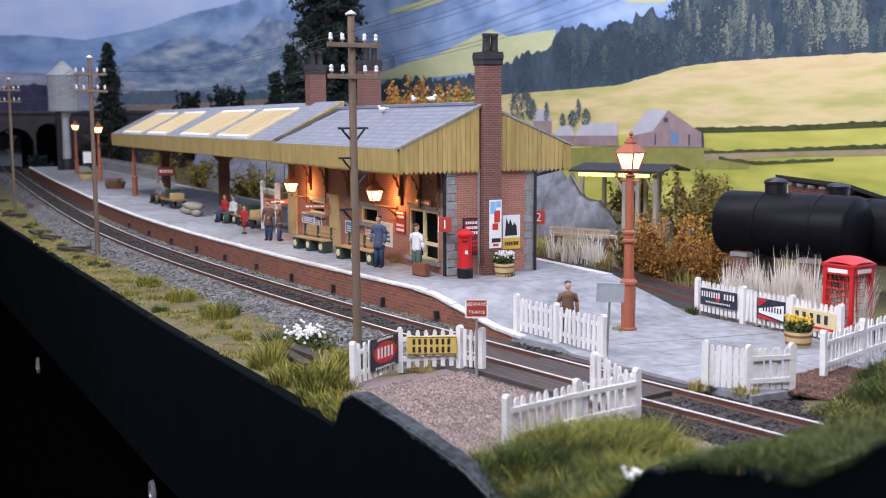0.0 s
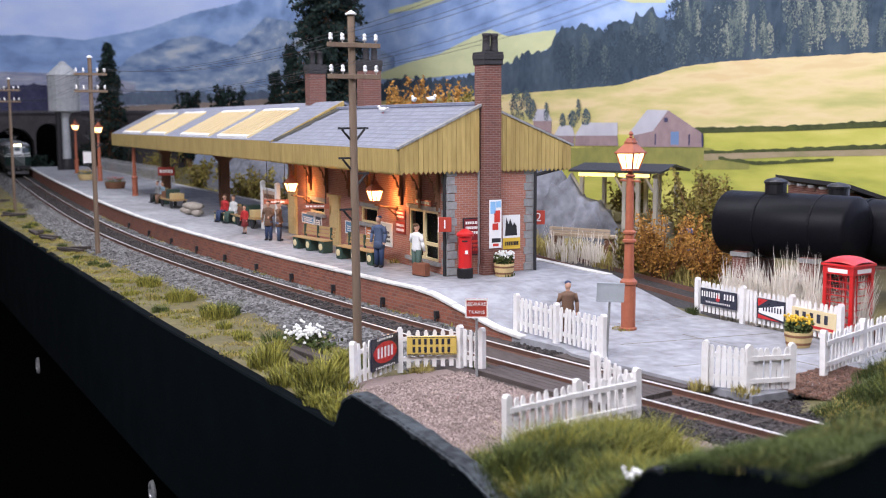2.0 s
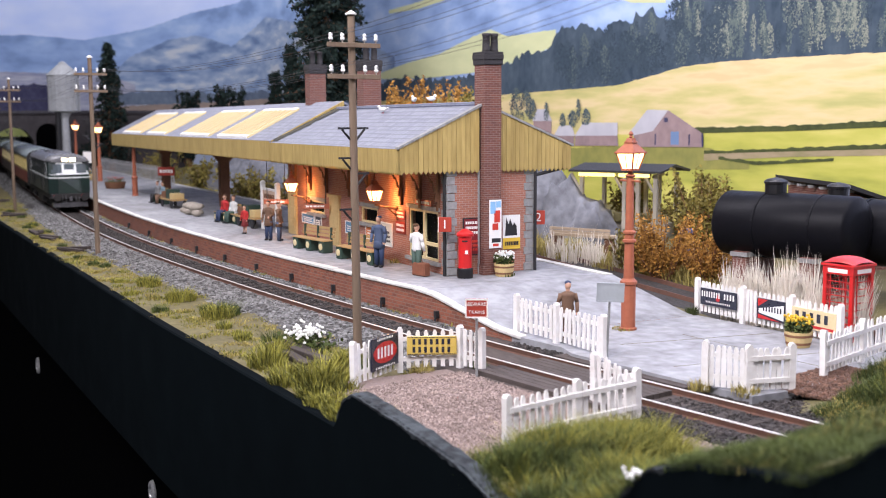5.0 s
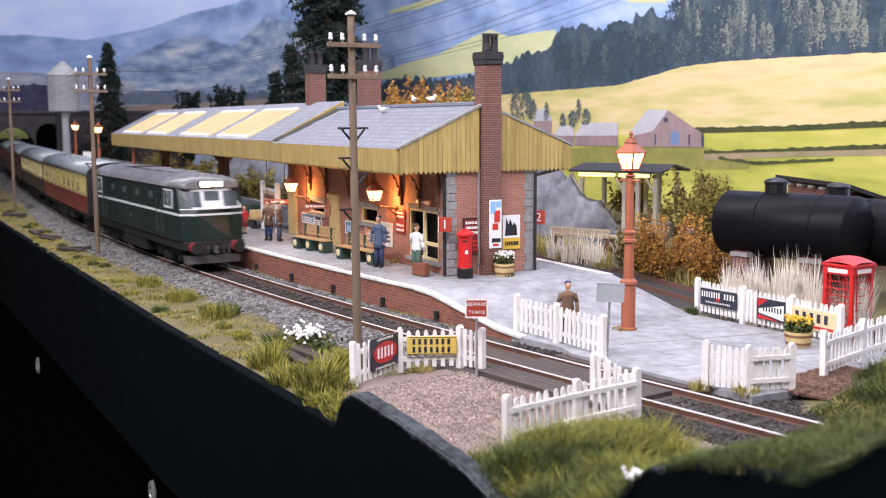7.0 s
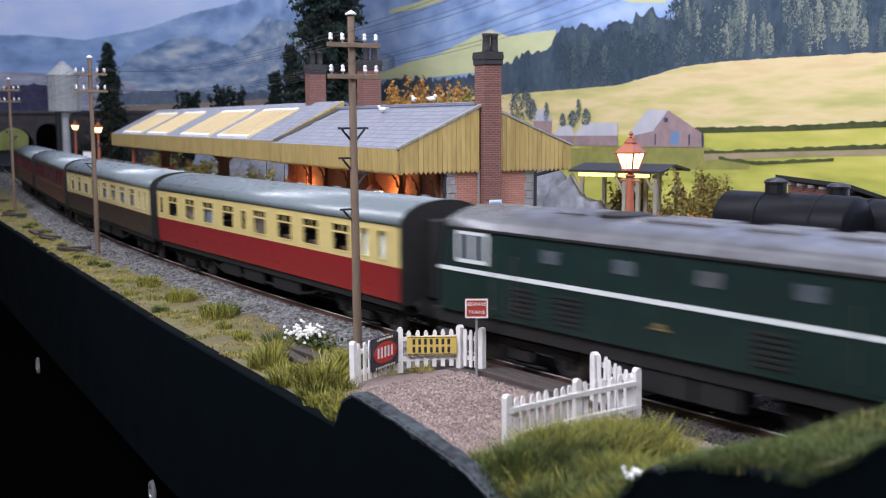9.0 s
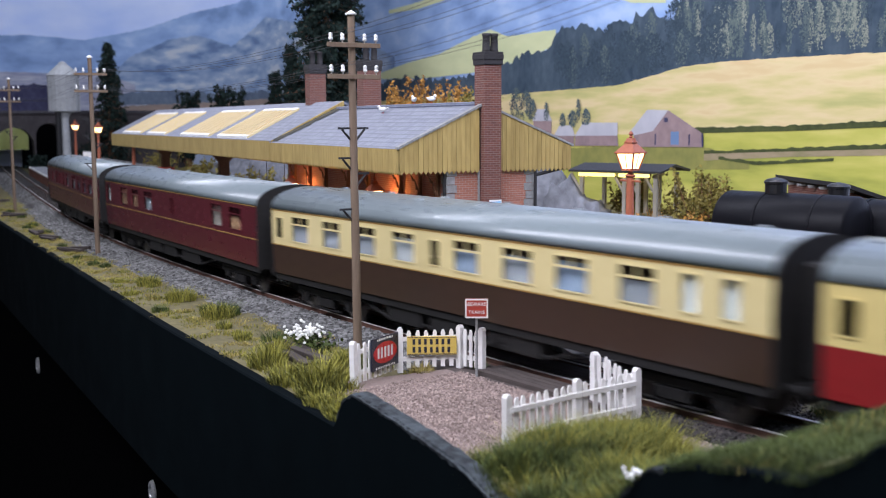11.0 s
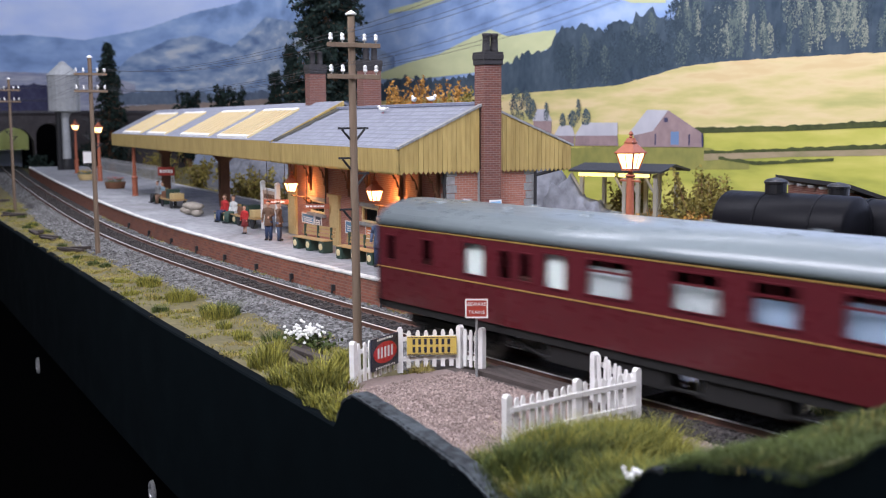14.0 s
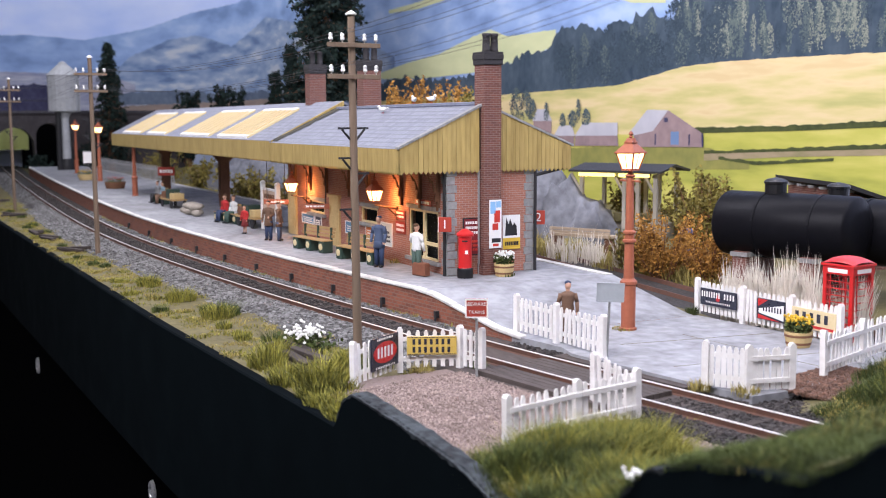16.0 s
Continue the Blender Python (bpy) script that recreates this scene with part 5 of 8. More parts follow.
def wires():
    for a, b in zip(POLES, POLES[1:]):
        for p, q in zip(a, b):
            bm = bmesh.new()
            n, last = 10, None
            for i in range(n + 1):
                t = i / n
                v = p.lerp(q, t) - Vector((0, 0, 0.45 * 4 * t * (1 - t)))
                ring = [bm.verts.new(v + Vector((0, 0.0042 * cy, 0.0042 * cz))) for cy, cz in ((-1, -1), (1, -1), (1, 1), (-1, 1))]
                if last:
                    for k in range(4):
                        bm.faces.new((last[k], last[(k + 1) % 4], ring[(k + 1) % 4], ring[k]))
                last = ring
            w = tagged(part("wire", bm, M_WIRE), "thin dark telegraph wire strung between two poles", "wire", "telegraph wires")


wires()


# ---- lamps, water tower, telephone box, pillar box ----
def lamp_post(x, y, z, h, label):
    e = thing("lamp_post", pose(x, y, z), label, "street lamp", "platform lamps")
    k = h / 5.9
    bm = bmesh.new()
    lathe(bm, [(0.24, 0), (0.24, 0.06), (0.20, 0.08), (0.20, 1.35), (0.24, 1.38), (0.24, 1.46), (0.15, 1.55), (0.13, 2.6), (0.19, 2.64), (0.19, 2.70), (0.13, 2.74), (0.13, 2.86), (0.18, 2.9), (0.18, 2.95), (0.12, 3.0), (0.10, 4.55), (0.16, 4.6), (0.06, 4.68), (0.06, 4.78)], 14, Matrix.Diagonal((1, 1, k, 1)))
    part("column", bm, M_ORANGE, e)
    bm = bmesh.new()
    rod(bm, (-0.45, 0, 4.45 * k), (0.45, 0, 4.45 * k), 0.03, seg=8)
    part("ladder_bar", bm, M_ORANGE, e)
    lantern_head(e, pose(0, 0, 4.75 * k, 0, 0, 20), 0.95)
    point_lamp(x, y, z + 5.05 * k, 0.0035)
    return e


lamp_post(7.29, 2.01, 0.04, 5.55, "lit orange-brown cast iron lamp post on the forecourt")
for x_, y_, h_ in ((-67.0, -0.34, 5.2), (-83.7, 0.09, 5.4)):
    lamp_post(x_, y_, ZP, h_, "lit orange-brown lamp post far down the platform")


def canopy_post(x, y):
    e = thing("canopy_post", pose(x, y, ZP), "orange-brown iron post under the canopy's outer edge", "post")
    bm = bmesh.new()
    lathe(bm, [(0.24, 0), (0.24, 0.06), (0.19, 0.08), (0.19, 1.2), (0.22, 1.23), (0.22, 1.3), (0.14, 1.4), (0.12, 3.5)], 14)
    part("shaft", bm, M_ORANGE, e)
    bm = bmesh.new()
    lathe(bm, [(0.13, 3.5), (0.2, 3.55), (0.2, 3.62), (0.12, 3.68), (0.12, 3.82)], 14)
    part("collar", bm, M_ORANGE, e)


canopy_post(-45.9, -1.37)


def water_tower():
    e = thing("water_tower", pose(-92.8, 0.35, ZP), "grey conical water tank on a single iron column", "water tower")
    M_TANK = material("tank_grey", (0.52, 0.54, 0.55), (0.28, 0.29, 0.30), grain=3, patch=0.5, rough=0.6)
    bm = bmesh.new()
    lathe(bm, [(0.8, 0), (0.8, 0.6), (0.50, 1.1), (0.42, 5.6), (0.8, 6.3)], 16)
    part("column", bm, M_TANK, e)
    bm = bmesh.new()
    lathe(bm, [(0.86, 0), (0.86, 0.5), (0.70, 1.1), (0.66, 1.2)], 16)
    part("base", bm, M_DARK, e)
    bm = bmesh.new()
    lathe(bm, [(0.9, 6.2), (1.60, 6.35), (1.62, 10.1), (1.70, 10.12), (1.70, 10.22)], 20)
    tk = part("tank", bm, M_TANK, e)
    for i in range(10):
        a = 2 * math.pi * i / 10
        bm = bmesh.new()
        rod(bm, (1.63 * math.cos(a), 1.63 * math.sin(a), 6.35), (1.63 * math.cos(a), 1.63 * math.sin(a), 10.1), 0.05, seg=5)
        part("rib", bm, M_TANK, tk)
    bm = bmesh.new()
    lathe(bm, [(1.76, 10.2), (0.6, 11.3), (0.5, 11.3), (0.4, 11.55), (0.05, 11.7)], 20)
    part("roof", bm, M_TANK, e)
    bm = bmesh.new()
    rod(bm, (0.5, -0.75, 0), (0.5, -0.75, 6.3), 0.3, seg=10)
    part("pipe", bm, M_DARK, e)


water_tower()


def telephone_box(x, y, z, yaw):
    e = thing("telephone_box", pose(x, y, z, 0, 0, yaw), "red telephone box with many small panes", "telephone box")
    w, h = 0.46, 2.0
    bm = bmesh.new()
    for sx in (-1, 1):
        for sy in (-1, 1):
            a, b = sorted((sx * w, sx * (w - 0.09)))
            c, d = sorted((sy * w, sy * (w - 0.09)))
            bm = bmesh.new()
            box(bm, a, b, c, d, 0.28, h - 0.22)
            part("corner_post", bm, M_RED, e)
    bm = bmesh.new()
    box(bm, -w - 0.02, w + 0.02, -w - 0.02, w + 0.02, 0, 0.28)
    part("base", bm, M_RED, e, bevel=0.008)
    bm = bmesh.new()
    box(bm, -w - 0.05, w + 0.05, -w - 0.05, w + 0.05, h, h + 0.06)
    part("cornice", bm, M_RED, e, bevel=0.008)
    bm = bmesh.new()
    box(bm, -w - 0.015, w + 0.015, -w - 0.015, w + 0.015, h - 0.22, h)
    body = part("head", bm, M_RED, e, bevel=0.008)
    bm = bmesh.new()
    n = 10
    rows = []
    for i in range(n + 1):
        row = []
        for j in range(n + 1):
            u, v = -1 + 2 * i / n, -1 + 2 * j / n
            row.append(bm.verts.new((u * (w + 0.03), v * (w + 0.03), h + 0.06 + 0.20 * (1 - 0.5 * (u * u + v * v)) * (1 if max(abs(u), abs(v)) < 0.999 else 0.62))))
        rows.append(row)
    for i in range(n):
        for j in range(n):
            bm.faces.new((rows[i][j], rows[i + 1][j], rows[i + 1][j + 1], rows[i][j + 1]))
    part("domed_roof", bm, M_RED, e, smooth=True)
    for k in range(4):
        m = pose(0, 0, 0, 0, 0, 90 * k)
        bm = bmesh.new()
        moved(box(bm, -0.30, 0.30, -w - 0.025, -w - 0.012, h - 0.17, h - 0.06), m)
        part("fascia_panel", bm, M_PORCELAIN, body, "white panel above the panes")
        bm = bmesh.new()
        for xx in (-0.37, -0.24, 0.24, 0.36):
            moved(box(bm, xx - 0.008, xx + 0.008, -w + 0.01, -w + 0.04, 0.28, h - 0.22), m)
        for r in range(1, 8):
            zz = 0.28 + r * (h - 0.5) / 8
            moved(box(bm, -0.37, 0.37, -w + 0.012, -w + 0.038, zz - 0.012, zz + 0.012), m)
        part("glazing_bars", bm, M_RED, body)
        bm = bmesh.new()
        moved(box(bm, -0.37, 0.37, -w + 0.022, -w + 0.028, 0.28, h - 0.22), m)
        pn = part("pane", bm, M_GLASS, body)
        pn.visible_shadow = False


telephone_box(10.95, 6.55, 0.0, 8)


def pillar_box():
    e = thing("pillar_box", pose(0.56, 0.36, ZP), "red cylindrical letter box with black base", "letter box")
    bm = bmesh.new()
    lathe(bm, [(0.235, 0.32), (0.22, 0.34), (0.22, 1.36), (0.28, 1.38), (0.28, 1.46), (0.25, 1.50), (0.10, 1.60), (0.02, 1.62)], 24)
    part("body", bm, M_RED, e)
    bm = bmesh.new()
    lathe(bm, [(0.26, 0), (0.26, 0.30), (0.235, 0.33)], 24)
    part("base", bm, M_BLACK, e)
    bm = bmesh.new()
    moved(box(bm, -0.09, 0.09, -0.235, -0.2, 1.20, 1.25), pose(0, 0, 0, 0, 0, 60))
    part("slot", bm, M_DARK, e)
    bm = bmesh.new()
    moved(box(bm, -0.05, 0.05, -0.235, -0.2, 0.80, 0.92), pose(0, 0, 0, 0, 0, 75))
    part("plate", bm, M_PORCELAIN, e)


pillar_box()
# ---- tanks, shelter, sheds, rocks behind the siding ----
def siding_y(x):
    return 8.62 - 0.13 * x if x < 4 else 8.1 - 0.05 * (x - 4)


def siding():
    for off in (-0.629, 0.629):
        bm = bmesh.new()
        rows = []
        for x in span(-60, 45, 60):
            y = siding_y(x) + off
            rows.append([bm.verts.new(v) for v in ((x, y - 0.07, -0.22), (x, y - 0.035, -0.08), (x, y + 0.035, -0.08), (x, y + 0.07, -0.22))])
        for a, b in zip(rows, rows[1:]):
            for i in range(4):
                bm.faces.new((a[i], b[i], b[(i + 1) % 4], a[(i + 1) % 4]))
        structure("siding_rail", bm, M_RAIL, "rusty rail of the goods siding", "rail")
    bm = bmesh.new()
    rows = []
    for x in span(-60, 45, 60):
        y = siding_y(x)
        rows.append([bm.verts.new(v) for v in ((x, y - 1.9, -0.34), (x, y - 1.5, -0.22), (x, y + 1.5, -0.22), (x, y + 1.9, -0.34))])
    for a, b in zip(rows, rows[1:]):
        for i in range(3):
            bm.faces.new((a[i], b[i], b[i + 1], a[i + 1]))
    structure("siding_bed", bm, M_BALLASTBED, "dirty ballast bed of the goods siding", "ballast")


siding()


M_TANK = material("tank_paint", (0.0035, 0.004, 0.006), (0.007, 0.007, 0.009), rough=0.45, grain=5, patch=0.6, bump=0.12, spec=0.1)


def storage_tank(x, y, z, yaw, length, r, label, hatch=-0.12):
    e = thing("storage_tank", pose(x, y, z, 0, 0, yaw), label, "tank", "oil storage tanks")
    side = Matrix.Rotation(math.pi / 2, 4, "Y")
    zc = 1.30 + r
    bm = bmesh.new()
    lathe(bm, [(0.02, -length / 2 - 0.14), (r * 0.55, -length / 2 - 0.10), (r * 0.93, -length / 2 + 0.02), (r, -length / 2 + 0.12), (r, length / 2 - 0.12), (r * 0.93, length / 2 - 0.02), (r * 0.55, length / 2 + 0.10), (0.02, length / 2 + 0.14)], 36, Matrix.Translation((0, 0, zc)) @ side)
    part("shell", bm, M_TANK, e, smooth=True)
    for xx in (-length * 0.17, length * 0.25):
        bm = bmesh.new()
        lathe(bm, [(r + 0.005, -0.05), (r + 0.02, -0.045), (r + 0.02, 0.045), (r + 0.005, 0.05)], 36, Matrix.Translation((xx, 0, zc)) @ side)
        part("strap", bm, M_TANK, e)
    bm = bmesh.new()
    lathe(bm, [(0.36, 0), (0.36, 0.34), (0.40, 0.35), (0.40, 0.42), (0.30, 0.50), (0.05, 0.55)], 20, Matrix.Translation((length * hatch, 0, zc + r - 0.05)))
    part("manhole", bm, M_BLACK, e)
    for xx in (-length * 0.28, length * 0.24):
        bm = bmesh.new()
        box(bm, xx - 0.28, xx + 0.28, -r * 0.8, r * 0.8, -0.2, 1.52)
        pr = part("pier", bm, M_CHIM, e, "dark brick pier")
        bm = bmesh.new()
        box(bm, xx - 0.33, xx + 0.33, -r * 0.85, r * 0.85, 1.36, 1.50)
        part("cap", bm, M_STONE, pr)


storage_tank(4.62, 10.6, -0.1, 16, 4.85, 1.12, "black cylindrical oil tank on brick piers")
storage_tank(6.7, 13.2, -0.3, 16, 4.85, 1.12, "black cylindrical oil tank behind another", -0.42)


def lean_to(x, y, z, yaw):
    """The low brick hut with a tarred roof behind the tanks."""
    e = thing("hut", pose(x, y, z, 0, 0, yaw), "brick hut with a black tarred roof behind the tanks", "hut")
    bm = bmesh.new()
    prism(bm, [(-1.2, -0.4), (1.2, -0.4), (1.2, 3.02), (-1.2, 3.75)], -2.1, 2.1, ALONG_X)
    for v in bm.verts:
        if v.co.z > 0:
            v.co.z += 0.06 - 0.02 * v.co.x
    part("wall", bm, M_CHIM, e)
    bm = bmesh.new()
    prism(bm, [(-1.5, 3.92), (1.5, 3.0), (1.5, 3.12), (-1.5, 4.08)], -2.6, 2.6, ALONG_X)
    for v in bm.verts:
        v.co.z += 0.06 - 0.02 * v.co.x
    part("roof", bm, M_DARK, e)
    for k in range(7):
        bm = bmesh.new()
        h = 0.06 - 0.02 * (-2.35 + 0.78 * k)
        box(bm, -2.4 + 0.78 * k, -2.3 + 0.78 * k, -1.56, -1.1, 3.74 + h, 3.84 + h)
        part("rafter_end", bm, M_STONE, e)


lean_to(1.0, 16.9, -0.55, -14)


def shelter():
    """Open loading shelter with lit tubes under its roof."""
    e = thing("loading_shelter", pose(-11.6, 15.8, 0.05, 0, 0, 28), "open timber loading shelter with lit tubes under a dark roof", "shelter")
    M_GREYWOOD = material("grey_timber", (0.40, 0.37, 0.31), (0.22, 0.20, 0.16), grain=10, patch=2, stretch=(1, 1, 0.2))
    for x in (-1.9, 0.4, 1.1, 2.0):
        for y in (-1.2, 1.2):
            bm = bmesh.new()
            box(bm, x - 0.09, x + 0.09, y - 0.09, y + 0.09, -0.4, 3.3)
            part("post", bm, M_GREYWOOD, e)
        bm = bmesh.new()
        rod(bm, (x, -1.2, 2.3), (x - 0.6, -1.2, 3.25), 0.07, seg=6)
        part("brace", bm, M_GREYWOOD, e)
    bm = bmesh.new()
    prism(bm, [(-1.7, 3.35), (0.0, 3.62), (1.7, 3.35), (1.7, 3.45), (0.0, 3.74), (-1.7, 3.45)], -2.4, 2.5, ALONG_X)
    part("roof", bm, M_DARK, e)
    M_TUBE = glowing("lit_tube", (1.0, 0.74, 0.20), 3.0)
    for x0, x1 in ((-2.0, -0.1), (0.15, 1.7)):
        bm = bmesh.new()
        rod(bm, (x0, -1.32, 3.22), (x1, -1.32, 3.22), 0.085, seg=10)
        part("light_tube", bm, M_TUBE, e, "glowing yellow light tube")
    bm = bmesh.new()
    box(bm, -0.8, 2.2, -0.6, 0.6, -0.4, 0.9)
    part("stage", bm, M_GREYWOOD, e, bevel=0.03)
    bm = bmesh.new()
    box(bm, -0.4, 1.3, -0.8, -0.1, 0.9, 1.35)
    part("crate", bm, M_EARTH, e, bevel=0.04)
    p = Vector((-11.6, 15.8, 0.05))
    point_lamp(p.x + 0.8, p.y - 0.4, 3.0, 0.004, 0.3, (1.0, 0.75, 0.3))


shelter()
M_ROCK = material("grey_rock", (0.20, 0.21, 0.235), (0.075, 0.078, 0.09), grain=2.2, patch=0.5, bump=1.0, amount=0.9)


def rock(x, y, z, sx, sy, sz, seed, label="grey painted rock outcrop behind the siding"):
    bm = bmesh.new()
    bmesh.ops.create_icosphere(bm, subdivisions=4, radius=1.0)
    for v in bm.verts:
        d = v.co.normalized()
        n1 = noise.noise(d * 1.3 + Vector((seed, 0, 0)))
        n2 = noise.cell(d * 3.0 + Vector((0, seed, 0)))
        n3 = noise.noise(d * 6 + Vector((seed, seed, 0)))
        v.co = d * (1 + 0.35 * n1 + 0.12 * n2 + 0.08 * n3)
        v.co.x, v.co.y, v.co.z = v.co.x * sx, v.co.y * sy, max(-0.25, v.co.z) * sz
    ob = part("rock", bm, M_ROCK, smooth=True)
    ob.matrix_basis = at_model(pose(x, y, z))
    return tagged(ob, label, "rock", "rock outcrops")


rock(-13.4, 13.6, -0.4, 2.6, 1.6, 3.1, 1)
rock(-18.0, 14.4, -0.4, 4.0, 2.0, 3.5, 7)
for i_, (x_, y_, h_) in enumerate(((-26, 11.5, 3.4), (-33, 11.0, 3.6), (-41, 10.5, 3.2), (-50, 10.0, 3.4), (-60, 9.6, 3.0))):
    rock(x_, y_, -0.3, 5.0, 2.2, h_, 11 + i_, "grey rock cutting behind the platform")


def timber_bench(x, y, z, yaw, w=2.6):
    """A stack of sawn planks on blocks beside the siding."""
    e = thing("plank_stack", pose(x, y, z, 0, 0, yaw), "stack of pale sawn planks on blocks beside the siding", "timber")
    M_PLANK = material("sawn_plank", (0.50, 0.40, 0.28), (0.33, 0.25, 0.17), grain=10, patch=2, stretch=(0.15, 1, 1), random_by=0.4)
    for k in range(4):
        bm = bmesh.new()
        box(bm, -w / 2, w / 2, -0.35 + 0.18 * k, -0.20 + 0.18 * k, 1.0, 1.10)
        part("plank", bm, M_PLANK, e)
    for k in range(3):
        bm = bmesh.new()
        box(bm, -w / 2, w / 2, -0.44, -0.38, 1.02 + 0.14 * k, 1.13 + 0.14 * k)
        part("plank", bm, M_PLANK, e)
    for xx in (-w / 2 + 0.2, w / 2 - 0.2):
        bm = bmesh.new()
        box(bm, xx - 0.1, xx + 0.1, -0.35, 0.35, -0.1, 1.0)
        part("leg", bm, M_BROWNWOOD, e)


timber_bench(-8.3, 11.0, -0.25, 28, 3.0)


# ---- vegetation: blades, tufts, bushes, trees ----
def leafy(name, base, dark, rough=0.8, island=0.9):
    return material(name, base, dark, rough=rough, grain=3, patch=0.5, bump=0, island=island, amount=0.75, spec=0.25)


M_GRASS = leafy("grass_green", (0.32, 0.30, 0.055), (0.075, 0.08, 0.02), island=1.1)
M_GRASSDRY = leafy("grass_straw", (0.42, 0.35, 0.11), (0.21, 0.17, 0.055))
M_GRASSDARK = leafy("grass_dark", (0.095, 0.125, 0.032), (0.036, 0.05, 0.018))
M_REED = leafy("dry_reed", (0.84, 0.79, 0.70), (0.58, 0.52, 0.43), island=0.5)
M_AUTUMN = leafy("autumn_leaf", (0.50, 0.26, 0.055), (0.24, 0.115, 0.03))
M_OLIVE = leafy("olive_leaf", (0.27, 0.22, 0.05), (0.12, 0.10, 0.03))
M_CONIFER = leafy("conifer_needles", (0.018, 0.035, 0.028), (0.006, 0.013, 0.011))


def blades(name, spots, mat, label, category="grass", rnd_seed=1):
    """One mesh of thin grass blades. spots: rows of x, y, z, radius, blade height, how many, lean, blade width."""
    rg = np.random.RandomState(rnd_seed)
    V, F = [], []
    base = 0
    for x, y, z, r, h, n, lean, w in spots:
        n = int(n)
        a, rr = rg.rand(n) * 2 * np.pi, r * np.sqrt(rg.rand(n))
        px, py = x + rr * np.cos(a), y + rr * np.sin(a)
        hh = h * (0.45 + 0.75 * rg.rand(n)) * (1 - 0.45 * (rr / max(r, 1e-6)) ** 2)
        d = rg.rand(n) * 2 * np.pi
        out = lean * hh * (0.4 + rg.rand(n))
        tx, ty = px + out * (np.cos(a) * 0.5 + 0.5 * np.cos(d)), py + out * (np.sin(a) * 0.5 + 0.5 * np.sin(d))
        pz = np.full(n, z) if not callable(z) else np.array([z(p, q) for p, q in zip(px, py)])
        wx, wy = w * np.cos(d + 1.57), w * np.sin(d + 1.57)
        v = np.empty((n, 5, 3))
        v[:, 0] = np.c_[px - wx, py - wy, pz - 0.03]
        v[:, 1] = np.c_[px + wx, py + wy, pz - 0.03]
        mx, my, mz = px + (tx - px) * 0.35, py + (ty - py) * 0.35, pz + hh * 0.6
        v[:, 2] = np.c_[mx + wx * 0.8, my + wy * 0.8, mz]
        v[:, 3] = np.c_[mx - wx * 0.8, my - wy * 0.8, mz]
        v[:, 4] = np.c_[tx, ty, pz + hh]
        V.append(v.reshape(-1, 3))
        k = base + 5 * np.arange(n)
        F += [tuple(q) for q in np.c_[k, k + 1, k + 2, k + 3].tolist()] + [tuple(q) for q in np.c_[k + 3, k + 2, k + 4].tolist()]
        base += 5 * n
    me = bpy.data.meshes.new("m")
    me.from_pydata((np.vstack(V) * S).tolist(), [], F)
    return tagged(part(name, me, mat), label, category, "", "stuff")


rnd = random.Random(5)
MOSS, DRY, TUFT, DARKT = [], [], [], []
x_ = -70.0
while x_ < 13.0:
    yn, yf = near_rail(x_) - 1.35, front_edge(x_)
    lim = 8.4
    if x_ < lim:
        for k in range(5):
            y_ = rnd.uniform(yf + 0.05, yn - 0.2)
            d_ = (yn - y_) / max(0.1, yn - yf)
            if rnd.random() < 0.12 + 0.50 * d_:
                (MOSS if rnd.random() < 0.55 else DRY).append((x_ + rnd.uniform(-0.3, 0.3), y_, ground_z, rnd.uniform(0.2, 0.45), rnd.uniform(0.06, 0.15), 60 if x_ > -30 else 25, 1.0, 0.012))
        if rnd.random() < 0.16:
            (TUFT if rnd.random() < 0.6 else DARKT).append((x_, rnd.uniform(yf + 0.3, yf + (yn - yf) * 0.6), ground_z, rnd.uniform(0.2, 0.35), rnd.uniform(0.18, 0.30), 170, 0.8, 0.012))
    x_ += 0.30
for x, y, r, h in ((8.6, -7.7, 0.6, 0.85), (8.1, -7.3, 0.5, 0.7), (7.6, -8.1, 0.5, 0.6), (5.6, -8.0, 0.5, 0.6), (4.6, -7.4, 0.35, 0.5), (-1.5, -7.4, 0.5, 0.5), (-5.5, -7.6, 0.5, 0.5), (-9.5, -7.9, 0.45, 0.45), (6.6, -6.2, 0.45, 0.5)):
    TUFT.append((x, y, ground_z, r, h, 420, 0.8, 0.012))
for k in range(26):
    x = rnd.uniform(8.8, 12.0)
    TUFT.append((x, rnd.uniform(front_edge(x) + 0.05, -7.3), ground_z, 0.3, rnd.uniform(0.2, 0.45), 150, 0.8, 0.012))
DARKT += [(8.72, -3.62, ground_z, 0.28, 0.3, 220, 0.9, 0.012), (-1.9, -7.0, ground_z, 0.45, 0.5, 300, 0.8, 0.012), (3.2, -7.0, ground_z, 0.4, 0.5, 260, 0.8, 0.012), (7.3, -5.9, ground_z, 0.35, 0.4, 220, 0.8, 0.012), (6.2, 5.2, 0.05, 0.18, 0.25, 120, 0.9, 0.012), (0.12, 1.85, ZP, 0.2, 0.2, 80, 0.9, 0.012), (0.85, 1.75, ZP, 0.3, 0.18, 120, 0.9, 0.012)]
DRY += [(8.35, -4.95, ground_z, 0.28, 0.32, 220, 0.9, 0.012), (7.25, 1.85, 0.04, 0.3, 0.12, 120, 1.0, 0.012), (13.5, -0.6, 0.0, 0.25, 0.25, 130, 0.9, 0.012), (14.3, 0.0, 0.0, 0.3, 0.25, 160, 0.9, 0.012), (-4.0, -0.15, ZP, 0.2, 0.18, 60, 0.9, 0.012)]
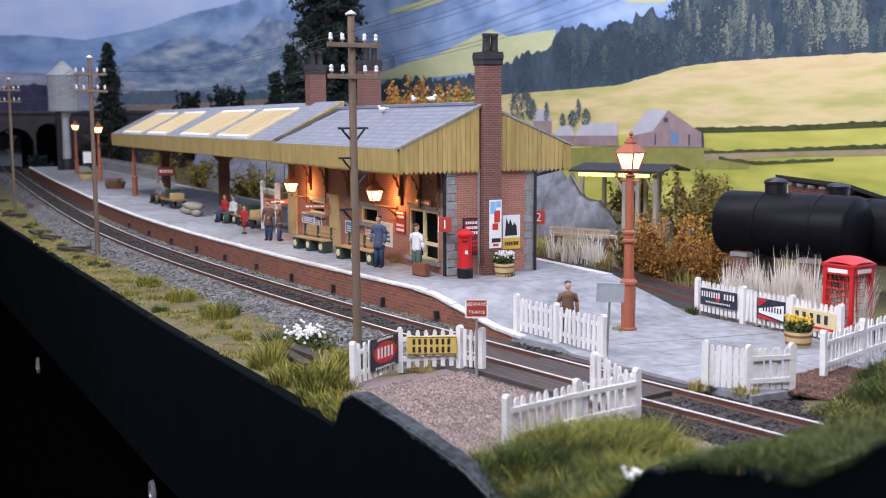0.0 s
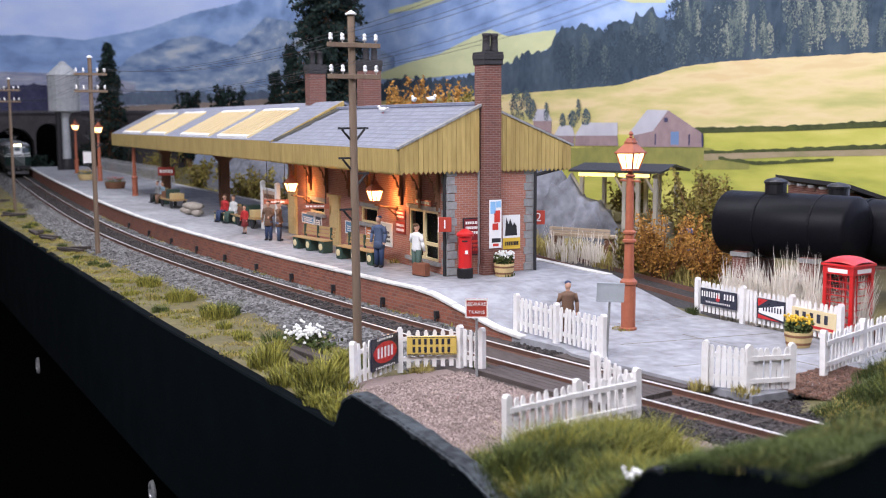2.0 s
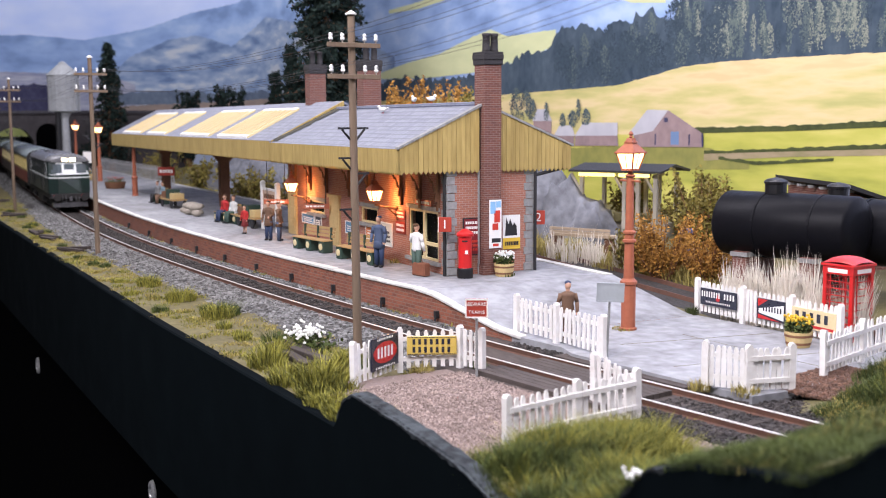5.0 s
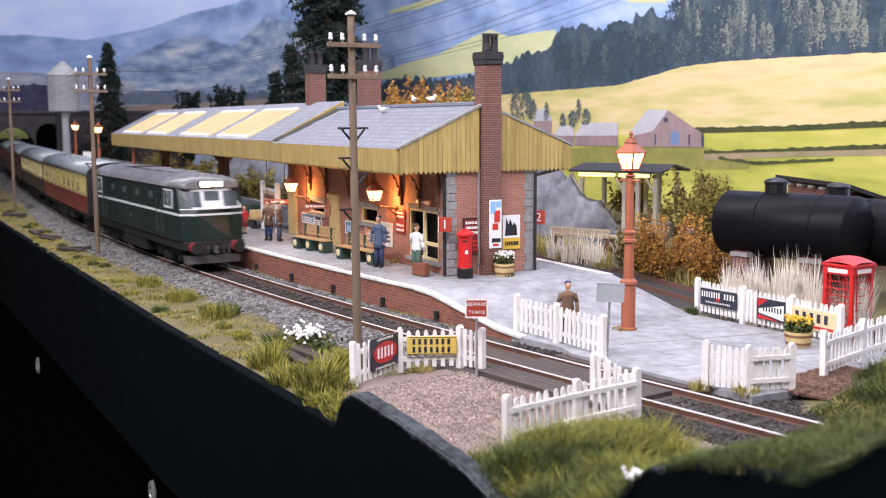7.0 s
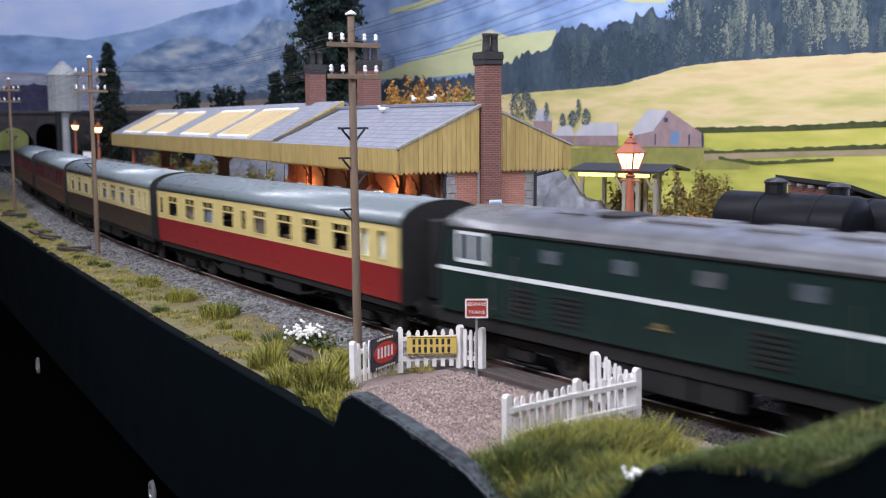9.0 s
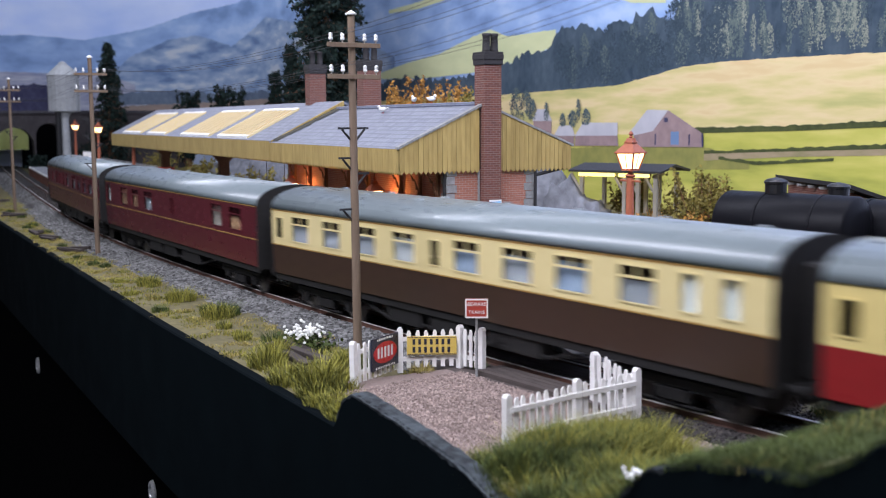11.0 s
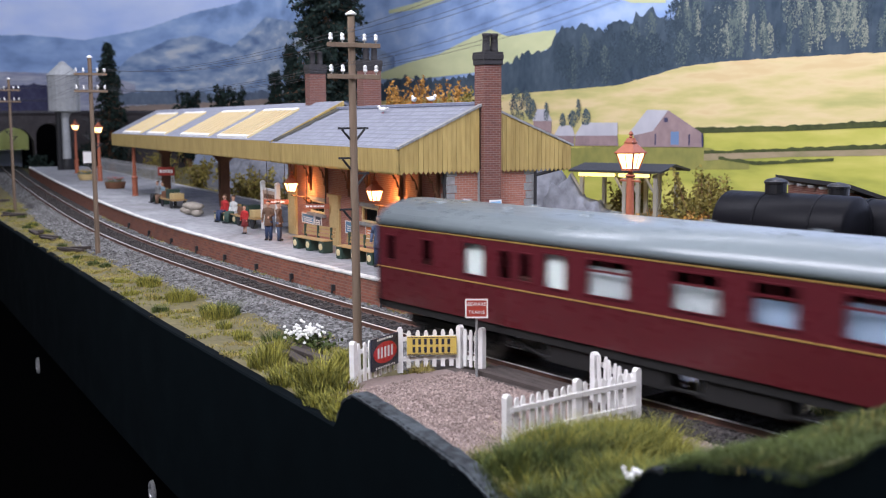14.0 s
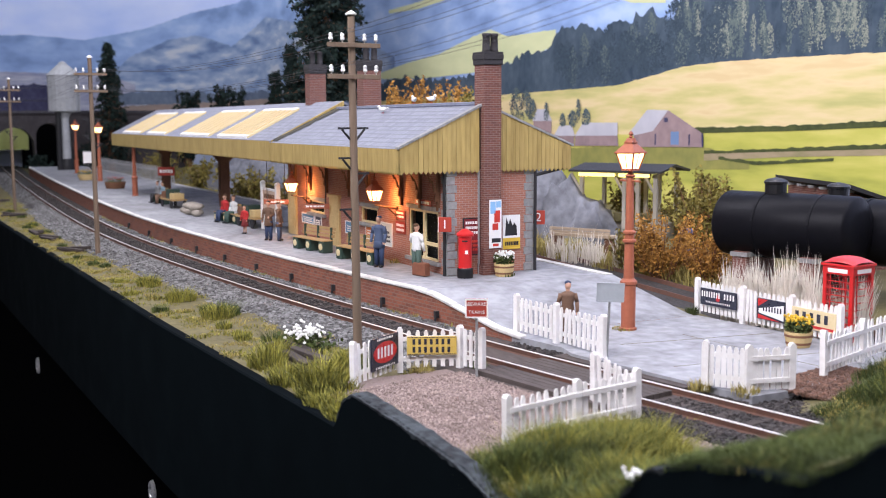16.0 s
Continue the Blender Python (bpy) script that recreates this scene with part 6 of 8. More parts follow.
for k in range(70):
    x = rnd.uniform(-40, 5.5)
    a_ = line_at(x, EDGE - 0.14)
    (DRY if rnd.random() < 0.6 else MOSS).append((a_.x, a_.y, -0.17, rnd.uniform(0.06, 0.16), rnd.uniform(0.08, 0.2), 34, 0.8, 0.01))
blades("moss", MOSS, M_GRASS, "short yellow-green scatter grass along the layout's front", rnd_seed=2)
blades("dry_grass", DRY, M_GRASSDRY, "straw-coloured short grass patches on the verge", rnd_seed=3)
blades("grass_tufts", TUFT, M_GRASS, "yellow-green grass tufts on the verge", rnd_seed=4)
blades("grass_tufts", DARKT, M_GRASSDARK, "darker green grass tufts", rnd_seed=5)
# the long grass in the foreground and on the bank by the telephone box
NEARG, NEARD, NEARM = [], [], []
for i in range(170):
    x, y = rnd.uniform(15.6, 20.5), rnd.uniform(-7.7, -5.6)
    if y > front_edge(x) + 0.05:
        (NEARG if rnd.random() < 0.42 else NEARM).append((x, y, ground_z, 0.42, rnd.uniform(0.24, 0.46), 190, 1.0, 0.006))
for i in range(150):
    x, y = rnd.gauss(16.0, 0.45), rnd.gauss(-4.95, 0.85)
    if x > 15.3 and y > front_edge(x) + 0.1 and y < -3.2:
        (NEARG if rnd.random() < 0.68 else NEARM).append((x, y, ground_z, 0.34, rnd.uniform(0.40, 0.70), 240, 1.1, 0.006))
for i in range(760):
    x, y = rnd.uniform(17.0, 25), rnd.uniform(-7.75, -2.2)
    if y > front_edge(x) + 0.03 and y < near_rail(x) - 1.7 - 0.3 * (x < 18):
        (NEARM if rnd.random() < 0.85 else NEARD).append((x, y, ground_z, 0.45, rnd.uniform(0.06, 0.16), 130, 1.2, 0.006))
for i in range(420):
    x, y = rnd.uniform(14.4, 21), rnd.uniform(2.6, 9)
    if x > 15.3 or y > 4.2:
        (NEARM if rnd.random() < 0.85 else NEARD).append((x, y, ground_z, 0.5, rnd.uniform(0.25, 0.45), 130, 1.0, 0.007))
for i in range(950):
    x, y = rnd.uniform(15.2, 21), rnd.uniform(1.2, 4.2)
    if y > 1.25 + 0.18 * (x - 15) and (x > 15.9 or y > 2.5):
        (NEARM if rnd.random() < 0.85 else NEARG).append((x, y, ground_z, 0.4, rnd.uniform(0.15, 0.32), 130, 1.0, 0.007))
for i in range(420):
    x = rnd.uniform(15.9, 22)
    (NEARM if rnd.random() < 0.8 else NEARD).append((x, rnd.uniform(0.5, 1.7 + 0.18 * (x - 15)), ground_z, 0.35, rnd.uniform(0.07, 0.16), 90, 1.2, 0.007))
for i in range(220):
    x = rnd.uniform(19.5, 25.5)
    NEARM.append((x, front_edge(x) + rnd.uniform(-0.05, 0.7), ground_z, 0.35, rnd.uniform(0.10, 0.22), 120, 1.2, 0.006))
blades("long_grass", NEARG, M_GRASS, "long green grass growing over the layout's front edge", rnd_seed=6)
blades("long_grass", NEARM, M_GRASSDARK, "darker green long grass on the front bank", rnd_seed=10)
blades("long_grass", NEARD, M_GRASSDRY, "long olive and straw grass on the front bank", rnd_seed=7)
REEDS = []
for i in range(34):
    cx_, cy_, ch_ = 6.2 + 5.2 * (i + rnd.uniform(-0.4, 0.4)) / 33, rnd.uniform(6.2, 7.2), rnd.uniform(1.1, 2.2)
    for j in range(3):
        REEDS.append((cx_ + rnd.uniform(-0.1, 0.1), cy_ + rnd.uniform(-0.1, 0.1), -0.2, 0.15, ch_ * rnd.uniform(0.8, 1.1), 110, 0.2, 0.016))
REEDS += [(rnd.uniform(-9, -3.5), rnd.uniform(9.6, 10.6), -0.2, 0.3, rnd.uniform(0.9, 1.9), 24, 0.35, 0.022) for i in range(16)]
blades("reeds", REEDS, M_REED, "tall bleached dry reeds behind the fence", "reeds", rnd_seed=8)
BACKG = [(rnd.uniform(-16, 6), rnd.uniform(9.9, 12.5), ground_z, 0.6, rnd.uniform(0.3, 0.8), 90, 0.7, 0.02) for i in range(120)]
BACKG += [(rnd.uniform(-70, -16), rnd.uniform(6.0, 10), ground_z, 0.9, rnd.uniform(0.3, 0.9), 70, 0.7, 0.03) for i in range(130)]
blades("rough_grass", BACKG, M_GRASSDRY, "rough olive grass beside the siding", rnd_seed=9)


def leaf_cloud(points, size, seed):
    """A mesh of small leaves, one at each point."""
    rg = np.random.RandomState(seed)
    P = np.array(points)
    n = len(P)
    a, b = rg.normal(size=(n, 3)), rg.normal(size=(n, 3))
    a /= np.linalg.norm(a, axis=1)[:, None]
    b -= (a * b).sum(1)[:, None] * a
    b /= np.linalg.norm(b, axis=1)[:, None]
    s = size * (0.6 + 0.8 * rg.rand(n))[:, None]
    V = np.stack([P - a * s, P + b * s * 0.6, P + a * s, P - b * s * 0.6], 1).reshape(-1, 3)
    k = 4 * np.arange(n)
    me = bpy.data.meshes.new("m")
    me.from_pydata((V * S).tolist(), [], [tuple(q) for q in np.c_[k, k + 1, k + 2, k + 3].tolist()])
    return me


def bush(x, y, z, w, h, mat, seed, label, leaf=0.09, n=2600, group="bushes"):
    e = thing("bush", pose(x, y, z), label, "bush", group)
    rg = random.Random(seed)
    bm = bmesh.new()
    tips = []
    for i in range(44):
        a, r = rg.uniform(0, 6.28), w * rg.uniform(0.1, 0.58)
        tip = Vector((r * math.cos(a), r * math.sin(a), h * rg.uniform(0.4, 1.0)))
        root = Vector((tip.x * 0.15, tip.y * 0.15, -0.1))
        rod(bm, root, tip, 0.035, 0.012, seg=4)
        tips.append((root, tip))
    part("brushwood", bm, M_BROWNWOOD, e)
    pts = []
    for i in range(n):
        root, tip = rg.choice(tips)
        t = rg.uniform(0.3, 1.1)
        v = root.lerp(tip, t) + Vector((rg.gauss(0, 1), rg.gauss(0, 1), rg.gauss(0, 1))) * (0.042 * w + 0.02) * (1.25 - 0.6 * t)
        pts.append((v.x, v.y, max(0.0, v.z)))
    part("foliage", leaf_cloud(pts, leaf, seed), mat, e)


bush(-1.3, 9.9, -0.2, 2.6, 2.5, M_AUTUMN, 1, "orange-brown autumn bush beside the siding", 0.055, 7600)
bush(0.7, 10.6, -0.2, 2.2, 1.9, M_AUTUMN, 2, "orange-brown autumn bush near the tanks", 0.055, 5600)
bush(-3.8, 10.4, -0.2, 1.8, 1.5, M_OLIVE, 3, "olive bush beside the siding", n=1600)
bush(-6.6, 16.4, 0.0, 2.6, 3.4, M_OLIVE, 4, "tall olive weeds by the loading shelter", n=4200)
bush(-9.6, 18.2, 0.0, 3.6, 3.0, M_OLIVE, 14, "olive weeds behind the loading shelter", n=4200)
bush(-13.4, 17.6, 0.0, 3.0, 3.3, M_OLIVE, 15, "olive weeds behind the loading shelter", n=3600)
bush(-3.2, 16.0, 0.0, 2.2, 2.2, M_OLIVE, 5, "tall olive weeds behind the tanks", n=2200)
bush(13.6, 8.6, 0.0, 1.6, 2.4, M_AUTUMN, 6, "yellow-brown shrub behind the telephone box", n=1600)
for i_, (x_, y_, w_, h_, m_) in enumerate(((-26, 8.6, 4.2, 2.4, M_OLIVE), (-32, 8.3, 4.6, 2.9, M_AUTUMN), (-38, 8.0, 3.6, 2.2, M_OLIVE), (-21, 9.4, 3.0, 2.2, M_GRASSDARK), (-47, 7.6, 4.0, 2.4, M_OLIVE), (-60, 7.2, 4.4, 2.8, M_OLIVE), (-74, 6.5, 5.0, 3.0, M_OLIVE))):
    bush(x_, y_, -0.2, w_, h_, m_, 20 + i_, "autumn-brown bush behind the platform", 0.14, 1800)
for i_, (x_, y_, w_, h_, m_) in enumerate(((-44, 18.0, 4.4, 7.6, M_AUTUMN), (-39.8, 18.0, 3.6, 8.2, M_AUTUMN), (-35.5, 18.0, 3.8, 7.6, M_AUTUMN), (-31.5, 18, 3.0, 7.2, M_OLIVE))):
    bush(x_, y_, 0.2, w_, h_, m_, 40 + i_, "tall rust-coloured bush behind the station roof", 0.12, 9000)
for i_, (x_, y_, h_) in enumerate(((-104, 2.6, 2.6), (-105.5, 4.6, 3.4), (-106, -1.2, 2.2))):
    bush(x_, y_, -0.3, 3.0, h_, M_CONIFER, 60 + i_, "dark bush at the foot of the stone bridge", 0.2, 2200)
bush(-106, 17, 0.2, 4.0, 9.0, M_CONIFER, 50, "dark rounded bush on the skyline", 0.26, 5200)
bush(-86, 17, 0.2, 4.2, 8.8, M_CONIFER, 51, "dark rounded bush on the skyline", 0.26, 4600)


def conifer(x, y, z, h, w, seed, label, n=9000):
    e = thing("conifer_tree", pose(x, y, z), label, "tree", "dark conifers")
    bm = bmesh.new()
    rod(bm, (0, 0, -0.2), (0, 0, h * 0.97), 0.035 * w + 0.15, 0.03, seg=8)
    part("trunk", bm, M_BROWNWOOD, e)
    rg = random.Random(seed)
    bm, pts = bmesh.new(), []
    tiers = int(h * 2.2)
    for k in range(tiers):
        t = (k + 0.5) / tiers
        zz = h * (0.10 + 0.88 * t)
        rr = w / 2 * (1 - t) ** 0.75 + 0.12
        for j in range(7):
            a = rg.uniform(0, 6.28)
            r = rr * rg.uniform(0.65, 1.1)
            tip = Vector((r * math.cos(a), r * math.sin(a), zz - 0.25 * r))
            rod(bm, (0, 0, zz + 0.1), tip, 0.05, 0.015, seg=4)
            for q in range(max(3, int(n / tiers / 7))):
                s = rg.uniform(0.2, 1.02)
                v = Vector((0, 0, zz + 0.1)).lerp(tip, s) + Vector((rg.gauss(0, 0.22), rg.gauss(0, 0.22), rg.gauss(-0.1, 0.16)))
                pts.append(tuple(v))
    part("branchwork", bm, M_BROWNWOOD, e)
    part("crown", leaf_cloud(pts, 0.20, seed), M_CONIFER, e)


conifer(-57.5, 17.5, 0.1, 28, 10.5, 1, "tall dark conifer behind the station", 34000)
conifer(-73, 19.5, 0.1, 13.5, 4.2, 2, "dark conifer behind the station", 7000)
conifer(-78, 19.5, 0.1, 11.0, 3.6, 3, "small dark conifer behind the station", 4000)
conifer(-105, 7.2, 0.0, 15.5, 6.0, 5, "dark conifer beside the far bridge", 7000)
# ---- crossing, gravel, small scenery ----
def gravel_path():
    bm = bmesh.new()
    rows = []
    for x in span(8.45, 16.9, 30):
        a = line_at(x, -1.62)
        y1 = a.y
        y0 = front_edge(x) + 0.06 if x > 12.0 else -7.25
        rows.append([bm.verts.new((x, y0 + (y1 - y0) * k / 10, max(-0.19, ground_z(x, y0 + (y1 - y0) * k / 10) + 0.05) + 0.02 * noise.noise(Vector((x, k, 0))))) for k in range(11)])
    for a, b in zip(rows, rows[1:]):
        for k in range(10):
            bm.faces.new((a[k], b[k], b[k + 1], a[k + 1]))
    structure("gravel_path", bm, M_GRAVEL, "pinkish brown gravel path up to the crossing", "path")


gravel_path()


def stones(name, regions, mat, label, size, seed, category="ballast", drop=0.16):
    """Loose angular stones. regions: rows of x0, x1, off0, off1, z, how many; offsets are from the running line."""
    rg = np.random.RandomState(seed)
    cube = np.array([(x, y, z) for z in (-1, 1) for y in (-1, 1) for x in (-1, 1)], float)
    quads = np.array([(0, 2, 3, 1), (4, 5, 7, 6), (0, 1, 5, 4), (2, 6, 7, 3), (0, 4, 6, 2), (1, 3, 7, 5)])
    V, F, base = [], [], 0
    for x0, x1, o0, o1, z, n in regions:
        xs, os = rg.uniform(x0, x1, n), rg.uniform(o0, o1, n)
        c = np.array([line_at(float(x), float(o)) for x, o in zip(xs, os)])
        edge = np.clip((np.abs(os) - 1.55) / 0.75, 0, 1)
        c[:, 2] = z - drop * edge * (os < 0) + rg.uniform(-0.02, 0.02, n)
        s = size * rg.uniform(0.55, 1.25, (n, 1, 3)) * 0.5
        v = cube[None] * s * rg.uniform(0.65, 1.15, (n, 8, 3))
        a, b = rg.uniform(0, 6.28, n), rg.uniform(-0.7, 0.7, n)
        ca, sa, cb, sb = np.cos(a), np.sin(a), np.cos(b), np.sin(b)
        x, y, zz = v[..., 0], v[..., 1], v[..., 2]
        y, zz = cb[:, None] * y - sb[:, None] * zz, sb[:, None] * y + cb[:, None] * zz
        v = np.stack([ca[:, None] * x - sa[:, None] * y, sa[:, None] * x + ca[:, None] * y, zz], -1) + c[:, None]
        V.append(v.reshape(-1, 3))
        F.append((quads[None] + base + 8 * np.arange(n)[:, None, None]).reshape(-1, 4))
        base += 8 * n
    me = bpy.data.meshes.new("m")
    me.from_pydata((np.vstack(V) * S).tolist(), [], np.vstack(F).tolist())
    return tagged(part(name, me, mat), label, category, "", "stuff")


M_DIRTY = material("dirty_ballast", (0.060, 0.052, 0.050), (0.012, 0.011, 0.010), grain=4, patch=0.8, bump=0.3, island=0.9)
stones("ballast", [(-18, 7.6, -2.45, -0.80, -0.15, 11500), (-50, -18, -2.45, -0.80, -0.15, 8500), (-14, 5.5, 0.80, 1.42, -0.15, 1700), (-45, -14, 0.80, 1.42, -0.15, 1400), (-110, -50, -2.4, -0.8, -0.15, 1800)], M_BALLAST, "loose grey stone ballast along the running line", 0.115, 1)
stones("dirty_ballast", [(13.6, 24, -2.9, -0.76, -0.16, 8500), (13.6, 24, 0.76, 2.9, -0.16, 6500), (13.6, 24, -0.5, 0.5, -0.17, 1800), (-16, 6.0, -0.54, 0.54, -0.165, 3600), (-60, -16, -0.54, 0.54, -0.165, 3600), (7.0, 14.5, 0.85, 1.6, -0.15, 900)], M_DIRTY, "dark dirty ballast by the crossing and between the rails", 0.08, 2)
M_CHIP = material("gravel_chips", (0.40, 0.31, 0.275), (0.17, 0.13, 0.115), grain=4, patch=0.5, island=0.9, bump=0)
stones("gravel", [(8.7, 16.6, -5.6, -1.7, -0.178, 24000)], M_CHIP, "fine pinkish gravel chips on the path", 0.042, 3, "gravel", 0.0)
M_BARK = material("bark_chips", (0.19, 0.10, 0.065), (0.075, 0.042, 0.03), grain=4, patch=0.5, island=0.9, bump=0)
stones("bark", [(14.4, 17.0, 2.2, 5.3, 0.02, 7500)], M_BARK, "reddish brown bark chips beside the pavement", 0.06, 4, "bark chips", 0.0)

BED_OB = bpy.data.objects["ballast_bed"]
SLEEPER = mesh_box(0.26, 2.45, 0.13)
SLEEPER.materials.append(M_SLEEPER)
x_ = -78.0
while x_ < 21.5:
    if not 6.0 < x_ < 13.6:
        p_, q_ = line_at(x_), line_at(x_ + 0.1)
        part("sleeper", SLEEPER, M_SLEEPER, BED_OB, at=pose(p_.x, p_.y, -0.265, 0, 0, math.degrees(math.atan2(q_.y - p_.y, q_.x - p_.x))))
    x_ += 0.68
CROSS_OB = bpy.data.objects["track_bed"]
for off_, n_ in ((0.0, 5), (-1.25, 4), (1.2, 3)):
    for k_ in range(n_):
        o_ = off_ + (k_ - (n_ - 1) / 2) * 0.205
        bm_ = bmesh.new()
        a_, b_ = line_at(9.2), line_at(13.4)
        d_ = (b_ - a_)
        moved(box(bm_, 0, d_.length, -0.095, 0.095, -0.15, -0.04), Matrix.Translation(line_at(9.2, o_)) @ pose(0, 0, 0, 0, 0, math.degrees(math.atan2(d_.y, d_.x))))
        part("crossing_plank", bm_, M_BOARD, CROSS_OB)

# coping slabs along the platform edge, drain spouts under it
rc = random.Random(9)
x_ = -102.0
while x_ < 6.5:
    ln = 1.05 if x_ > -40 else 2.1
    a_, b_ = line_at(x_, EDGE), line_at(x_ + ln - 0.02, EDGE)
    za, zb = surface_z(x_), surface_z(x_ + ln)
    bm_ = bmesh.new()
    n_ = (line_at(x_, EDGE + 1) - a_) * 0.27
    j_ = rc.uniform(-0.012, 0.012)
    up_ = Vector((0, 0, 0.02 + j_))
    lo = [a_ - n_ * 0.12 + Vector((0, 0, za - 0.08)), b_ - n_ * 0.12 + Vector((0, 0, zb - 0.08)), b_ + n_ * 0.9 + Vector((0, 0, zb - 0.08)), a_ + n_ * 0.9 + Vector((0, 0, za - 0.08))]
    hi = [v + Vector((0, 0, 0.075)) + up_ for v in lo]
    vs = [bm_.verts.new(v) for v in lo + hi]
    for q in ((0, 3, 2, 1), (4, 5, 6, 7), (0, 1, 5, 4), (1, 2, 6, 5), (2, 3, 7, 6), (3, 0, 4, 7)):
        bm_.faces.new([vs[i] for i in q])
    part("coping_slab", bm_, M_EDGE, PLATFORM, bevel=0.02)
    x_ += ln
for x_ in (3.3, 0.2, -3.2, -6.6, -10.0, -13.6, -17.4, -21.5, -26, -31):
    a_ = line_at(x_, EDGE - 0.01)
    bm_ = bmesh.new()
    box(bm_, a_.x - 0.07, a_.x + 0.07, a_.y - 0.10, a_.y + 0.02, 0.02, 0.22)
    rod(bm_, (a_.x, a_.y - 0.06, 0.04), (a_.x, a_.y - 0.12, -0.18), 0.04, seg=6)
    part("drain_spout", bm_, M_DARK, PLATFORM)
for x_ in span(-100, -0.5, 36):
    bm_ = bmesh.new()
    yb_ = rear_edge(x_)
    box(bm_, x_, x_ + 2.72, yb_ - 0.30, yb_ + 0.03, surface_z(x_ + 1.4) - 0.10, surface_z(x_ + 1.4) + 0.02)
    part("rear_coping", bm_, M_EDGE, PLATFORM)


# ---- figures: painted model people, plain one-piece castings ----
SKIN = plain("figure_skin", (0.55, 0.32, 0.22), 0.6)
CLOTH = {k: plain("figure_" + k, c, 0.7) for k, c in {
    "blue": (0.07, 0.10, 0.17), "grey": (0.22, 0.23, 0.24), "white": (0.75, 0.75, 0.73), "green": (0.05, 0.09, 0.07), "brown": (0.16, 0.09, 0.055),
    "red": (0.50, 0.03, 0.03), "navy": (0.03, 0.05, 0.11), "black": (0.02, 0.02, 0.022), "sky": (0.22, 0.32, 0.38), "hair": (0.12, 0.06, 0.03), "maroon": (0.22, 0.03, 0.03)}.items()}


def figurine(x, y, z, h, yaw, coat, legs, hair, sits=False, skirt=False, reach=0.0):
    bm = bmesh.new()
    mats = [CLOTH[legs], CLOTH[coat], SKIN, CLOTH[hair], CLOTH["black"]]

    def paint(i, fn):
        k = len(bm.faces)
        fn()
        bm.faces.ensure_lookup_table()
        for f in bm.faces[k:]:
            f.material_index = i

    hip, sh = (0.50 * h, 0.82 * h) if not sits else (0.30 * h, 0.62 * h)
    top = sh + 0.05 * h
    for sx in (-1, 1):
        if sits:
            paint(0, lambda: rod(bm, (0.055 * h * sx, 0, hip), (0.06 * h * sx, -0.24 * h, hip + 0.01), 0.06 * h, 0.05 * h, 8))
            paint(0, lambda: rod(bm, (0.06 * h * sx, -0.24 * h, hip + 0.01), (0.06 * h * sx, -0.26 * h, 0.03), 0.05 * h, 0.035 * h, 8))
            paint(4, lambda: ball(bm, (0.06 * h * sx, -0.30 * h, 0.03 * h), 0.035 * h, 0.07 * h, 0.03 * h, 8, 4))
        else:
            if not skirt:
                paint(0, lambda: rod(bm, (0.055 * h * sx, 0, hip), (0.06 * h * sx, 0, 0.03 * h), 0.065 * h, 0.042 * h, 8))
            else:
                paint(2, lambda: rod(bm, (0.05 * h * sx, 0, 0.3 * h), (0.05 * h * sx, 0, 0.03 * h), 0.035 * h, 0.025 * h, 8))
            paint(4, lambda: ball(bm, (0.06 * h * sx, -0.03 * h, 0.02 * h), 0.04 * h, 0.075 * h, 0.03 * h, 8, 4))
        hand = (0.15 * h * sx, -0.06 * h, hip - 0.02 * h) if not (reach and sx > 0) else (0.14 * h, -0.22 * h, hip + reach * h)
        elbow = (0.155 * h * sx, 0.0, (sh + hip) / 2)
        paint(1, lambda: rod(bm, (0.115 * h * sx, 0, sh - 0.02 * h), elbow, 0.042 * h, 0.036 * h, 8))
        paint(1, lambda: rod(bm, elbow, hand, 0.036 * h, 0.028 * h, 8))
        paint(2, lambda: ball(bm, hand, 0.03 * h, 0.03 * h, 0.035 * h, 8, 4))
    prof = [(0.085, hip - 0.03 * h), (0.10, hip + 0.02 * h), (0.085, (hip + sh) / 2 - 0.03 * h), (0.105, sh - 0.06 * h), (0.115, sh - 0.02 * h), (0.05, sh + 0.02 * h)]
    paint(1, lambda: lathe(bm, [(r * h, zz) for r, zz in prof], 12, Matrix.Diagonal((1.15, 0.75, 1, 1))))
    if skirt:
        paint(0, lambda: lathe(bm, [(0.15 * h, 0.26 * h), (0.10 * h, hip), (0.09 * h, hip + 0.03 * h)], 12))
    if coat in ("blue", "brown") and not sits:
        paint(1, lambda: lathe(bm, [(0.115 * h, hip - 0.13 * h), (0.10 * h, hip), (0.09 * h, hip + 0.03 * h)], 12, Matrix.Diagonal((1.1, 0.8, 1, 1))))
    paint(2, lambda: rod(bm, (0, 0, sh), (0, -0.01, top + 0.02 * h), 0.035 * h, 0.035 * h, 8))
    paint(2, lambda: ball(bm, (0, -0.01 * h, top + 0.065 * h), 0.052 * h, 0.06 * h, 0.072 * h, 10, 6))
    paint(3, lambda: ball(bm, (0, 0.012 * h, top + 0.112 * h), 0.056 * h, 0.064 * h, 0.036 * h, 10, 5))
    me = finish(bm, 0, True)
    for m in mats:
        me.materials.append(m)
    ob = new("figurine", me)
    ob.matrix_basis = at_model(pose(x, y, z, 0, 0, yaw))
    return ob


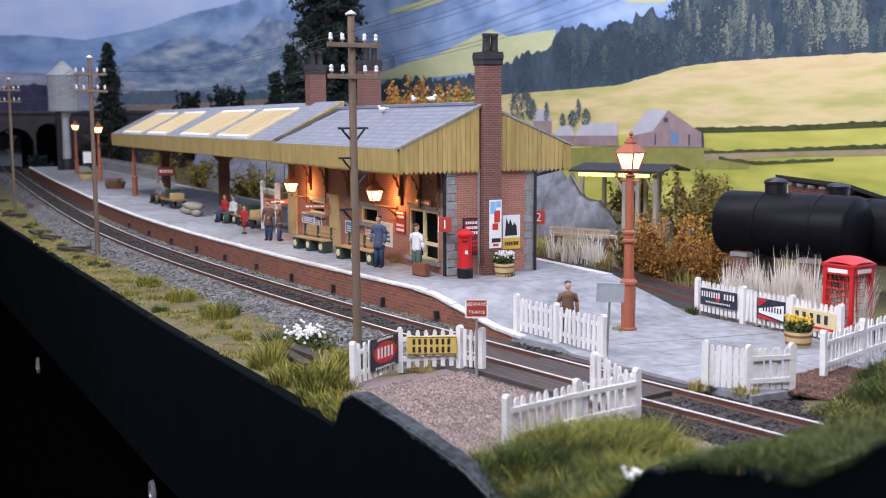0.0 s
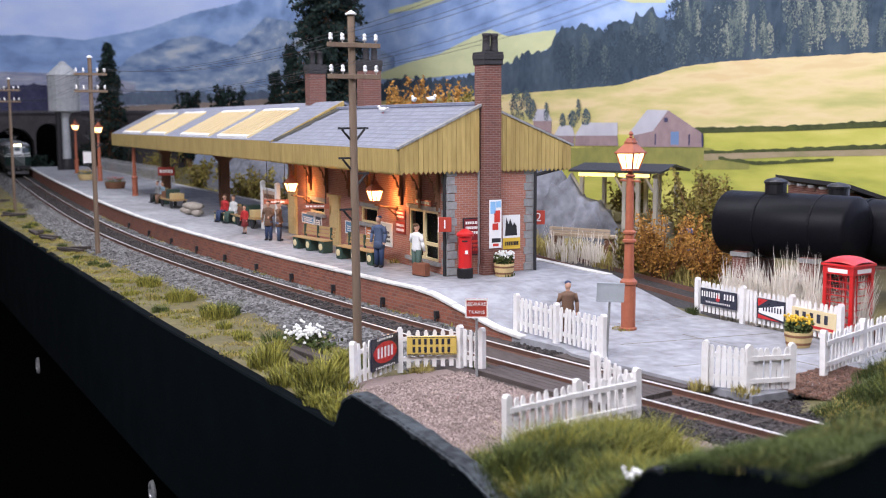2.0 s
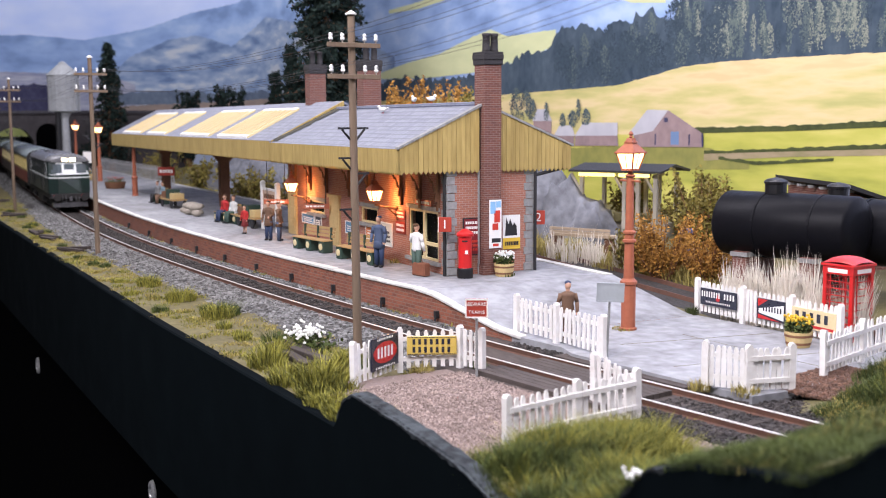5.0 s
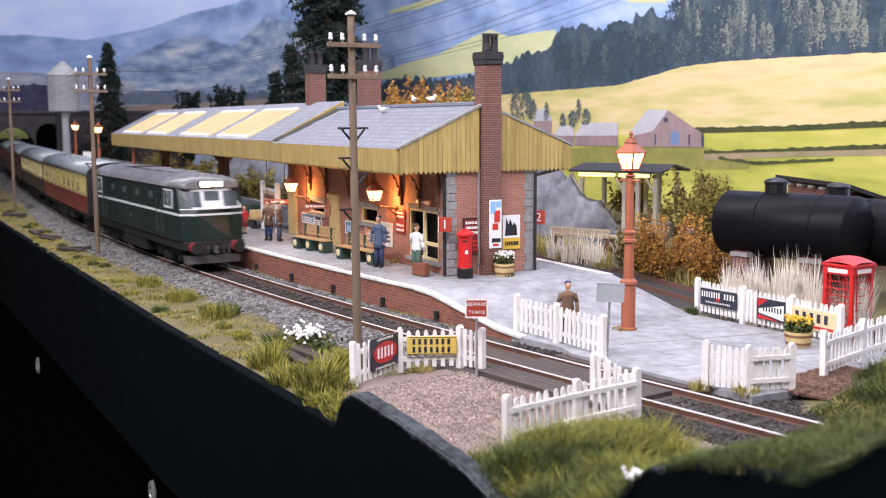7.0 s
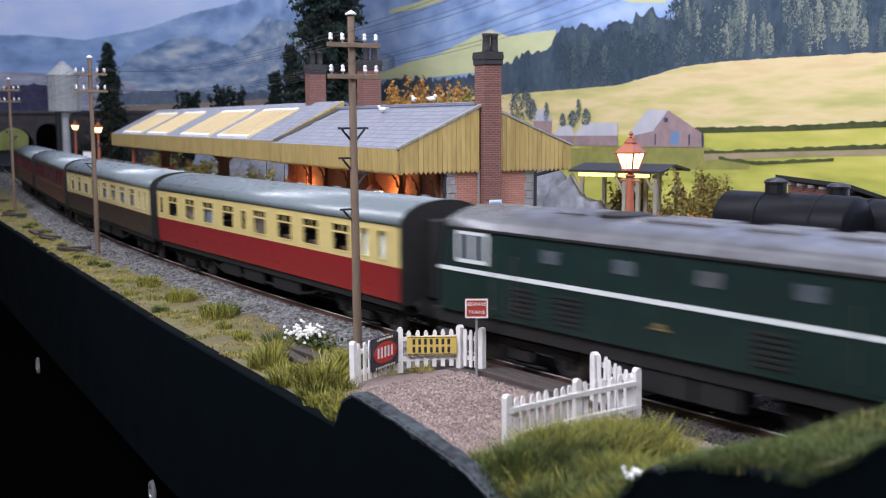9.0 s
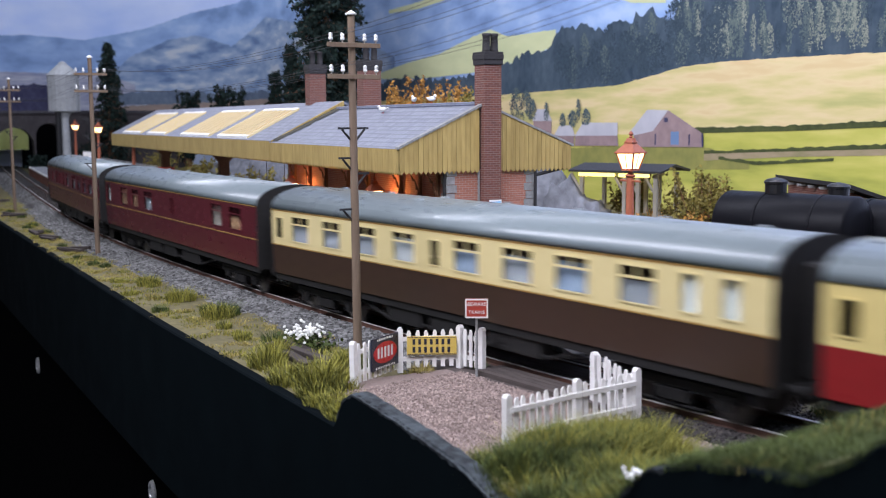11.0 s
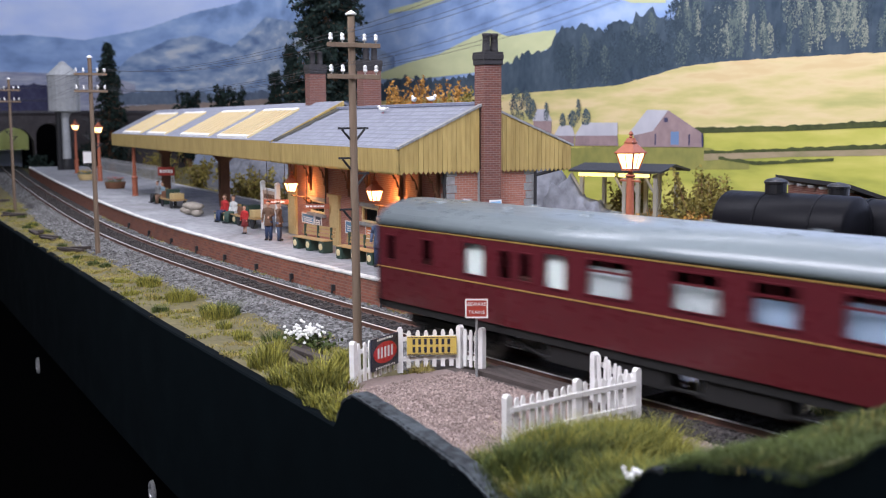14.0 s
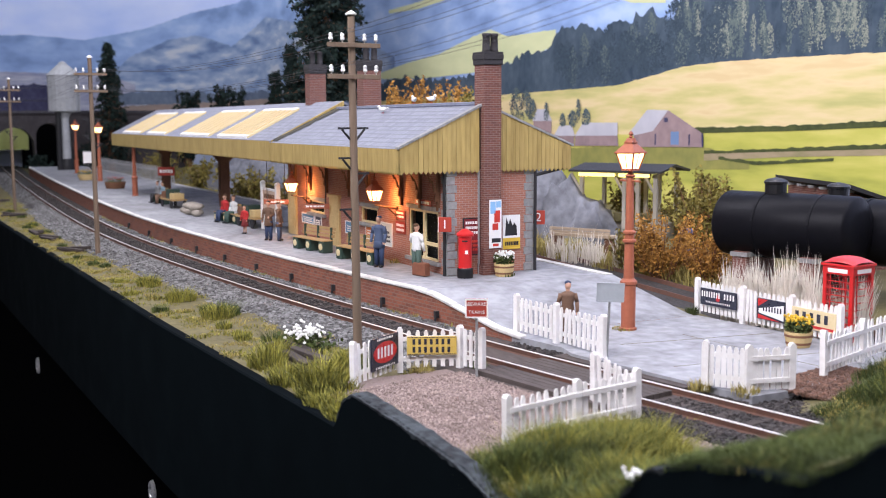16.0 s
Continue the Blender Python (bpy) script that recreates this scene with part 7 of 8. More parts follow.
FIGS = ((-3.24, -1.08, ZP, 1.80, 35, "blue", "navy", "navy", False, False, 0.0, "painted model figure in a blue coat and cap"),
        (-0.72, -0.80, ZP, 1.72, 200, "white", "green", "hair", False, False, 0.15, "painted model figure in white shirt at the ticket window"),
        (-13.6, -1.86, ZP, 1.70, 40, "brown", "navy", "black", False, False, 0.1, "painted model figure in a brown coat"),
        (-13.1, -1.55, ZP, 1.66, 150, "brown", "blue", "hair", False, False, 0.0, "painted model figure standing beside another"),
        (-16.8, -1.99, ZP, 1.28, 30, "red", "maroon", "hair", False, True, 0.0, "small painted model figure in a red frock"),
        (-23.2, -1.15, ZP, 1.74, 18, "red", "navy", "hair", True, False, 0.0, "seated model figure in a red jumper"),
        (-22.2, -0.98, ZP, 1.74, 18, "white", "green", "hair", True, False, 0.0, "seated model figure in a white blouse"),
        (-38.5, -1.35, ZP, 1.7, 12, "grey", "black", "hair", True, False, 0.0, "seated model figure in a grey jacket"),
        (-37.3, -1.28, ZP, 1.7, 12, "sky", "brown", "hair", True, False, 0.0, "seated model figure in a pale blue jumper"),
        (7.95, -0.45, 0.04, 1.62, 70, "brown", "brown", "navy", False, False, 0.0, "painted model figure in brown coat and blue cap"))
for x_, y_, z_, h_, yaw_, c_, l_, ha_, si_, sk_, re_, lab_ in FIGS:
    tagged(figurine(x_, y_, z_, h_, yaw_, c_, l_, ha_, si_, sk_, re_), lab_, "figurine", "model figures")


# ---- platform furniture ----
M_GREENIRON = plain("green_iron", (0.03, 0.06, 0.045), 0.5)
M_BENCHWOOD = material("bench_slat", (0.46, 0.31, 0.14), (0.30, 0.19, 0.08), grain=10, patch=2, stretch=(0.2, 1, 1), random_by=0.3)


def bench(x, y, z, yaw, w, label):
    e = thing("platform_bench", pose(x, y, z, 0, 0, yaw), label, "bench", "platform benches")
    for k in range(3):
        bm = bmesh.new()
        box(bm, -w / 2, w / 2, -0.26 + 0.16 * k, -0.12 + 0.16 * k, 0.46, 0.50)
        part("seat_slat", bm, M_BENCHWOOD, e)
    for k in range(3):
        bm = bmesh.new()
        moved(box(bm, -w / 2, w / 2, -0.02, 0.02, 0.0, 0.11), pose(0, 0.24 + 0.03 * k, 0.58 + 0.14 * k, -10))
        part("back_slat", bm, M_BENCHWOOD, e)
    for xx in (-w / 2 + 0.22, 0.0, w / 2 - 0.22):
        bm = bmesh.new()
        box(bm, xx - 0.19, xx + 0.19, -0.24, 0.20, 0.0, 0.46)
        box(bm, xx - 0.04, xx + 0.04, 0.20, 0.30, 0.30, 0.98)
        sp = part("support", bm, M_GREENIRON, e, "dark green cast support with cream roundel", bevel=0.02)
        bm = bmesh.new()
        lathe(bm, [(0.13, 0), (0.13, 0.02), (0.10, 0.035), (0.01, 0.035)], 18, Matrix.Translation((xx, -0.245, 0.24)) @ Matrix.Rotation(math.pi / 2, 4, "X"))
        part("roundel", bm, M_CREAMFRAME, sp)


bench(-9.1, -1.45, ZP, 10, 2.5, "cream slatted platform bench on green roundel supports")
bench(-4.95, -1.15, ZP, 8, 2.7, "cream slatted platform bench beside a standing figure")
bench(-22.7, -1.1, ZP, 10, 2.6, "slatted platform bench with two seated figures")
bench(-37.9, -1.3, ZP, 2, 2.8, "slatted platform bench far down the platform")


def suitcase(x, y, z, yaw, w, h, d):
    e = thing("suitcase", pose(x, y, z, 0, 0, yaw), "brown leather suitcase standing on the platform", "suitcase")
    bm = bmesh.new()
    box(bm, -w / 2, w / 2, -d / 2, d / 2, 0, h)
    part("case", bm, material("brown_leather", (0.24, 0.09, 0.05), (0.16, 0.06, 0.035), rough=0.5), e, bevel=0.03)
    bm = bmesh.new()
    rod(bm, (-0.09, 0, h), (-0.07, 0, h + 0.06), 0.015, seg=6)
    rod(bm, (-0.07, 0, h + 0.06), (0.07, 0, h + 0.06), 0.015, seg=6)
    rod(bm, (0.07, 0, h + 0.06), (0.09, 0, h), 0.015, seg=6)
    part("handle", bm, M_BROWNWOOD, e)


suitcase(-0.55, -0.72, ZP, 15, 0.66, 0.44, 0.26)
M_SACK = material("sacking", (0.40, 0.36, 0.30), (0.24, 0.21, 0.17), grain=9, patch=2, bump=0.6)
rs = random.Random(4)
for k_ in range(9):
    bm_ = bmesh.new()
    ball(bm_, (0, 0, 0.17), rs.uniform(0.35, 0.5), rs.uniform(0.25, 0.32), 0.18, 10, 6)
    ob_ = tagged(part("sack", bm_, M_SACK, smooth=True), "full grey-brown sack lying on the platform", "sack", "sacks on the platform")
    ob_.matrix_basis = at_model(pose(-29.6 + 0.62 * (k_ % 5) + 0.3 * (k_ // 5), -1.7 + 0.25 * (k_ % 2), ZP + 0.30 * (k_ // 5), 0, 0, rs.uniform(0, 90)))


def trolley(x, y, z, yaw):
    e = thing("luggage_trolley", pose(x, y, z, 0, 0, yaw), "wooden luggage trolley loaded with crates", "trolley")
    bm = bmesh.new()
    box(bm, -1.3, 1.3, -0.45, 0.45, 0.45, 0.53)
    part("deck", bm, M_BENCHWOOD, e)
    for sx in (-0.9, 0.9):
        for sy in (-0.4, 0.4):
            bm = bmesh.new()
            lathe(bm, [(0.24, -0.03), (0.24, 0.03), (0.19, 0.03), (0.05, 0.04)], 16, Matrix.Translation((sx, sy, 0.24)) @ Matrix.Rotation(math.pi / 2, 4, "X"))
            part("wheel", bm, M_DARK, e)
    for i, (cx, w, h, mt) in enumerate(((-0.8, 0.7, 0.4, M_BROWNWOOD), (0.0, 0.6, 0.55, M_GREENIRON), (0.75, 0.7, 0.35, M_CREAMWOOD))):
        bm = bmesh.new()
        box(bm, cx - w / 2, cx + w / 2, -0.35, 0.35, 0.53, 0.53 + h)
        part("crate", bm, mt, e, bevel=0.02)


trolley(-34.2, -1.35, ZP, 5)
trolley(-19.8, -0.7, ZP, 5)


def planter(x, y, z, r, h, bloom, label, seed, n=90, barrel=True):
    e = thing("planter", pose(x, y, z), label, "planter", "flower planters")
    M_TUB = M_CREAMWOOD if bloom != "red" else M_BROWNWOOD
    bm = bmesh.new()
    lathe(bm, [(r * 0.82, 0), (r * 0.95, h * 0.5), (r, h), (r * 0.88, h), (r * 0.86, h - 0.05), (0.02, h - 0.05)], 18)
    part("tub", bm, M_TUB, e)
    for zz in (h * 0.25, h * 0.75):
        bm = bmesh.new()
        k = r * (0.82 + 0.18 * zz / h) + 0.015
        lathe(bm, [(k - 0.02, zz - 0.03), (k, zz - 0.03), (k, zz + 0.03), (k - 0.02, zz + 0.03)], 18)
        part("hoop", bm, M_BROWNWOOD, e)
    rg = random.Random(seed)
    pts, fl = [], []
    for i in range(n * 6):
        a, q = rg.uniform(0, 6.28), r * math.sqrt(rg.random())
        pts.append((q * math.cos(a), q * math.sin(a), h + rg.uniform(0, 0.28)))
    part("leafage", leaf_cloud(pts, 0.05, seed), M_GRASSDARK, e)
    bm = bmesh.new()
    for i in range(n):
        a, q = rg.uniform(0, 6.28), r * math.sqrt(rg.random())
        ball(bm, (q * math.cos(a), q * math.sin(a), h + rg.uniform(0.18, 0.40)), 0.04, 0.04, 0.035, 6, 3)
    M_F = {"white": plain("petal_white", (0.8, 0.8, 0.75), 0.7), "yellow": plain("petal_yellow", (0.75, 0.48, 0.04), 0.7), "red": plain("petal_red", (0.5, 0.08, 0.06), 0.7)}[bloom]
    part("blossom", bm, M_F, e)


planter(0.80, 1.70, ZP, 0.34, 0.42, "white", "wooden tub of white flowers by the gable wall", 1)
planter(11.24, 4.53, 0.04, 0.36, 0.40, "yellow", "wooden tub of yellow flowers by the fence", 2)
planter(-55.4, -1.07, ZP, 0.8, 0.5, "red", "low planter of red flowers far down the platform", 3, 40)
planter(-69.6, -1.05, ZP, 0.8, 0.5, "yellow", "low planter of yellow flowers far down the platform", 4, 40)


def white_flowers():
    e = thing("flower_clump", pose(4.08, -6.46, -0.24), "clump of white flowers among green leaves on the verge", "flowers")
    rg = random.Random(3)
    part("leafage", leaf_cloud([(rg.gauss(0.15, 0.38), rg.gauss(0, 0.3), rg.uniform(0, 0.35)) for i in range(700)], 0.07, 8), M_GRASSDARK, e)
    bm = bmesh.new()
    for i in range(120):
        ball(bm, (rg.gauss(-0.05, 0.36), rg.gauss(0, 0.26), rg.uniform(0.25, 0.58)), 0.05, 0.05, 0.042, 6, 3)
    part("blossom", bm, plain("blossom_white", (0.85, 0.85, 0.80), 0.7), e)


white_flowers()


def front_blossom(x, y, z):
    e = thing("flower_clump", pose(x, y, z), "small clump of white blossom at the layout's front edge", "flowers")
    rg = random.Random(8)
    part("leafage", leaf_cloud([(rg.gauss(0, 0.16), rg.gauss(0, 0.14), rg.uniform(0, 0.16)) for i in range(160)], 0.04, 9), M_GRASSDARK, e)
    bm = bmesh.new()
    for i in range(34):
        ball(bm, (rg.gauss(0, 0.14), rg.gauss(0, 0.12), rg.uniform(0.10, 0.24)), 0.035, 0.035, 0.03, 6, 3)
    part("blossom", bm, M_PORCELAIN, e)


front_blossom(20.75, front_edge(20.75) + 0.05, fascia_top(20.75) - 0.02)


def timber_pile(x, y, z, yaw, n, ln, seed):
    e = thing("sleeper_pile", pose(x, y, z, 0, 0, yaw), "old dark wooden sleepers lying on the verge", "timber", "old sleepers")
    rg = random.Random(seed)
    for k in range(n):
        bm = bmesh.new()
        moved(box(bm, -ln / 2, ln / 2, -0.13, 0.13, 0, 0.15), pose(rg.uniform(-0.3, 0.3), -0.3 + 0.3 * k, 0.02 + 0.05 * (k % 2), rg.uniform(-5, 5), rg.uniform(-4, 4), rg.uniform(-7, 7)))
        part("old_sleeper", bm, M_SLEEPER, e, bevel=0.015)


timber_pile(5.3, -6.95, -0.25, 8, 3, 2.6, 1)
for i_, (x_, y_) in enumerate(((-32.0, -9.3), (-28.5, -9.1), (-22.5, -8.7), (-45, -9.2), (-60, -9.2))):
    timber_pile(x_, y_, -0.25, 20 * i_, 2, 1.6, 5 + i_)


def gull(x, y, z, yaw):
    e = thing("gull", pose(x, y, z, 0, 0, yaw), "white model gull perched on the slate roof", "bird", "gulls on the roof")
    bm = bmesh.new()
    ball(bm, (0, 0, 0.17), 0.22, 0.09, 0.09, 10, 6)
    ball(bm, (0.2, 0, 0.27), 0.07, 0.06, 0.06, 8, 5)
    rod(bm, (-0.15, 0, 0.18), (-0.34, 0, 0.22), 0.06, 0.015, seg=6)
    part("body", bm, M_PORCELAIN, e, smooth=True)
    for s in (-1, 1):
        bm = bmesh.new()
        rod(bm, (0, 0.03 * s, 0), (0, 0.03 * s, 0.1), 0.012, seg=5)
        part("leg", bm, M_SIGNRED, e)
    bm = bmesh.new()
    rod(bm, (0.26, 0, 0.27), (0.33, 0, 0.26), 0.018, 0.005, seg=5)
    part("beak", bm, M_CREAMFRAME, e)


gull(-7.0, 0.75, 6.19, 200)
gull(-5.3, RIDGE_Y, RIDGE_Z + 0.13, 170)
gull(-3.8, RIDGE_Y, RIDGE_Z + 0.13, 10)


def hanging_sign(x0, x1, y, z, h, label, top=4.55, mat=None):
    e = thing("hanging_sign", pose((x0 + x1) / 2, y, z), label, "sign", "signs under the canopy")
    w = 0.55
    bm = bmesh.new()
    moved(box(bm, -w, w, -0.04, 0.04, 0, h), pose(0, 0, 0, 0, 0, 60))
    bd = part("board", bm, mat or M_SIGNRED, e, bevel=0.01)
    bars(bd, pose(0, 0, h / 2, 0, 0, 60) @ pose(0, -0.042, 0), 2 * w * 0.85, h * 0.7, 1, M_WHITELET, seed=int(x0))
    for k in (-0.4, 0.4):
        bm = bmesh.new()
        moved(rod(bm, (k, 0, h), (k, 0, top - z), 0.015, seg=5), pose(0, 0, 0, 0, 0, 60))
        part("rod", bm, M_DARK, e)


hanging_sign(-42.0, -36.5, -0.6, 2.45, 0.55, "red hanging sign under the canopy")
hanging_sign(-15.0, -14.0, -1.2, 2.25, 0.22, "orange-red hanging sign under the canopy", mat=M_ORANGE)
hanging_sign(-10.9, -10.5, -0.7, 2.30, 0.20, "brown hanging sign under the canopy", mat=M_ORANGE)


def screen_wall():
    e = thing("name_board", pose(-17.4, -0.55, ZP), "cream station name board between white posts", "sign")
    M_NAME = material("name_board_cream", (0.62, 0.47, 0.36), (0.48, 0.35, 0.26), grain=8, patch=1.5)
    bm = bmesh.new()
    box(bm, -1.06, 1.01, -0.04, 0.04, 0.95, 1.9)
    bd = part("board", bm, M_NAME, e)
    for z0, z1 in ((1.9, 2.0), (0.88, 0.95)):
        bm = bmesh.new()
        box(bm, -1.06, 1.01, -0.07, 0.07, z0, z1)
        part("trim", bm, M_WHITE, e, bevel=0.01)
    bars(bd, pose(-0.02, -0.045, 1.62), 1.7, 0.4, 1, M_BROWNWOOD, seed=12)
    for xx in (-1.15, 1.1):
        bm = bmesh.new()
        box(bm, xx - 0.09, xx + 0.09, -0.11, 0.11, 0, 2.2)
        lathe(bm, [(0.15, 2.2), (0.15, 2.25), (0.05, 2.34)], 10, Matrix.Translation((xx, 0, 0)))
        part("post", bm, M_WHITE, e, bevel=0.015)


screen_wall()


def barrel(x, y, z):
    e = thing("barrel", pose(x, y, z), "blue steel barrel among the bushes", "barrel")
    bm = bmesh.new()
    lathe(bm, [(0.28, 0), (0.29, 0.03), (0.28, 0.06), (0.28, 0.28), (0.30, 0.3), (0.28, 0.32), (0.28, 0.56), (0.30, 0.58), (0.28, 0.6), (0.28, 0.86), (0.26, 0.88), (0.25, 0.84)], 18)
    part("drum", bm, plain("barrel_blue", (0.03, 0.10, 0.32), 0.4), e)


barrel(-3.1, 12.5, 0.6)
bm_ = bmesh.new()
box(bm_, -0.5, 0.5, -0.5, 0.5, 0, 0.82)
OB_ = tagged(part("crate", bm_, M_BROWNWOOD, bevel=0.03), "dark wooden crate under a blue barrel", "crate")
OB_.matrix_basis = at_model(pose(-3.1, 12.5, -0.22))
# far grey fence behind the platform
FF = thing("grey_fence", pose(-92, 3.6, ZP), "weathered grey paling fence behind the far platform", "fence")
PALE = mesh_box(0.22, 0.05, 1.35, 0.1)
M_PALE = material("grey_paling", (0.40, 0.40, 0.40), (0.24, 0.24, 0.24), grain=8, patch=1, random_by=0.3)
PALE.materials.append(M_PALE)
for k_ in range(48):
    part("pale", PALE, M_PALE, FF, at=pose(0.72 * k_, 0.011 * k_, -0.02))
bm_ = bmesh.new()
moved(box(bm_, 0, 34, 0.03, 0.09, 0.9, 1.02), pose(0, 0, 0, 0, 0, 0.86))
part("rail", bm_, M_PALE, FF)
# screws in the black lower board
# pale with little metal: the heads' bright glint is put into the colour
M_SCREW = plain("screw_steel_glint", (0.60, 0.60, 0.60), 0.3, metal=0.35)
for x_, z_ in ((-37.5, -8.87), (-10.6, -8.72)):
    bm_ = bmesh.new()
    lathe(bm_, [(0.50, 0), (0.50, 0.05), (0.42, 0.14), (0.28, 0.14), (0.25, 0.07), (0.02, 0.07)], 18, pose(0, 0, 0, 90))
    ob_ = tagged(part("screw", bm_, M_SCREW), "round steel screw head in the black board", "screw", "screws in the front board")
    ob_.matrix_basis = at_model(pose(x_, front_edge(-150) - 0.12 + (front_edge(150) - front_edge(-150)) * (x_ + 150) / 300, z_))
# painted post with a dark foot behind the platform
WP = thing("marker_post", pose(-29.9, 4.7, ZP), "white wooden post with a black base behind the platform", "post")
bm_ = bmesh.new()
lathe(bm_, [(0.19, 0.9), (0.17, 3.5), (0.14, 3.6), (0.02, 3.64)], 10)
part("shaft", bm_, M_WHITE, WP)
bm_ = bmesh.new()
lathe(bm_, [(0.02, -0.01), (0.24, 0.0), (0.24, 0.86), (0.19, 0.9), (0.02, 0.901)], 10)
part("base", bm_, M_DARK, WP, "black painted foot")
# joints across the paved forecourt
for x0_, y0_, x1_, y1_ in ((8.9, 0.6, 9.6, 5.2), (11.6, 0.2, 12.2, 5.3), (8.6, 2.9, 13.6, 3.3)):
    bm_ = bmesh.new()
    q_ = Vector((x1_ - x0_, y1_ - y0_, 0))
    moved(box(bm_, 0, q_.length, -0.012, 0.012, 0.030, 0.0395), pose(x0_, y0_, 0, 0, 0, math.degrees(math.atan2(q_.y, q_.x))))
    structure("trim", bm_, M_EARTH, "dirt-filled joint across the paved forecourt", "pavement")
# ---- train: a green diesel locomotive and four coaches ----
M_LGREEN = material("loco_green", (0.011, 0.029, 0.024), (0.005, 0.012, 0.011), rough=0.36, grain=3, patch=0.9, bump=0.03, spec=0.5)
M_LROOF = material("loco_roof_grey", (0.12, 0.122, 0.13), (0.045, 0.045, 0.05), rough=0.34, grain=3, patch=1.0, amount=1.0, bump=0.05)
M_LBLACK = material("underframe_black", (0.014, 0.013, 0.0125), (0.006, 0.0055, 0.0055), rough=0.7, grain=6, patch=1.2, bump=0.15)
M_LWHITE = plain("loco_white", (0.66, 0.69, 0.68), 0.45)
M_BEAM = plain("buffer_red", (0.26, 0.018, 0.02), 0.55)
M_CABGLASS = material("cab_glass", (0.10, 0.12, 0.13), (0.05, 0.06, 0.07), rough=0.08, bump=0, spec=0.8)
M_HEAD = glowing("lit_headcode", (1.0, 0.86, 0.55), 6.0)
M_STEEL = material("wheel_steel", (0.30, 0.28, 0.27), (0.12, 0.11, 0.10), rough=0.4, metal=0.8, bump=0)
M_GOLD = plain("lining_gold", (0.36, 0.21, 0.06), 0.45)
M_CROOF = material("coach_roof_grey", (0.20, 0.235, 0.245), (0.14, 0.17, 0.18), rough=0.3, grain=3, patch=0.4, bump=0.03, spec=0.5)
M_SEAT = material("coach_seat", (0.16, 0.09, 0.06), (0.08, 0.05, 0.04), grain=6)
M_BLIND = plain("window_blind", (0.62, 0.64, 0.60), 0.8)
M_PANE = glass("coach_glass", (0.75, 0.8, 0.8), 0.04)


def wheelset(parent, x, r=0.48):
    bm = bmesh.new()
    turn = Matrix.Rotation(math.pi / 2, 4, "X")
    for y in (-0.60, 0.60):
        lathe(bm, [(r + 0.04, -0.04), (r + 0.04, 0), (r, 0.0), (r, 0.09), (r * 0.82, 0.10), (r * 0.78, 0.07), (r * 0.3, 0.07), (r * 0.25, 0.11), (0.05, 0.11)], 20,
              Matrix.Translation((x, y, r)) @ (turn if y < 0 else turn @ Matrix.Rotation(math.pi, 4, "X")))
    rod(bm, (x, -0.6, r), (x, 0.6, r), 0.08, seg=8)
    return part("wheelset", bm, M_STEEL, parent)


def bogie(parent, x, wb=2.6, r=0.46):
    bm = bmesh.new()
    for s in (-1, 1):
        y = 0.90 * s
        box(bm, x - wb / 2 - 0.55, x + wb / 2 + 0.55, y - 0.06, y + 0.06, 0.52, 0.72)
        for ax in (x - wb / 2, x + wb / 2):
            box(bm, ax - 0.18, ax + 0.18, y - 0.09, y + 0.09, 0.28, 0.62)
            box(bm, ax - 0.42, ax - 0.28, y - 0.07, y + 0.07, 0.45, 0.85)
            box(bm, ax + 0.28, ax + 0.42, y - 0.07, y + 0.07, 0.45, 0.85)
        box(bm, x - 0.45, x + 0.45, y - 0.10, y + 0.10, 0.25, 0.50)
        box(bm, x - 0.75, x + 0.75, y - 0.04, y + 0.04, 0.14, 0.20)
    box(bm, x - 0.3, x + 0.3, -0.9, 0.9, 0.5, 0.95)
    bg = part("bogie", bm, M_LBLACK, parent, bevel=0.015)
    for ax in (x - wb / 2, x + wb / 2):
        wheelset(bg, ax, r)


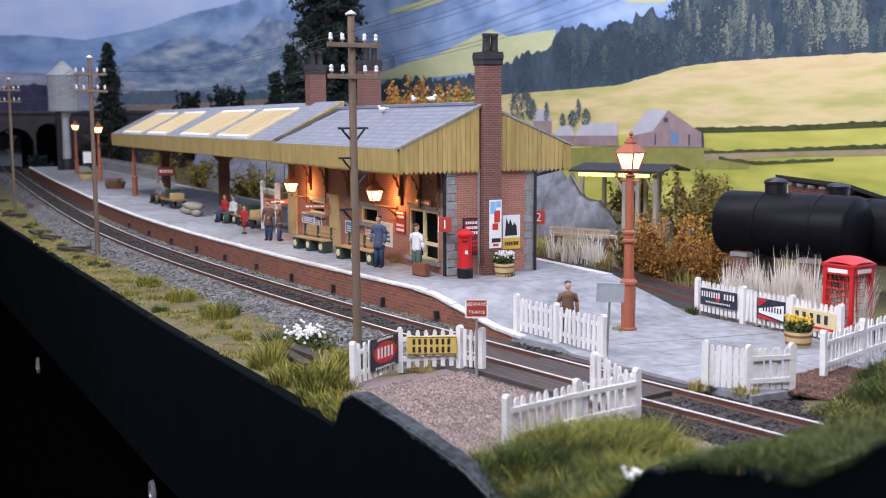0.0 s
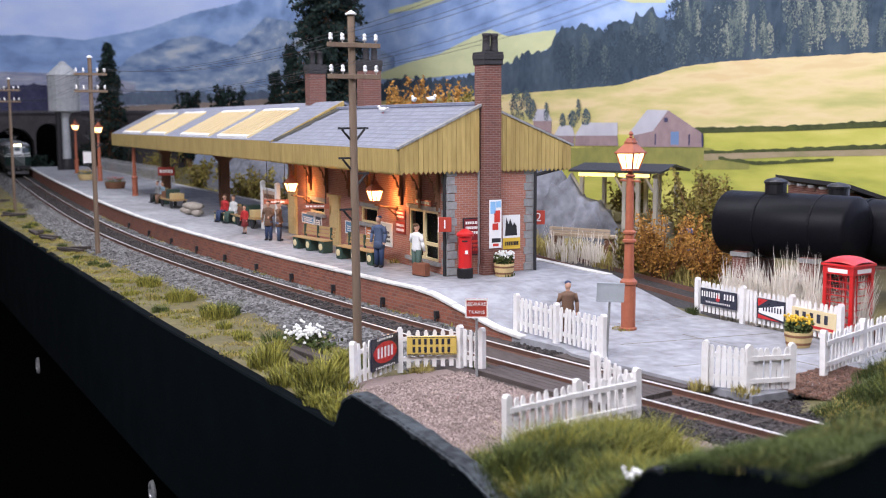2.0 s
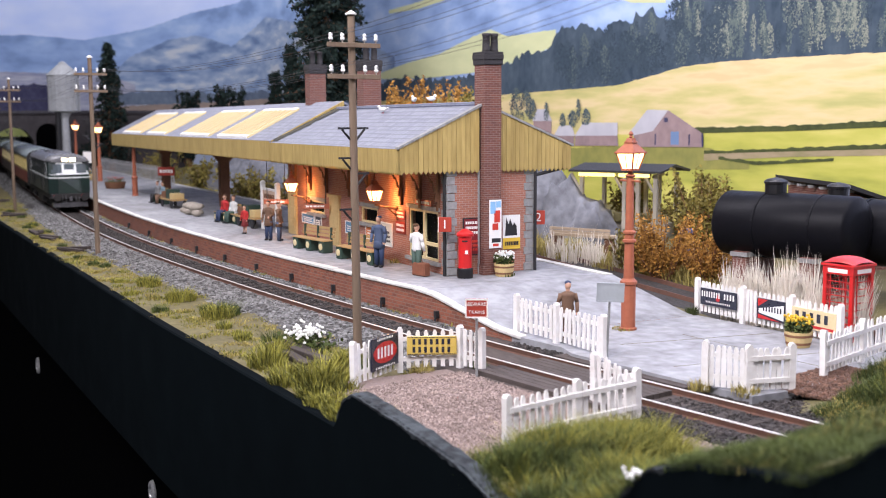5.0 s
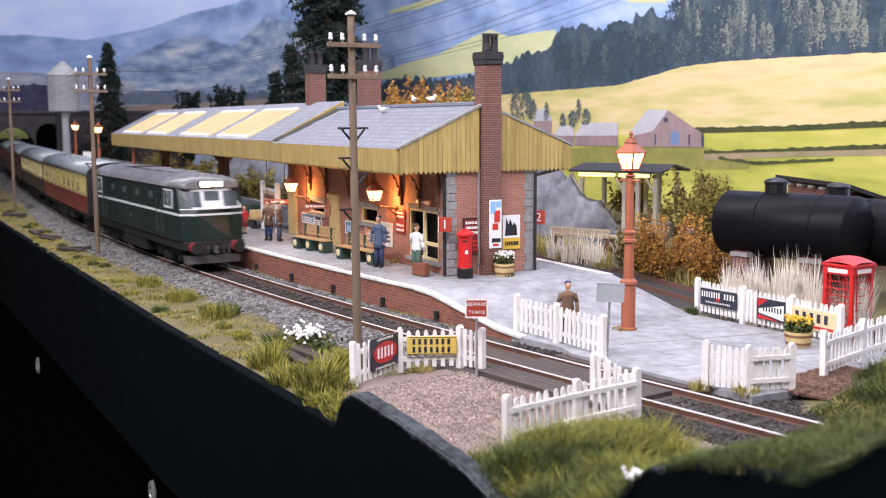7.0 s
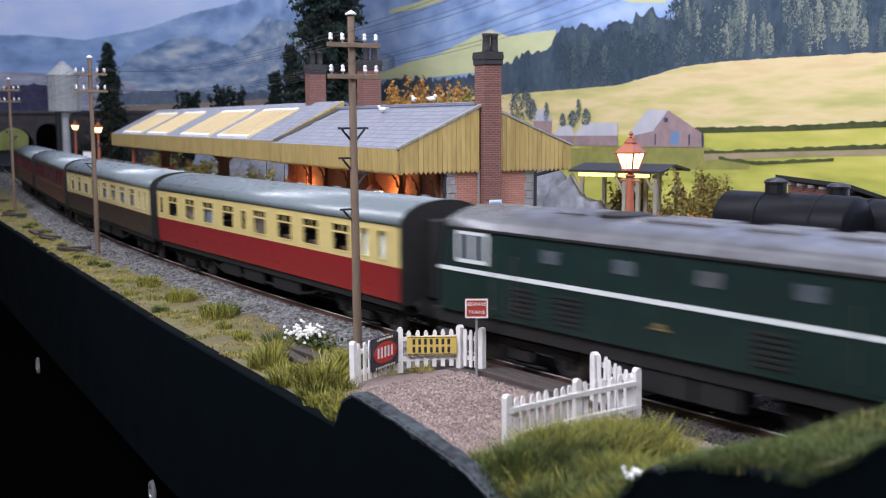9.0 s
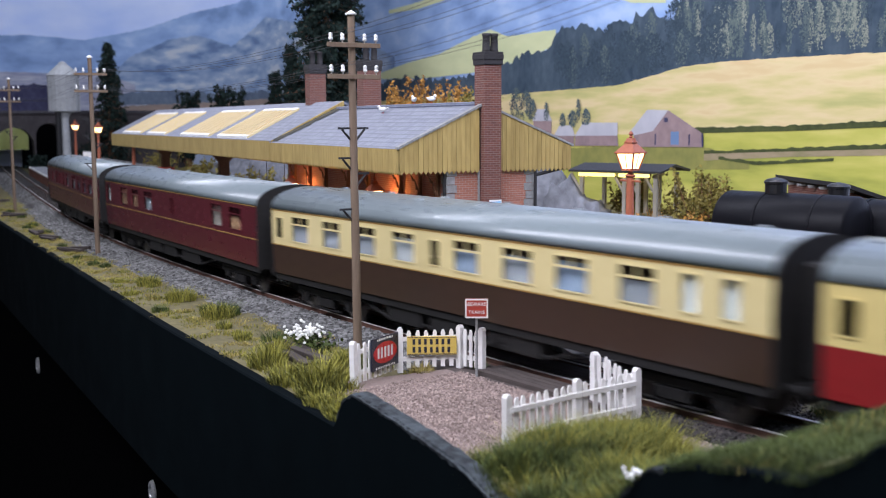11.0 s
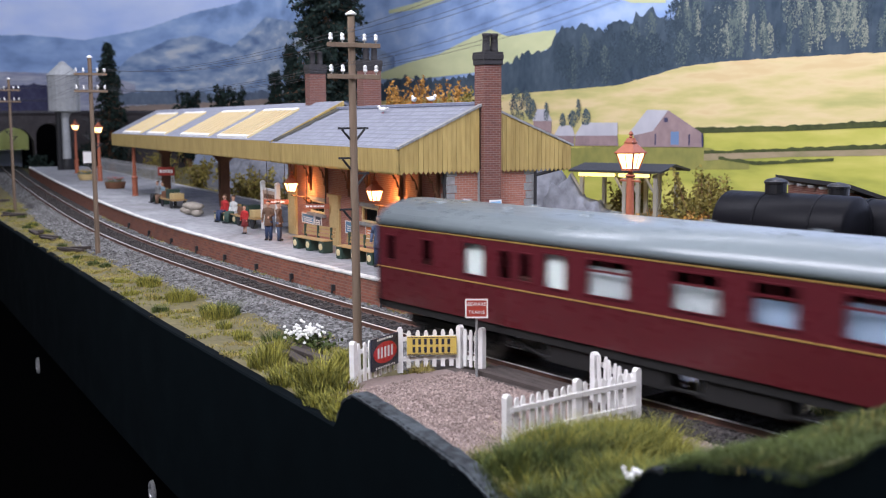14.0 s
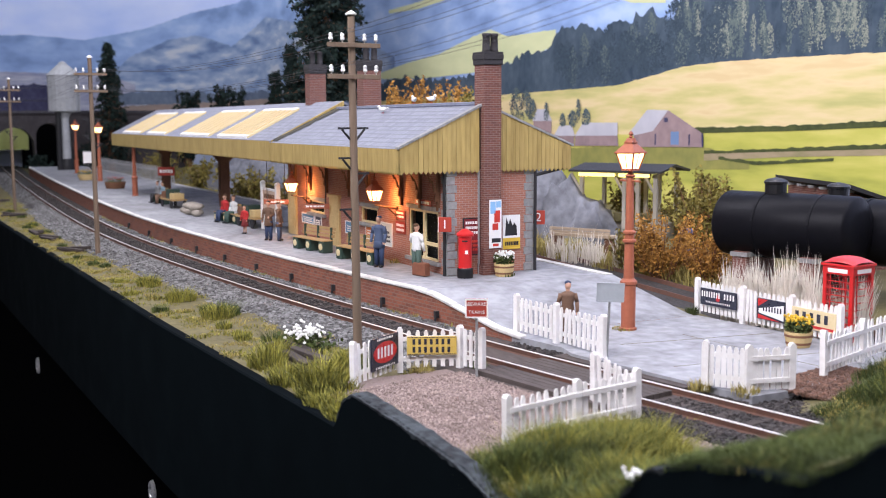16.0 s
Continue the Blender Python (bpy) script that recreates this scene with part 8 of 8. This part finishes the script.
def locomotive():
    e = thing("locomotive", pose(0, 0, 0), "dark green diesel locomotive with white cab windows and waist line", "locomotive")
    L = 7.32
    W = 1.34

    def hull(bm, sections):
        """Joins cross-sections, each a list of (x, y, z), into one shell."""
        rows = [[bm.verts.new(q) for q in sec] for sec in sections]
        k = len(rows[0])
        for a, b in zip(rows, rows[1:]):
            for i in range(k):
                bm.faces.new((a[i], b[i], b[(i + 1) % k], a[(i + 1) % k]))
        bm.faces.new(rows[0])
        bm.faces.new(rows[-1][::-1])

    # body below the roof; the cab fronts are bowed in plan and lean back above the waist
    bm = bmesh.new()

    def ring(x, w, z0, z1, x_top):
        return [(x, -w, z0), (x, w, z0), (x, w, 2.3), (x_top, w, z1), (x_top, -w, z1), (x, -w, 2.3)]

    hull(bm, [ring(-L - 0.28, 0.72, 1.22, 3.28, -L + 0.08), ring(-L, 1.28, 1.22, 3.28, -L + 0.30), ring(-L + 0.22, W, 1.22, 3.28, -L + 0.48),
              ring(L - 0.22, W, 1.22, 3.28, L - 0.48), ring(L, 1.28, 1.22, 3.28, L - 0.30), ring(L + 0.28, 0.72, 1.22, 3.28, L - 0.08)])
    body = part("body", bm, M_LGREEN, e, "dark green body")
    # roof: rounded, silver grey over the cabs
    def roof(x0, x1, mat, name, r0=1.0, r1=1.0):
        bm = bmesh.new()
        secs = []
        for x, k in ((x0, r0), (x0 + (0.5 if r0 < 1 else 0), 1), (x1 - (0.5 if r1 < 1 else 0), 1), (x1, r1)):
            sec = [(x, W * math.cos(a) * (0.82 if k < 1 else 1.0), 3.28 + (0.54 if k == 1 else 0.34) * math.sin(a) ** 0.8) for a in [math.pi * i / 12 for i in range(13)]]
            secs.append(sec)
        hull(bm, secs)
        return part(name, bm, mat, e, smooth="sides")

    roof(-5.0, 5.0, M_LROOF, "roof")
    M_CABROOF = material("cab_roof_silver", (0.17, 0.175, 0.18), (0.10, 0.10, 0.105), rough=0.28, grain=5, patch=1)
    roof(5.0, L + 0.02, M_CABROOF, "cab_roof", 1.0, 0.7)
    roof(-L - 0.02, -5.0, M_CABROOF, "cab_roof", 0.7, 1.0)
    for x0, x1 in ((-3.9, -2.9), (-1.2, 0.6), (1.4, 2.6), (3.3, 4.3)):
        bm = bmesh.new()
        box(bm, x0, x1, -0.55, 0.55, 3.74, 3.84)
        part("roof_vent", bm, M_LROOF, e, bevel=0.03)
    bm = bmesh.new()
    lathe(bm, [(0.62, 0), (0.62, 0.1), (0.5, 0.12), (0.05, 0.12)], 20, Matrix.Translation((-2.2, 0, 3.74)))
    part("fan_grille", bm, M_LBLACK, e)
    # waist line, wrapping round the cab fronts
    bm = bmesh.new()
    for s in (-1, 1):
        box(bm, -L + 0.2, L - 0.2, s * (W + 0.008) - 0.012, s * (W + 0.008) + 0.012, 2.22, 2.32)
    for s in (-1, 1):
        for a, b in (((L - 0.22, W), (L, 1.28)), ((L, 1.28), (L + 0.28, 0.72)), ((L + 0.28, 0.72), (L + 0.28, 0.0))):
            for sy in (-1, 1):
                p, q = Vector((a[0] * s, a[1] * sy, 0)), Vector((b[0] * s, b[1] * sy, 0))
                d = (q - p)
                out = Vector((s * 0.5, sy * 0.5 if abs(a[1] - b[1]) > 0.01 and a[1] > 1 else 0, 0)).normalized() * 0.02
                vs = [bm.verts.new(v) for v in (p + out + Vector((0, 0, 2.22)), q + out + Vector((0, 0, 2.22)), q + out + Vector((0, 0, 2.30)), p + out + Vector((0, 0, 2.30)))]
                bm.faces.new(vs)
    part("waist_line", bm, M_LWHITE, e, "white waist line")

    # cab fronts: white window surround, three screens, lit headcode box, red buffer beam
    def front_quad(bm, s, y0, y1, z0, z1, out):
        """A patch that follows the bowed, leaning cab front."""
        def xat(y, z):
            ay = abs(y)
            x = L + 0.28 if ay <= 0.72 else (L + 0.28 - 0.28 * (ay - 0.72) / 0.56 if ay <= 1.28 else L - 0.22 * (ay - 1.28) / 0.06)
            lean = 0.36 * max(0, (z - 2.3)) / 0.98
            return (x - lean + out) * s
        cut = [y0] + [c for c in (-0.72, 0.72) if y0 < c < y1] + [y1]
        for a, b in zip(cut, cut[1:]):
            bm.faces.new([bm.verts.new(v) for v in ((xat(a, z0), a, z0), (xat(b, z0), b, z0), (xat(b, z1), b, z1), (xat(a, z1), a, z1))])

    for s in (1, -1):
        bm = bmesh.new()
        front_quad(bm, s, -1.27, 1.27, 2.46, 3.27, 0.012)
        cf = part("cab_front", bm, M_LWHITE, e, "white cab window surround")
        for y0, y1, z0, z1 in ((-1.12, -0.46, 2.56, 3.17), (-0.31, 0.31, 2.80, 3.17), (0.46, 1.12, 2.56, 3.17)):
            bm = bmesh.new()
            front_quad(bm, s, y0, y1, z0, z1, 0.03)
            part("windscreen", bm, M_CABGLASS, cf)
        bm = bmesh.new()
        box(bm, min(s * (L - 0.65), s * (L + 0.07)), max(s * (L - 0.65), s * (L + 0.07)), -0.52, 0.52, 3.29, 3.60)
        hb = part("headcode_box", bm, M_LROOF, e, bevel=0.04)
        bm = bmesh.new()
        for yc in (-0.24, 0.24):
            box(bm, min(s * (L + 0.072), s * (L + 0.09)), max(s * (L + 0.072), s * (L + 0.09)), yc - 0.19, yc + 0.19, 3.34, 3.55)
        part("headcode_light", bm, M_HEAD if s > 0 else M_CABGLASS, hb, "", 0.03)
        bm = bmesh.new()
        box(bm, min(s * (L - 0.1), s * (L + 0.34)), max(s * (L - 0.1), s * (L + 0.34)), -1.22, 1.22, 0.86, 1.20)
        bb = part("buffer_beam", bm, M_LBLACK, e, "grimy black buffer beam", bevel=0.03)
        for y in (-0.86, 0.86):
            bm = bmesh.new()
            lathe(bm, [(0.21, 0), (0.21, 0.04), (0.15, 0.06), (0.12, 0.26), (0.02, 0.27)], 14, Matrix.Translation((s * (L + 0.34), y, 0.98)) @ Matrix.Rotation(s * math.pi / 2, 4, "Y"))
            part("buffer_housing", bm, M_BEAM, bb, "red buffer housing")
            bm = bmesh.new()
            rod(bm, (s * (L + 0.5), y, 0.98), (s * (L + 0.72), y, 0.98), 0.09, seg=12)
            rod(bm, (s * (L + 0.72), y, 0.98), (s * (L + 0.78), y, 0.98), 0.24, seg=16)
            part("buffer", bm, M_LBLACK, bb)
        bm = bmesh.new()
        box(bm, min(s * (L - 0.3), s * (L + 0.25)), max(s * (L - 0.3), s * (L + 0.25)), -1.1, 1.1, 0.30, 0.62)
        box(bm, min(s * (L + 0.3), s * (L + 0.55)), max(s * (L + 0.3), s * (L + 0.55)), -0.09, 0.09, 0.72, 1.0)
        for y in (-0.5, -0.3, 0.35, 0.55):
            rod(bm, (s * (L + 0.36), y, 1.05), (s * (L + 0.42), y, 0.5), 0.03, seg=6)
        part("snow_guard", bm, M_LROOF, bb, bevel=0.02)
    # cab side windows, doors, body side windows and grilles
    for s in (-1, 1):
        for x0, x1 in ((5.35, 6.55), (-6.55, -5.35)):
            bm = bmesh.new()
            y = s * W
            box(bm, x0, x1, min(y, y + s * 0.014), max(y, y + s * 0.014), 2.46, 3.24)
            sw = part("cab_side", bm, M_LWHITE, e, "white cab side window frame")
            for a, b in ((x0 + 0.1, (x0 + x1) / 2 - 0.05), ((x0 + x1) / 2 + 0.05, x1 - 0.1)):
                bm = bmesh.new()
                box(bm, a, b, min(y, y + s * 0.024), max(y, y + s * 0.024), 2.56, 3.16)
                part("window", bm, M_CABGLASS, sw)
        for xd in (4.75, -4.75):
            bm = bmesh.new()
            y = s * W
            box(bm, xd - 0.3, xd + 0.3, min(y, y + s * 0.01), max(y, y + s * 0.01), 1.3, 3.24)
            part("cab_door", bm, M_LGREEN, e, bevel=0.004)
        for xd in (4.36, 5.14, -4.36, -5.14):
            bm = bmesh.new()
            y = s * (W + 0.05)
            rod(bm, (xd, y, 1.45), (xd, y, 2.75), 0.015, seg=6)
            for zz in (1.45, 2.75):
                rod(bm, (xd, s * W, zz), (xd, y, zz), 0.015, seg=5)
            part("handrail", bm, M_STEEL, e, "thin steel handrail")
        for xs in (-4.0, -2.1, 0.1, 2.2, 4.0):
            bm = bmesh.new()
            y = s * (W + 0.003)
            box(bm, xs - 0.018, xs + 0.018, y - 0.004, y + 0.004, 1.24, 3.26)
            part("panel_seam", bm, M_LBLACK, e)
        bm = bmesh.new()
        y = s * (W + 0.02)
        box(bm, -L + 0.5, L - 0.5, y - 0.02, y + 0.02, 3.27, 3.33)
        part("gutter", bm, M_LBLACK, e)
        for xg in (-4.15, -2.65, 2.65):
            for k in range(6):
                bm = bmesh.new()
                y = s * (W + 0.012)
                box(bm, xg - 0.42, xg + 0.42, y - 0.012, y + 0.012, 1.40 + 0.12 * k, 1.46 + 0.12 * k)
                part("grille_slat", bm, M_LBLACK, e)
        for xw in (-3.2, -1.0, 1.2, 3.4):
            bm = bmesh.new()
            y = s * W
            box(bm, xw - 0.28, xw + 0.28, min(y, y + s * 0.012), max(y, y + s * 0.012), 2.72, 3.02)
            part("body_window", bm, M_CABGLASS if xw != 1.2 else M_LROOF, e, bevel=0.004)
        bm = bmesh.new()
        y = s * (W + 0.012)
        box(bm, -0.26, 0.26, y - 0.004, y + 0.004, 1.70, 1.74)
        box(bm, -0.12, 0.12, y - 0.004, y + 0.004, 1.75, 1.84)
        part("crest", bm, plain("faded_crest", (0.16, 0.12, 0.05), 0.5), e, "small faded gold crest")
    # underframe
    bm = bmesh.new()
    box(bm, -L, L, -1.26, 1.26, 0.86, 1.22)
    part("solebar", bm, M_LBLACK, e)
    for x0, x1, mat in ((-1.9, -0.9, M_LBLACK), (-0.8, 0.7, M_LBLACK), (0.8, 1.9, M_LBLACK)):
        bm = bmesh.new()
        for s in (-1, 1):
            box(bm, x0, x1, min(s * 0.7, s * 1.22), max(s * 0.7, s * 1.22), 0.34, 0.86)
        part("tank", bm, mat, e, bevel=0.03)
    bogie(e, -4.6, 3.0, 0.54)
    bogie(e, 4.6, 3.0, 0.54)
    CARS.append((e, 0.0, 14.5, 2.65, 11.85))


def coach(label, lower, upper, windows, front, lined=False, tones=()):
    """A corridor coach 19.4 m long. windows: (centre, width, kind) along x."""
    e = thing("coach", pose(0, 0, 0), label, "coach", "coaches of the train")
    L, W = 9.7, 1.36
    M_LOW, M_UP = lower, upper
    holes = []
    for xc, w, kind in windows:
        z0, z1 = (2.16, 2.98) if kind != "door" else (2.2, 2.9)
        holes.append((xc - w / 2, xc + w / 2, z0, z1))
    for s in (-1, 1):
        y0, y1 = (s * W - 0.05, s * W) if s > 0 else (s * W, s * W + 0.05)
        bm = bmesh.new()
        wall_with_holes(bm, -L, L, 2.02, 3.16, holes, y0, y1)
        up = part("side_panel", bm, M_UP, e, "upper side with window openings")
        bm = bmesh.new()
        prism(bm, [(y0, 2.02), (y1, 2.02), (y1, 1.55), (y1 - s * 0.05 if s > 0 else y1, 1.07), (y0 if s > 0 else y0 + 0.05, 1.07)], -L, L, ALONG_X)
        part("lower_panel", bm, M_LOW, e)
        yo = s * (W + 0.006)
        if lined:
            for z in (2.00, 3.10):
                bm = bmesh.new()
                box(bm, -L, L, yo - 0.006, yo + 0.006, z - 0.016, z + 0.016)
                part("lining", bm, M_GOLD, e, "thin gold line")
        for (x0, x1, z0, z1), (xc, w, kind) in zip(holes, windows):
            bm = bmesh.new()
            ym = s * (W - 0.03)
            box(bm, x0, x1, ym - 0.006, ym + 0.006, z0, z1)
            pn = part("window", bm, M_PANE, e)
            pn.visible_shadow = False
            bm = bmesh.new()
            t = 0.035
            yf0, yf1 = s * W - 0.02, s * W + 0.012
            for q in ((x0, x1, z1 - t, z1), (x0, x1, z0, z0 + t), (x0, x0 + t, z0 + t, z1 - t), (x1 - t, x1, z0 + t, z1 - t)):
                box(bm, q[0], q[1], min(yf0, yf1), max(yf0, yf1), q[2], q[3])
            if kind == "wide":
                zz = z1 - 0.26
                box(bm, x0 + t, x1 - t, min(yf0, yf1), max(yf0, yf1), zz - 0.025, zz + 0.025)
                box(bm, xc - 0.02, xc + 0.02, min(yf0, yf1), max(yf0, yf1), zz + 0.025, z1 - t)
            part("frame", bm, M_UP, pn)
            # toned panel behind the glass: reflections and lit interior put into its colour
            tone = None if kind == "door" else rb.choice(tones)
            if kind == "blind" or tone:
                bm = bmesh.new()
                yb = s * (W - 0.12)
                full = kind == "blind"
                box(bm, x0 - 0.05, x1 + 0.05, yb - 0.01, yb + 0.01, z0 - 0.05, z1 + 0.02 if full else z0 + rb.uniform(0.45, 0.70))
                part("blind" if full else "pane_tone", bm, M_BLIND if full else tone, e)
    # roof with its rounded ends and ventilators
    bm = bmesh.new()
    arc = [(W * 1.02 * math.cos(math.pi * i / 14), 3.14 + 0.66 * math.sin(math.pi * i / 14) ** 0.9) for i in range(15)]
    prism(bm, arc, -L, L, ALONG_X)
    rf = part("roof", bm, M_CROOF, e, "rounded grey roof", smooth="sides")
    for i in range(7):
        bm = bmesh.new()
        for y in (-0.45, 0.45):
            ball(bm, (-8.1 + 2.7 * i, y, 3.74), 0.13, 0.10, 0.09, 8, 4)
        part("ventilator", bm, M_CROOF, rf)
    for x in (-L - 0.05, L):
        bm = bmesh.new()
        prism(bm, [(W + 0.02, 1.0), *arc, (-W - 0.02, 1.0)], x, x + 0.05, ALONG_X)
        part("end_wall", bm, M_LBLACK, e, "black coach end")
    for s in (-1, 1):
        bm = bmesh.new()
        a, b = sorted((s * L, s * (L + 0.42)))
        box(bm, a, b, -0.55, 0.55, 1.15, 3.3)
        part("gangway", bm, M_LBLACK, e, bevel=0.05)
        for y in (-0.86, 0.86):
            bm = bmesh.new()
            rod(bm, (s * L, y, 1.0), (s * (L + 0.4), y, 1.0), 0.09, seg=10)
            rod(bm, (s * (L + 0.4), y, 1.0), (s * (L + 0.45), y, 1.0), 0.22, seg=14)
            part("buffer", bm, M_LBLACK, e)
    bm = bmesh.new()
    box(bm, -L + 0.1, L - 0.1, -W + 0.1, W - 0.1, 1.02, 1.15)
    for y in (-W + 0.16, W - 0.16):
        box(bm, -L + 0.1, L - 0.1, y - 0.06, y + 0.06, 0.86, 1.02)
    part("underframe", bm, M_LBLACK, e)
    bm = bmesh.new()
    box(bm, -L + 0.1, L - 0.1, 0.35, 0.40, 1.15, 3.1)
    part("corridor_wall", bm, M_SEAT, e)
    for k in range(9):
        xx = -8.2 + 2.05 * k
        bm = bmesh.new()
        box(bm, xx - 0.25, xx + 0.25, -1.1, 0.3, 1.15, 2.25)
        part("seat", bm, M_SEAT, e)
    for x0, x1 in ((-3.2, -1.6), (-1.2, 0.4), (1.2, 3.2)):
        bm = bmesh.new()
        for s in (-1, 1):
            a, b = sorted((s * 0.65, s * 1.2))
            box(bm, x0, x1, a, b, 0.42, 0.86)
        part("battery_box", bm, M_LBLACK, e, bevel=0.03)
    bm = bmesh.new()
    for s in (-1, 1):
        y = s * 1.1
        rod(bm, (-5.0, y, 0.86), (-3.4, y, 0.5), 0.04, seg=5)
        rod(bm, (-3.4, y, 0.5), (3.4, y, 0.5), 0.04, seg=5)
        rod(bm, (3.4, y, 0.5), (5.0, y, 0.86), 0.04, seg=5)
    part("truss", bm, M_LBLACK, e)
    bogie(e, -7.0)
    bogie(e, 7.0)
    CARS.append((e, front, 19.4, 2.7, 16.7))
    return e


CARS = []
rb = random.Random(21)
# panel tones that stand for window reflections and lit interiors
DIM = [None, None, plain("pane_tone_slate", (0.16, 0.18, 0.21), 0.8), plain("pane_tone_brown", (0.14, 0.10, 0.07), 0.8)]
GREYS = [plain("pane_tone_grey", (0.24, 0.25, 0.27), 0.8), plain("pane_tone_blue", (0.20, 0.25, 0.33), 0.8), plain("pane_tone_pale", (0.36, 0.37, 0.37), 0.8)]
WARMS = GREYS[:1] + [plain("pane_tone_orange", (0.30, 0.16, 0.08), 0.8), plain("pane_tone_brown_grey", (0.22, 0.18, 0.15), 0.8)]
PALES = GREYS + WARMS[1:2]
M_CRIMSON = material("crimson_paint", (0.26, 0.018, 0.020), (0.20, 0.014, 0.016), rough=0.32, grain=4, patch=0.4, bump=0.02, spec=0.5)
M_CUSTARD = material("cream_yellow_paint", (0.66, 0.54, 0.22), (0.57, 0.45, 0.17), rough=0.35, grain=4, patch=0.4, bump=0.02, spec=0.5)
M_CHOC = material("chocolate_paint", (0.048, 0.026, 0.017), (0.036, 0.020, 0.014), rough=0.35, grain=4, patch=0.4, bump=0.02, spec=0.5)
M_CREAM = material("cream_paint", (0.68, 0.58, 0.30), (0.60, 0.49, 0.23), rough=0.35, grain=4, patch=0.4, bump=0.02, spec=0.5)
M_MAROON = material("maroon_paint", (0.098, 0.013, 0.018), (0.072, 0.010, 0.014), rough=0.3, grain=4, patch=0.4, bump=0.02, spec=0.5)


def nose(t):
    drift = float(np.interp(t, (0, 4, 6.3, 7.5, 8, 8.5, 9, 11.5, 12, 12.5, 13, 13.5, 14.5, 16), (-3.0, -3.0, -0.4, 0.4, 0.9, 0.87, 1.3, 1.35, 1.7, 1.5, 1.75, 1.4, 1.85, 2.2)))
    return drift + 20.67 + 15.907 * (t - 9) + 0.0215 * (t - 9) ** 2 - 0.0054 * (t - 9) ** 3 - 3.6 * max(0.0, 3.2 - t) ** 2


def car_rows(front, length, b0, b1):
    """Poses of a vehicle whose bogies sit b0 and b1 metres behind its front, which is front metres behind the train's nose."""
    rows = []
    for t, s in TRAIN:
        a, b = on_line(s - front - b0), on_line(s - front - b1)
        d = a - b
        mid = (a + b) / 2
        rows.append((t, at_model(pose(mid.x, mid.y, 0, 0, 0, math.degrees(math.atan2(d.y, d.x))))))
    return rows


TRAIN = [(t / 4, nose(t / 4)) for t in range(0, 65)]
locomotive()
OPEN = [(-9.2, 0.45, "door"), (-7.85, 1.1, "wide"), (-5.95, 1.05, "wide"), (-4.05, 1.05, "wide"), (-2.15, 1.05, "wide"), (-0.72, 0.45, "door"), (0.6, 1.05, "wide"), (2.55, 1.1, "wide"), (4.4, 1.08, "wide"), (6.35, 1.05, "wide"), (7.75, 0.45, "blind"), (8.75, 0.45, "blind")]
SIDE = [(-9.1, 0.4, "door"), (-7.5, 0.45, "door"), (-5.6, 0.8, "blind"), (-4.45, 0.45, "door"), (-3.75, 0.4, "door"), (-2.75, 0.7, "blind"), (-1.15, 1.2, "wide"), (1.2, 1.2, "wide"), (3.0, 1.0, "wide"), (4.95, 1.1, "wide"), (6.75, 1.2, "wide"), (8.1, 0.8, "blind"), (9.05, 0.5, "door")]
BRAKE = [(-9.06, 0.75, "blind"), (-6.45, 1.2, "wide"), (-4.68, 1.05, "wide"), (-2.71, 1.2, "wide"), (0.61, 0.4, "door"), (5.79, 1.15, "wide"), (7.65, 1.15, "wide")]
coach("crimson and cream corridor coach with grey roof", M_CRIMSON, M_CUSTARD, OPEN, 16.1, tones=DIM)
coach("chocolate and cream corridor coach with grey roof", M_CHOC, M_CREAM, OPEN, 36.35, lined=True, tones=GREYS)
coach("maroon brake coach lined in gold, grey roof", M_MAROON, M_MAROON, BRAKE, 56.85, lined=True, tones=WARMS)
coach("maroon corridor coach lined in gold, pale blinds drawn", M_MAROON, M_MAROON, SIDE, 77.6, lined=True, tones=PALES)


def motions():
    for e, front, length, b0, b1 in CARS:
        walk(e, car_rows(front, length, b0, b1))
    away, there = at_model(pose(-119, -18, 4.1)), at_model(pose(-119, -3.6, 4.1))
    low = at_model(pose(-119, -3.6, 2.4))
    walk(ARCH_GREEN, [(0.0, away), (2.0, away), (2.4, there), (6.8, there), (7.6, low), (16.0, low)])


motions()
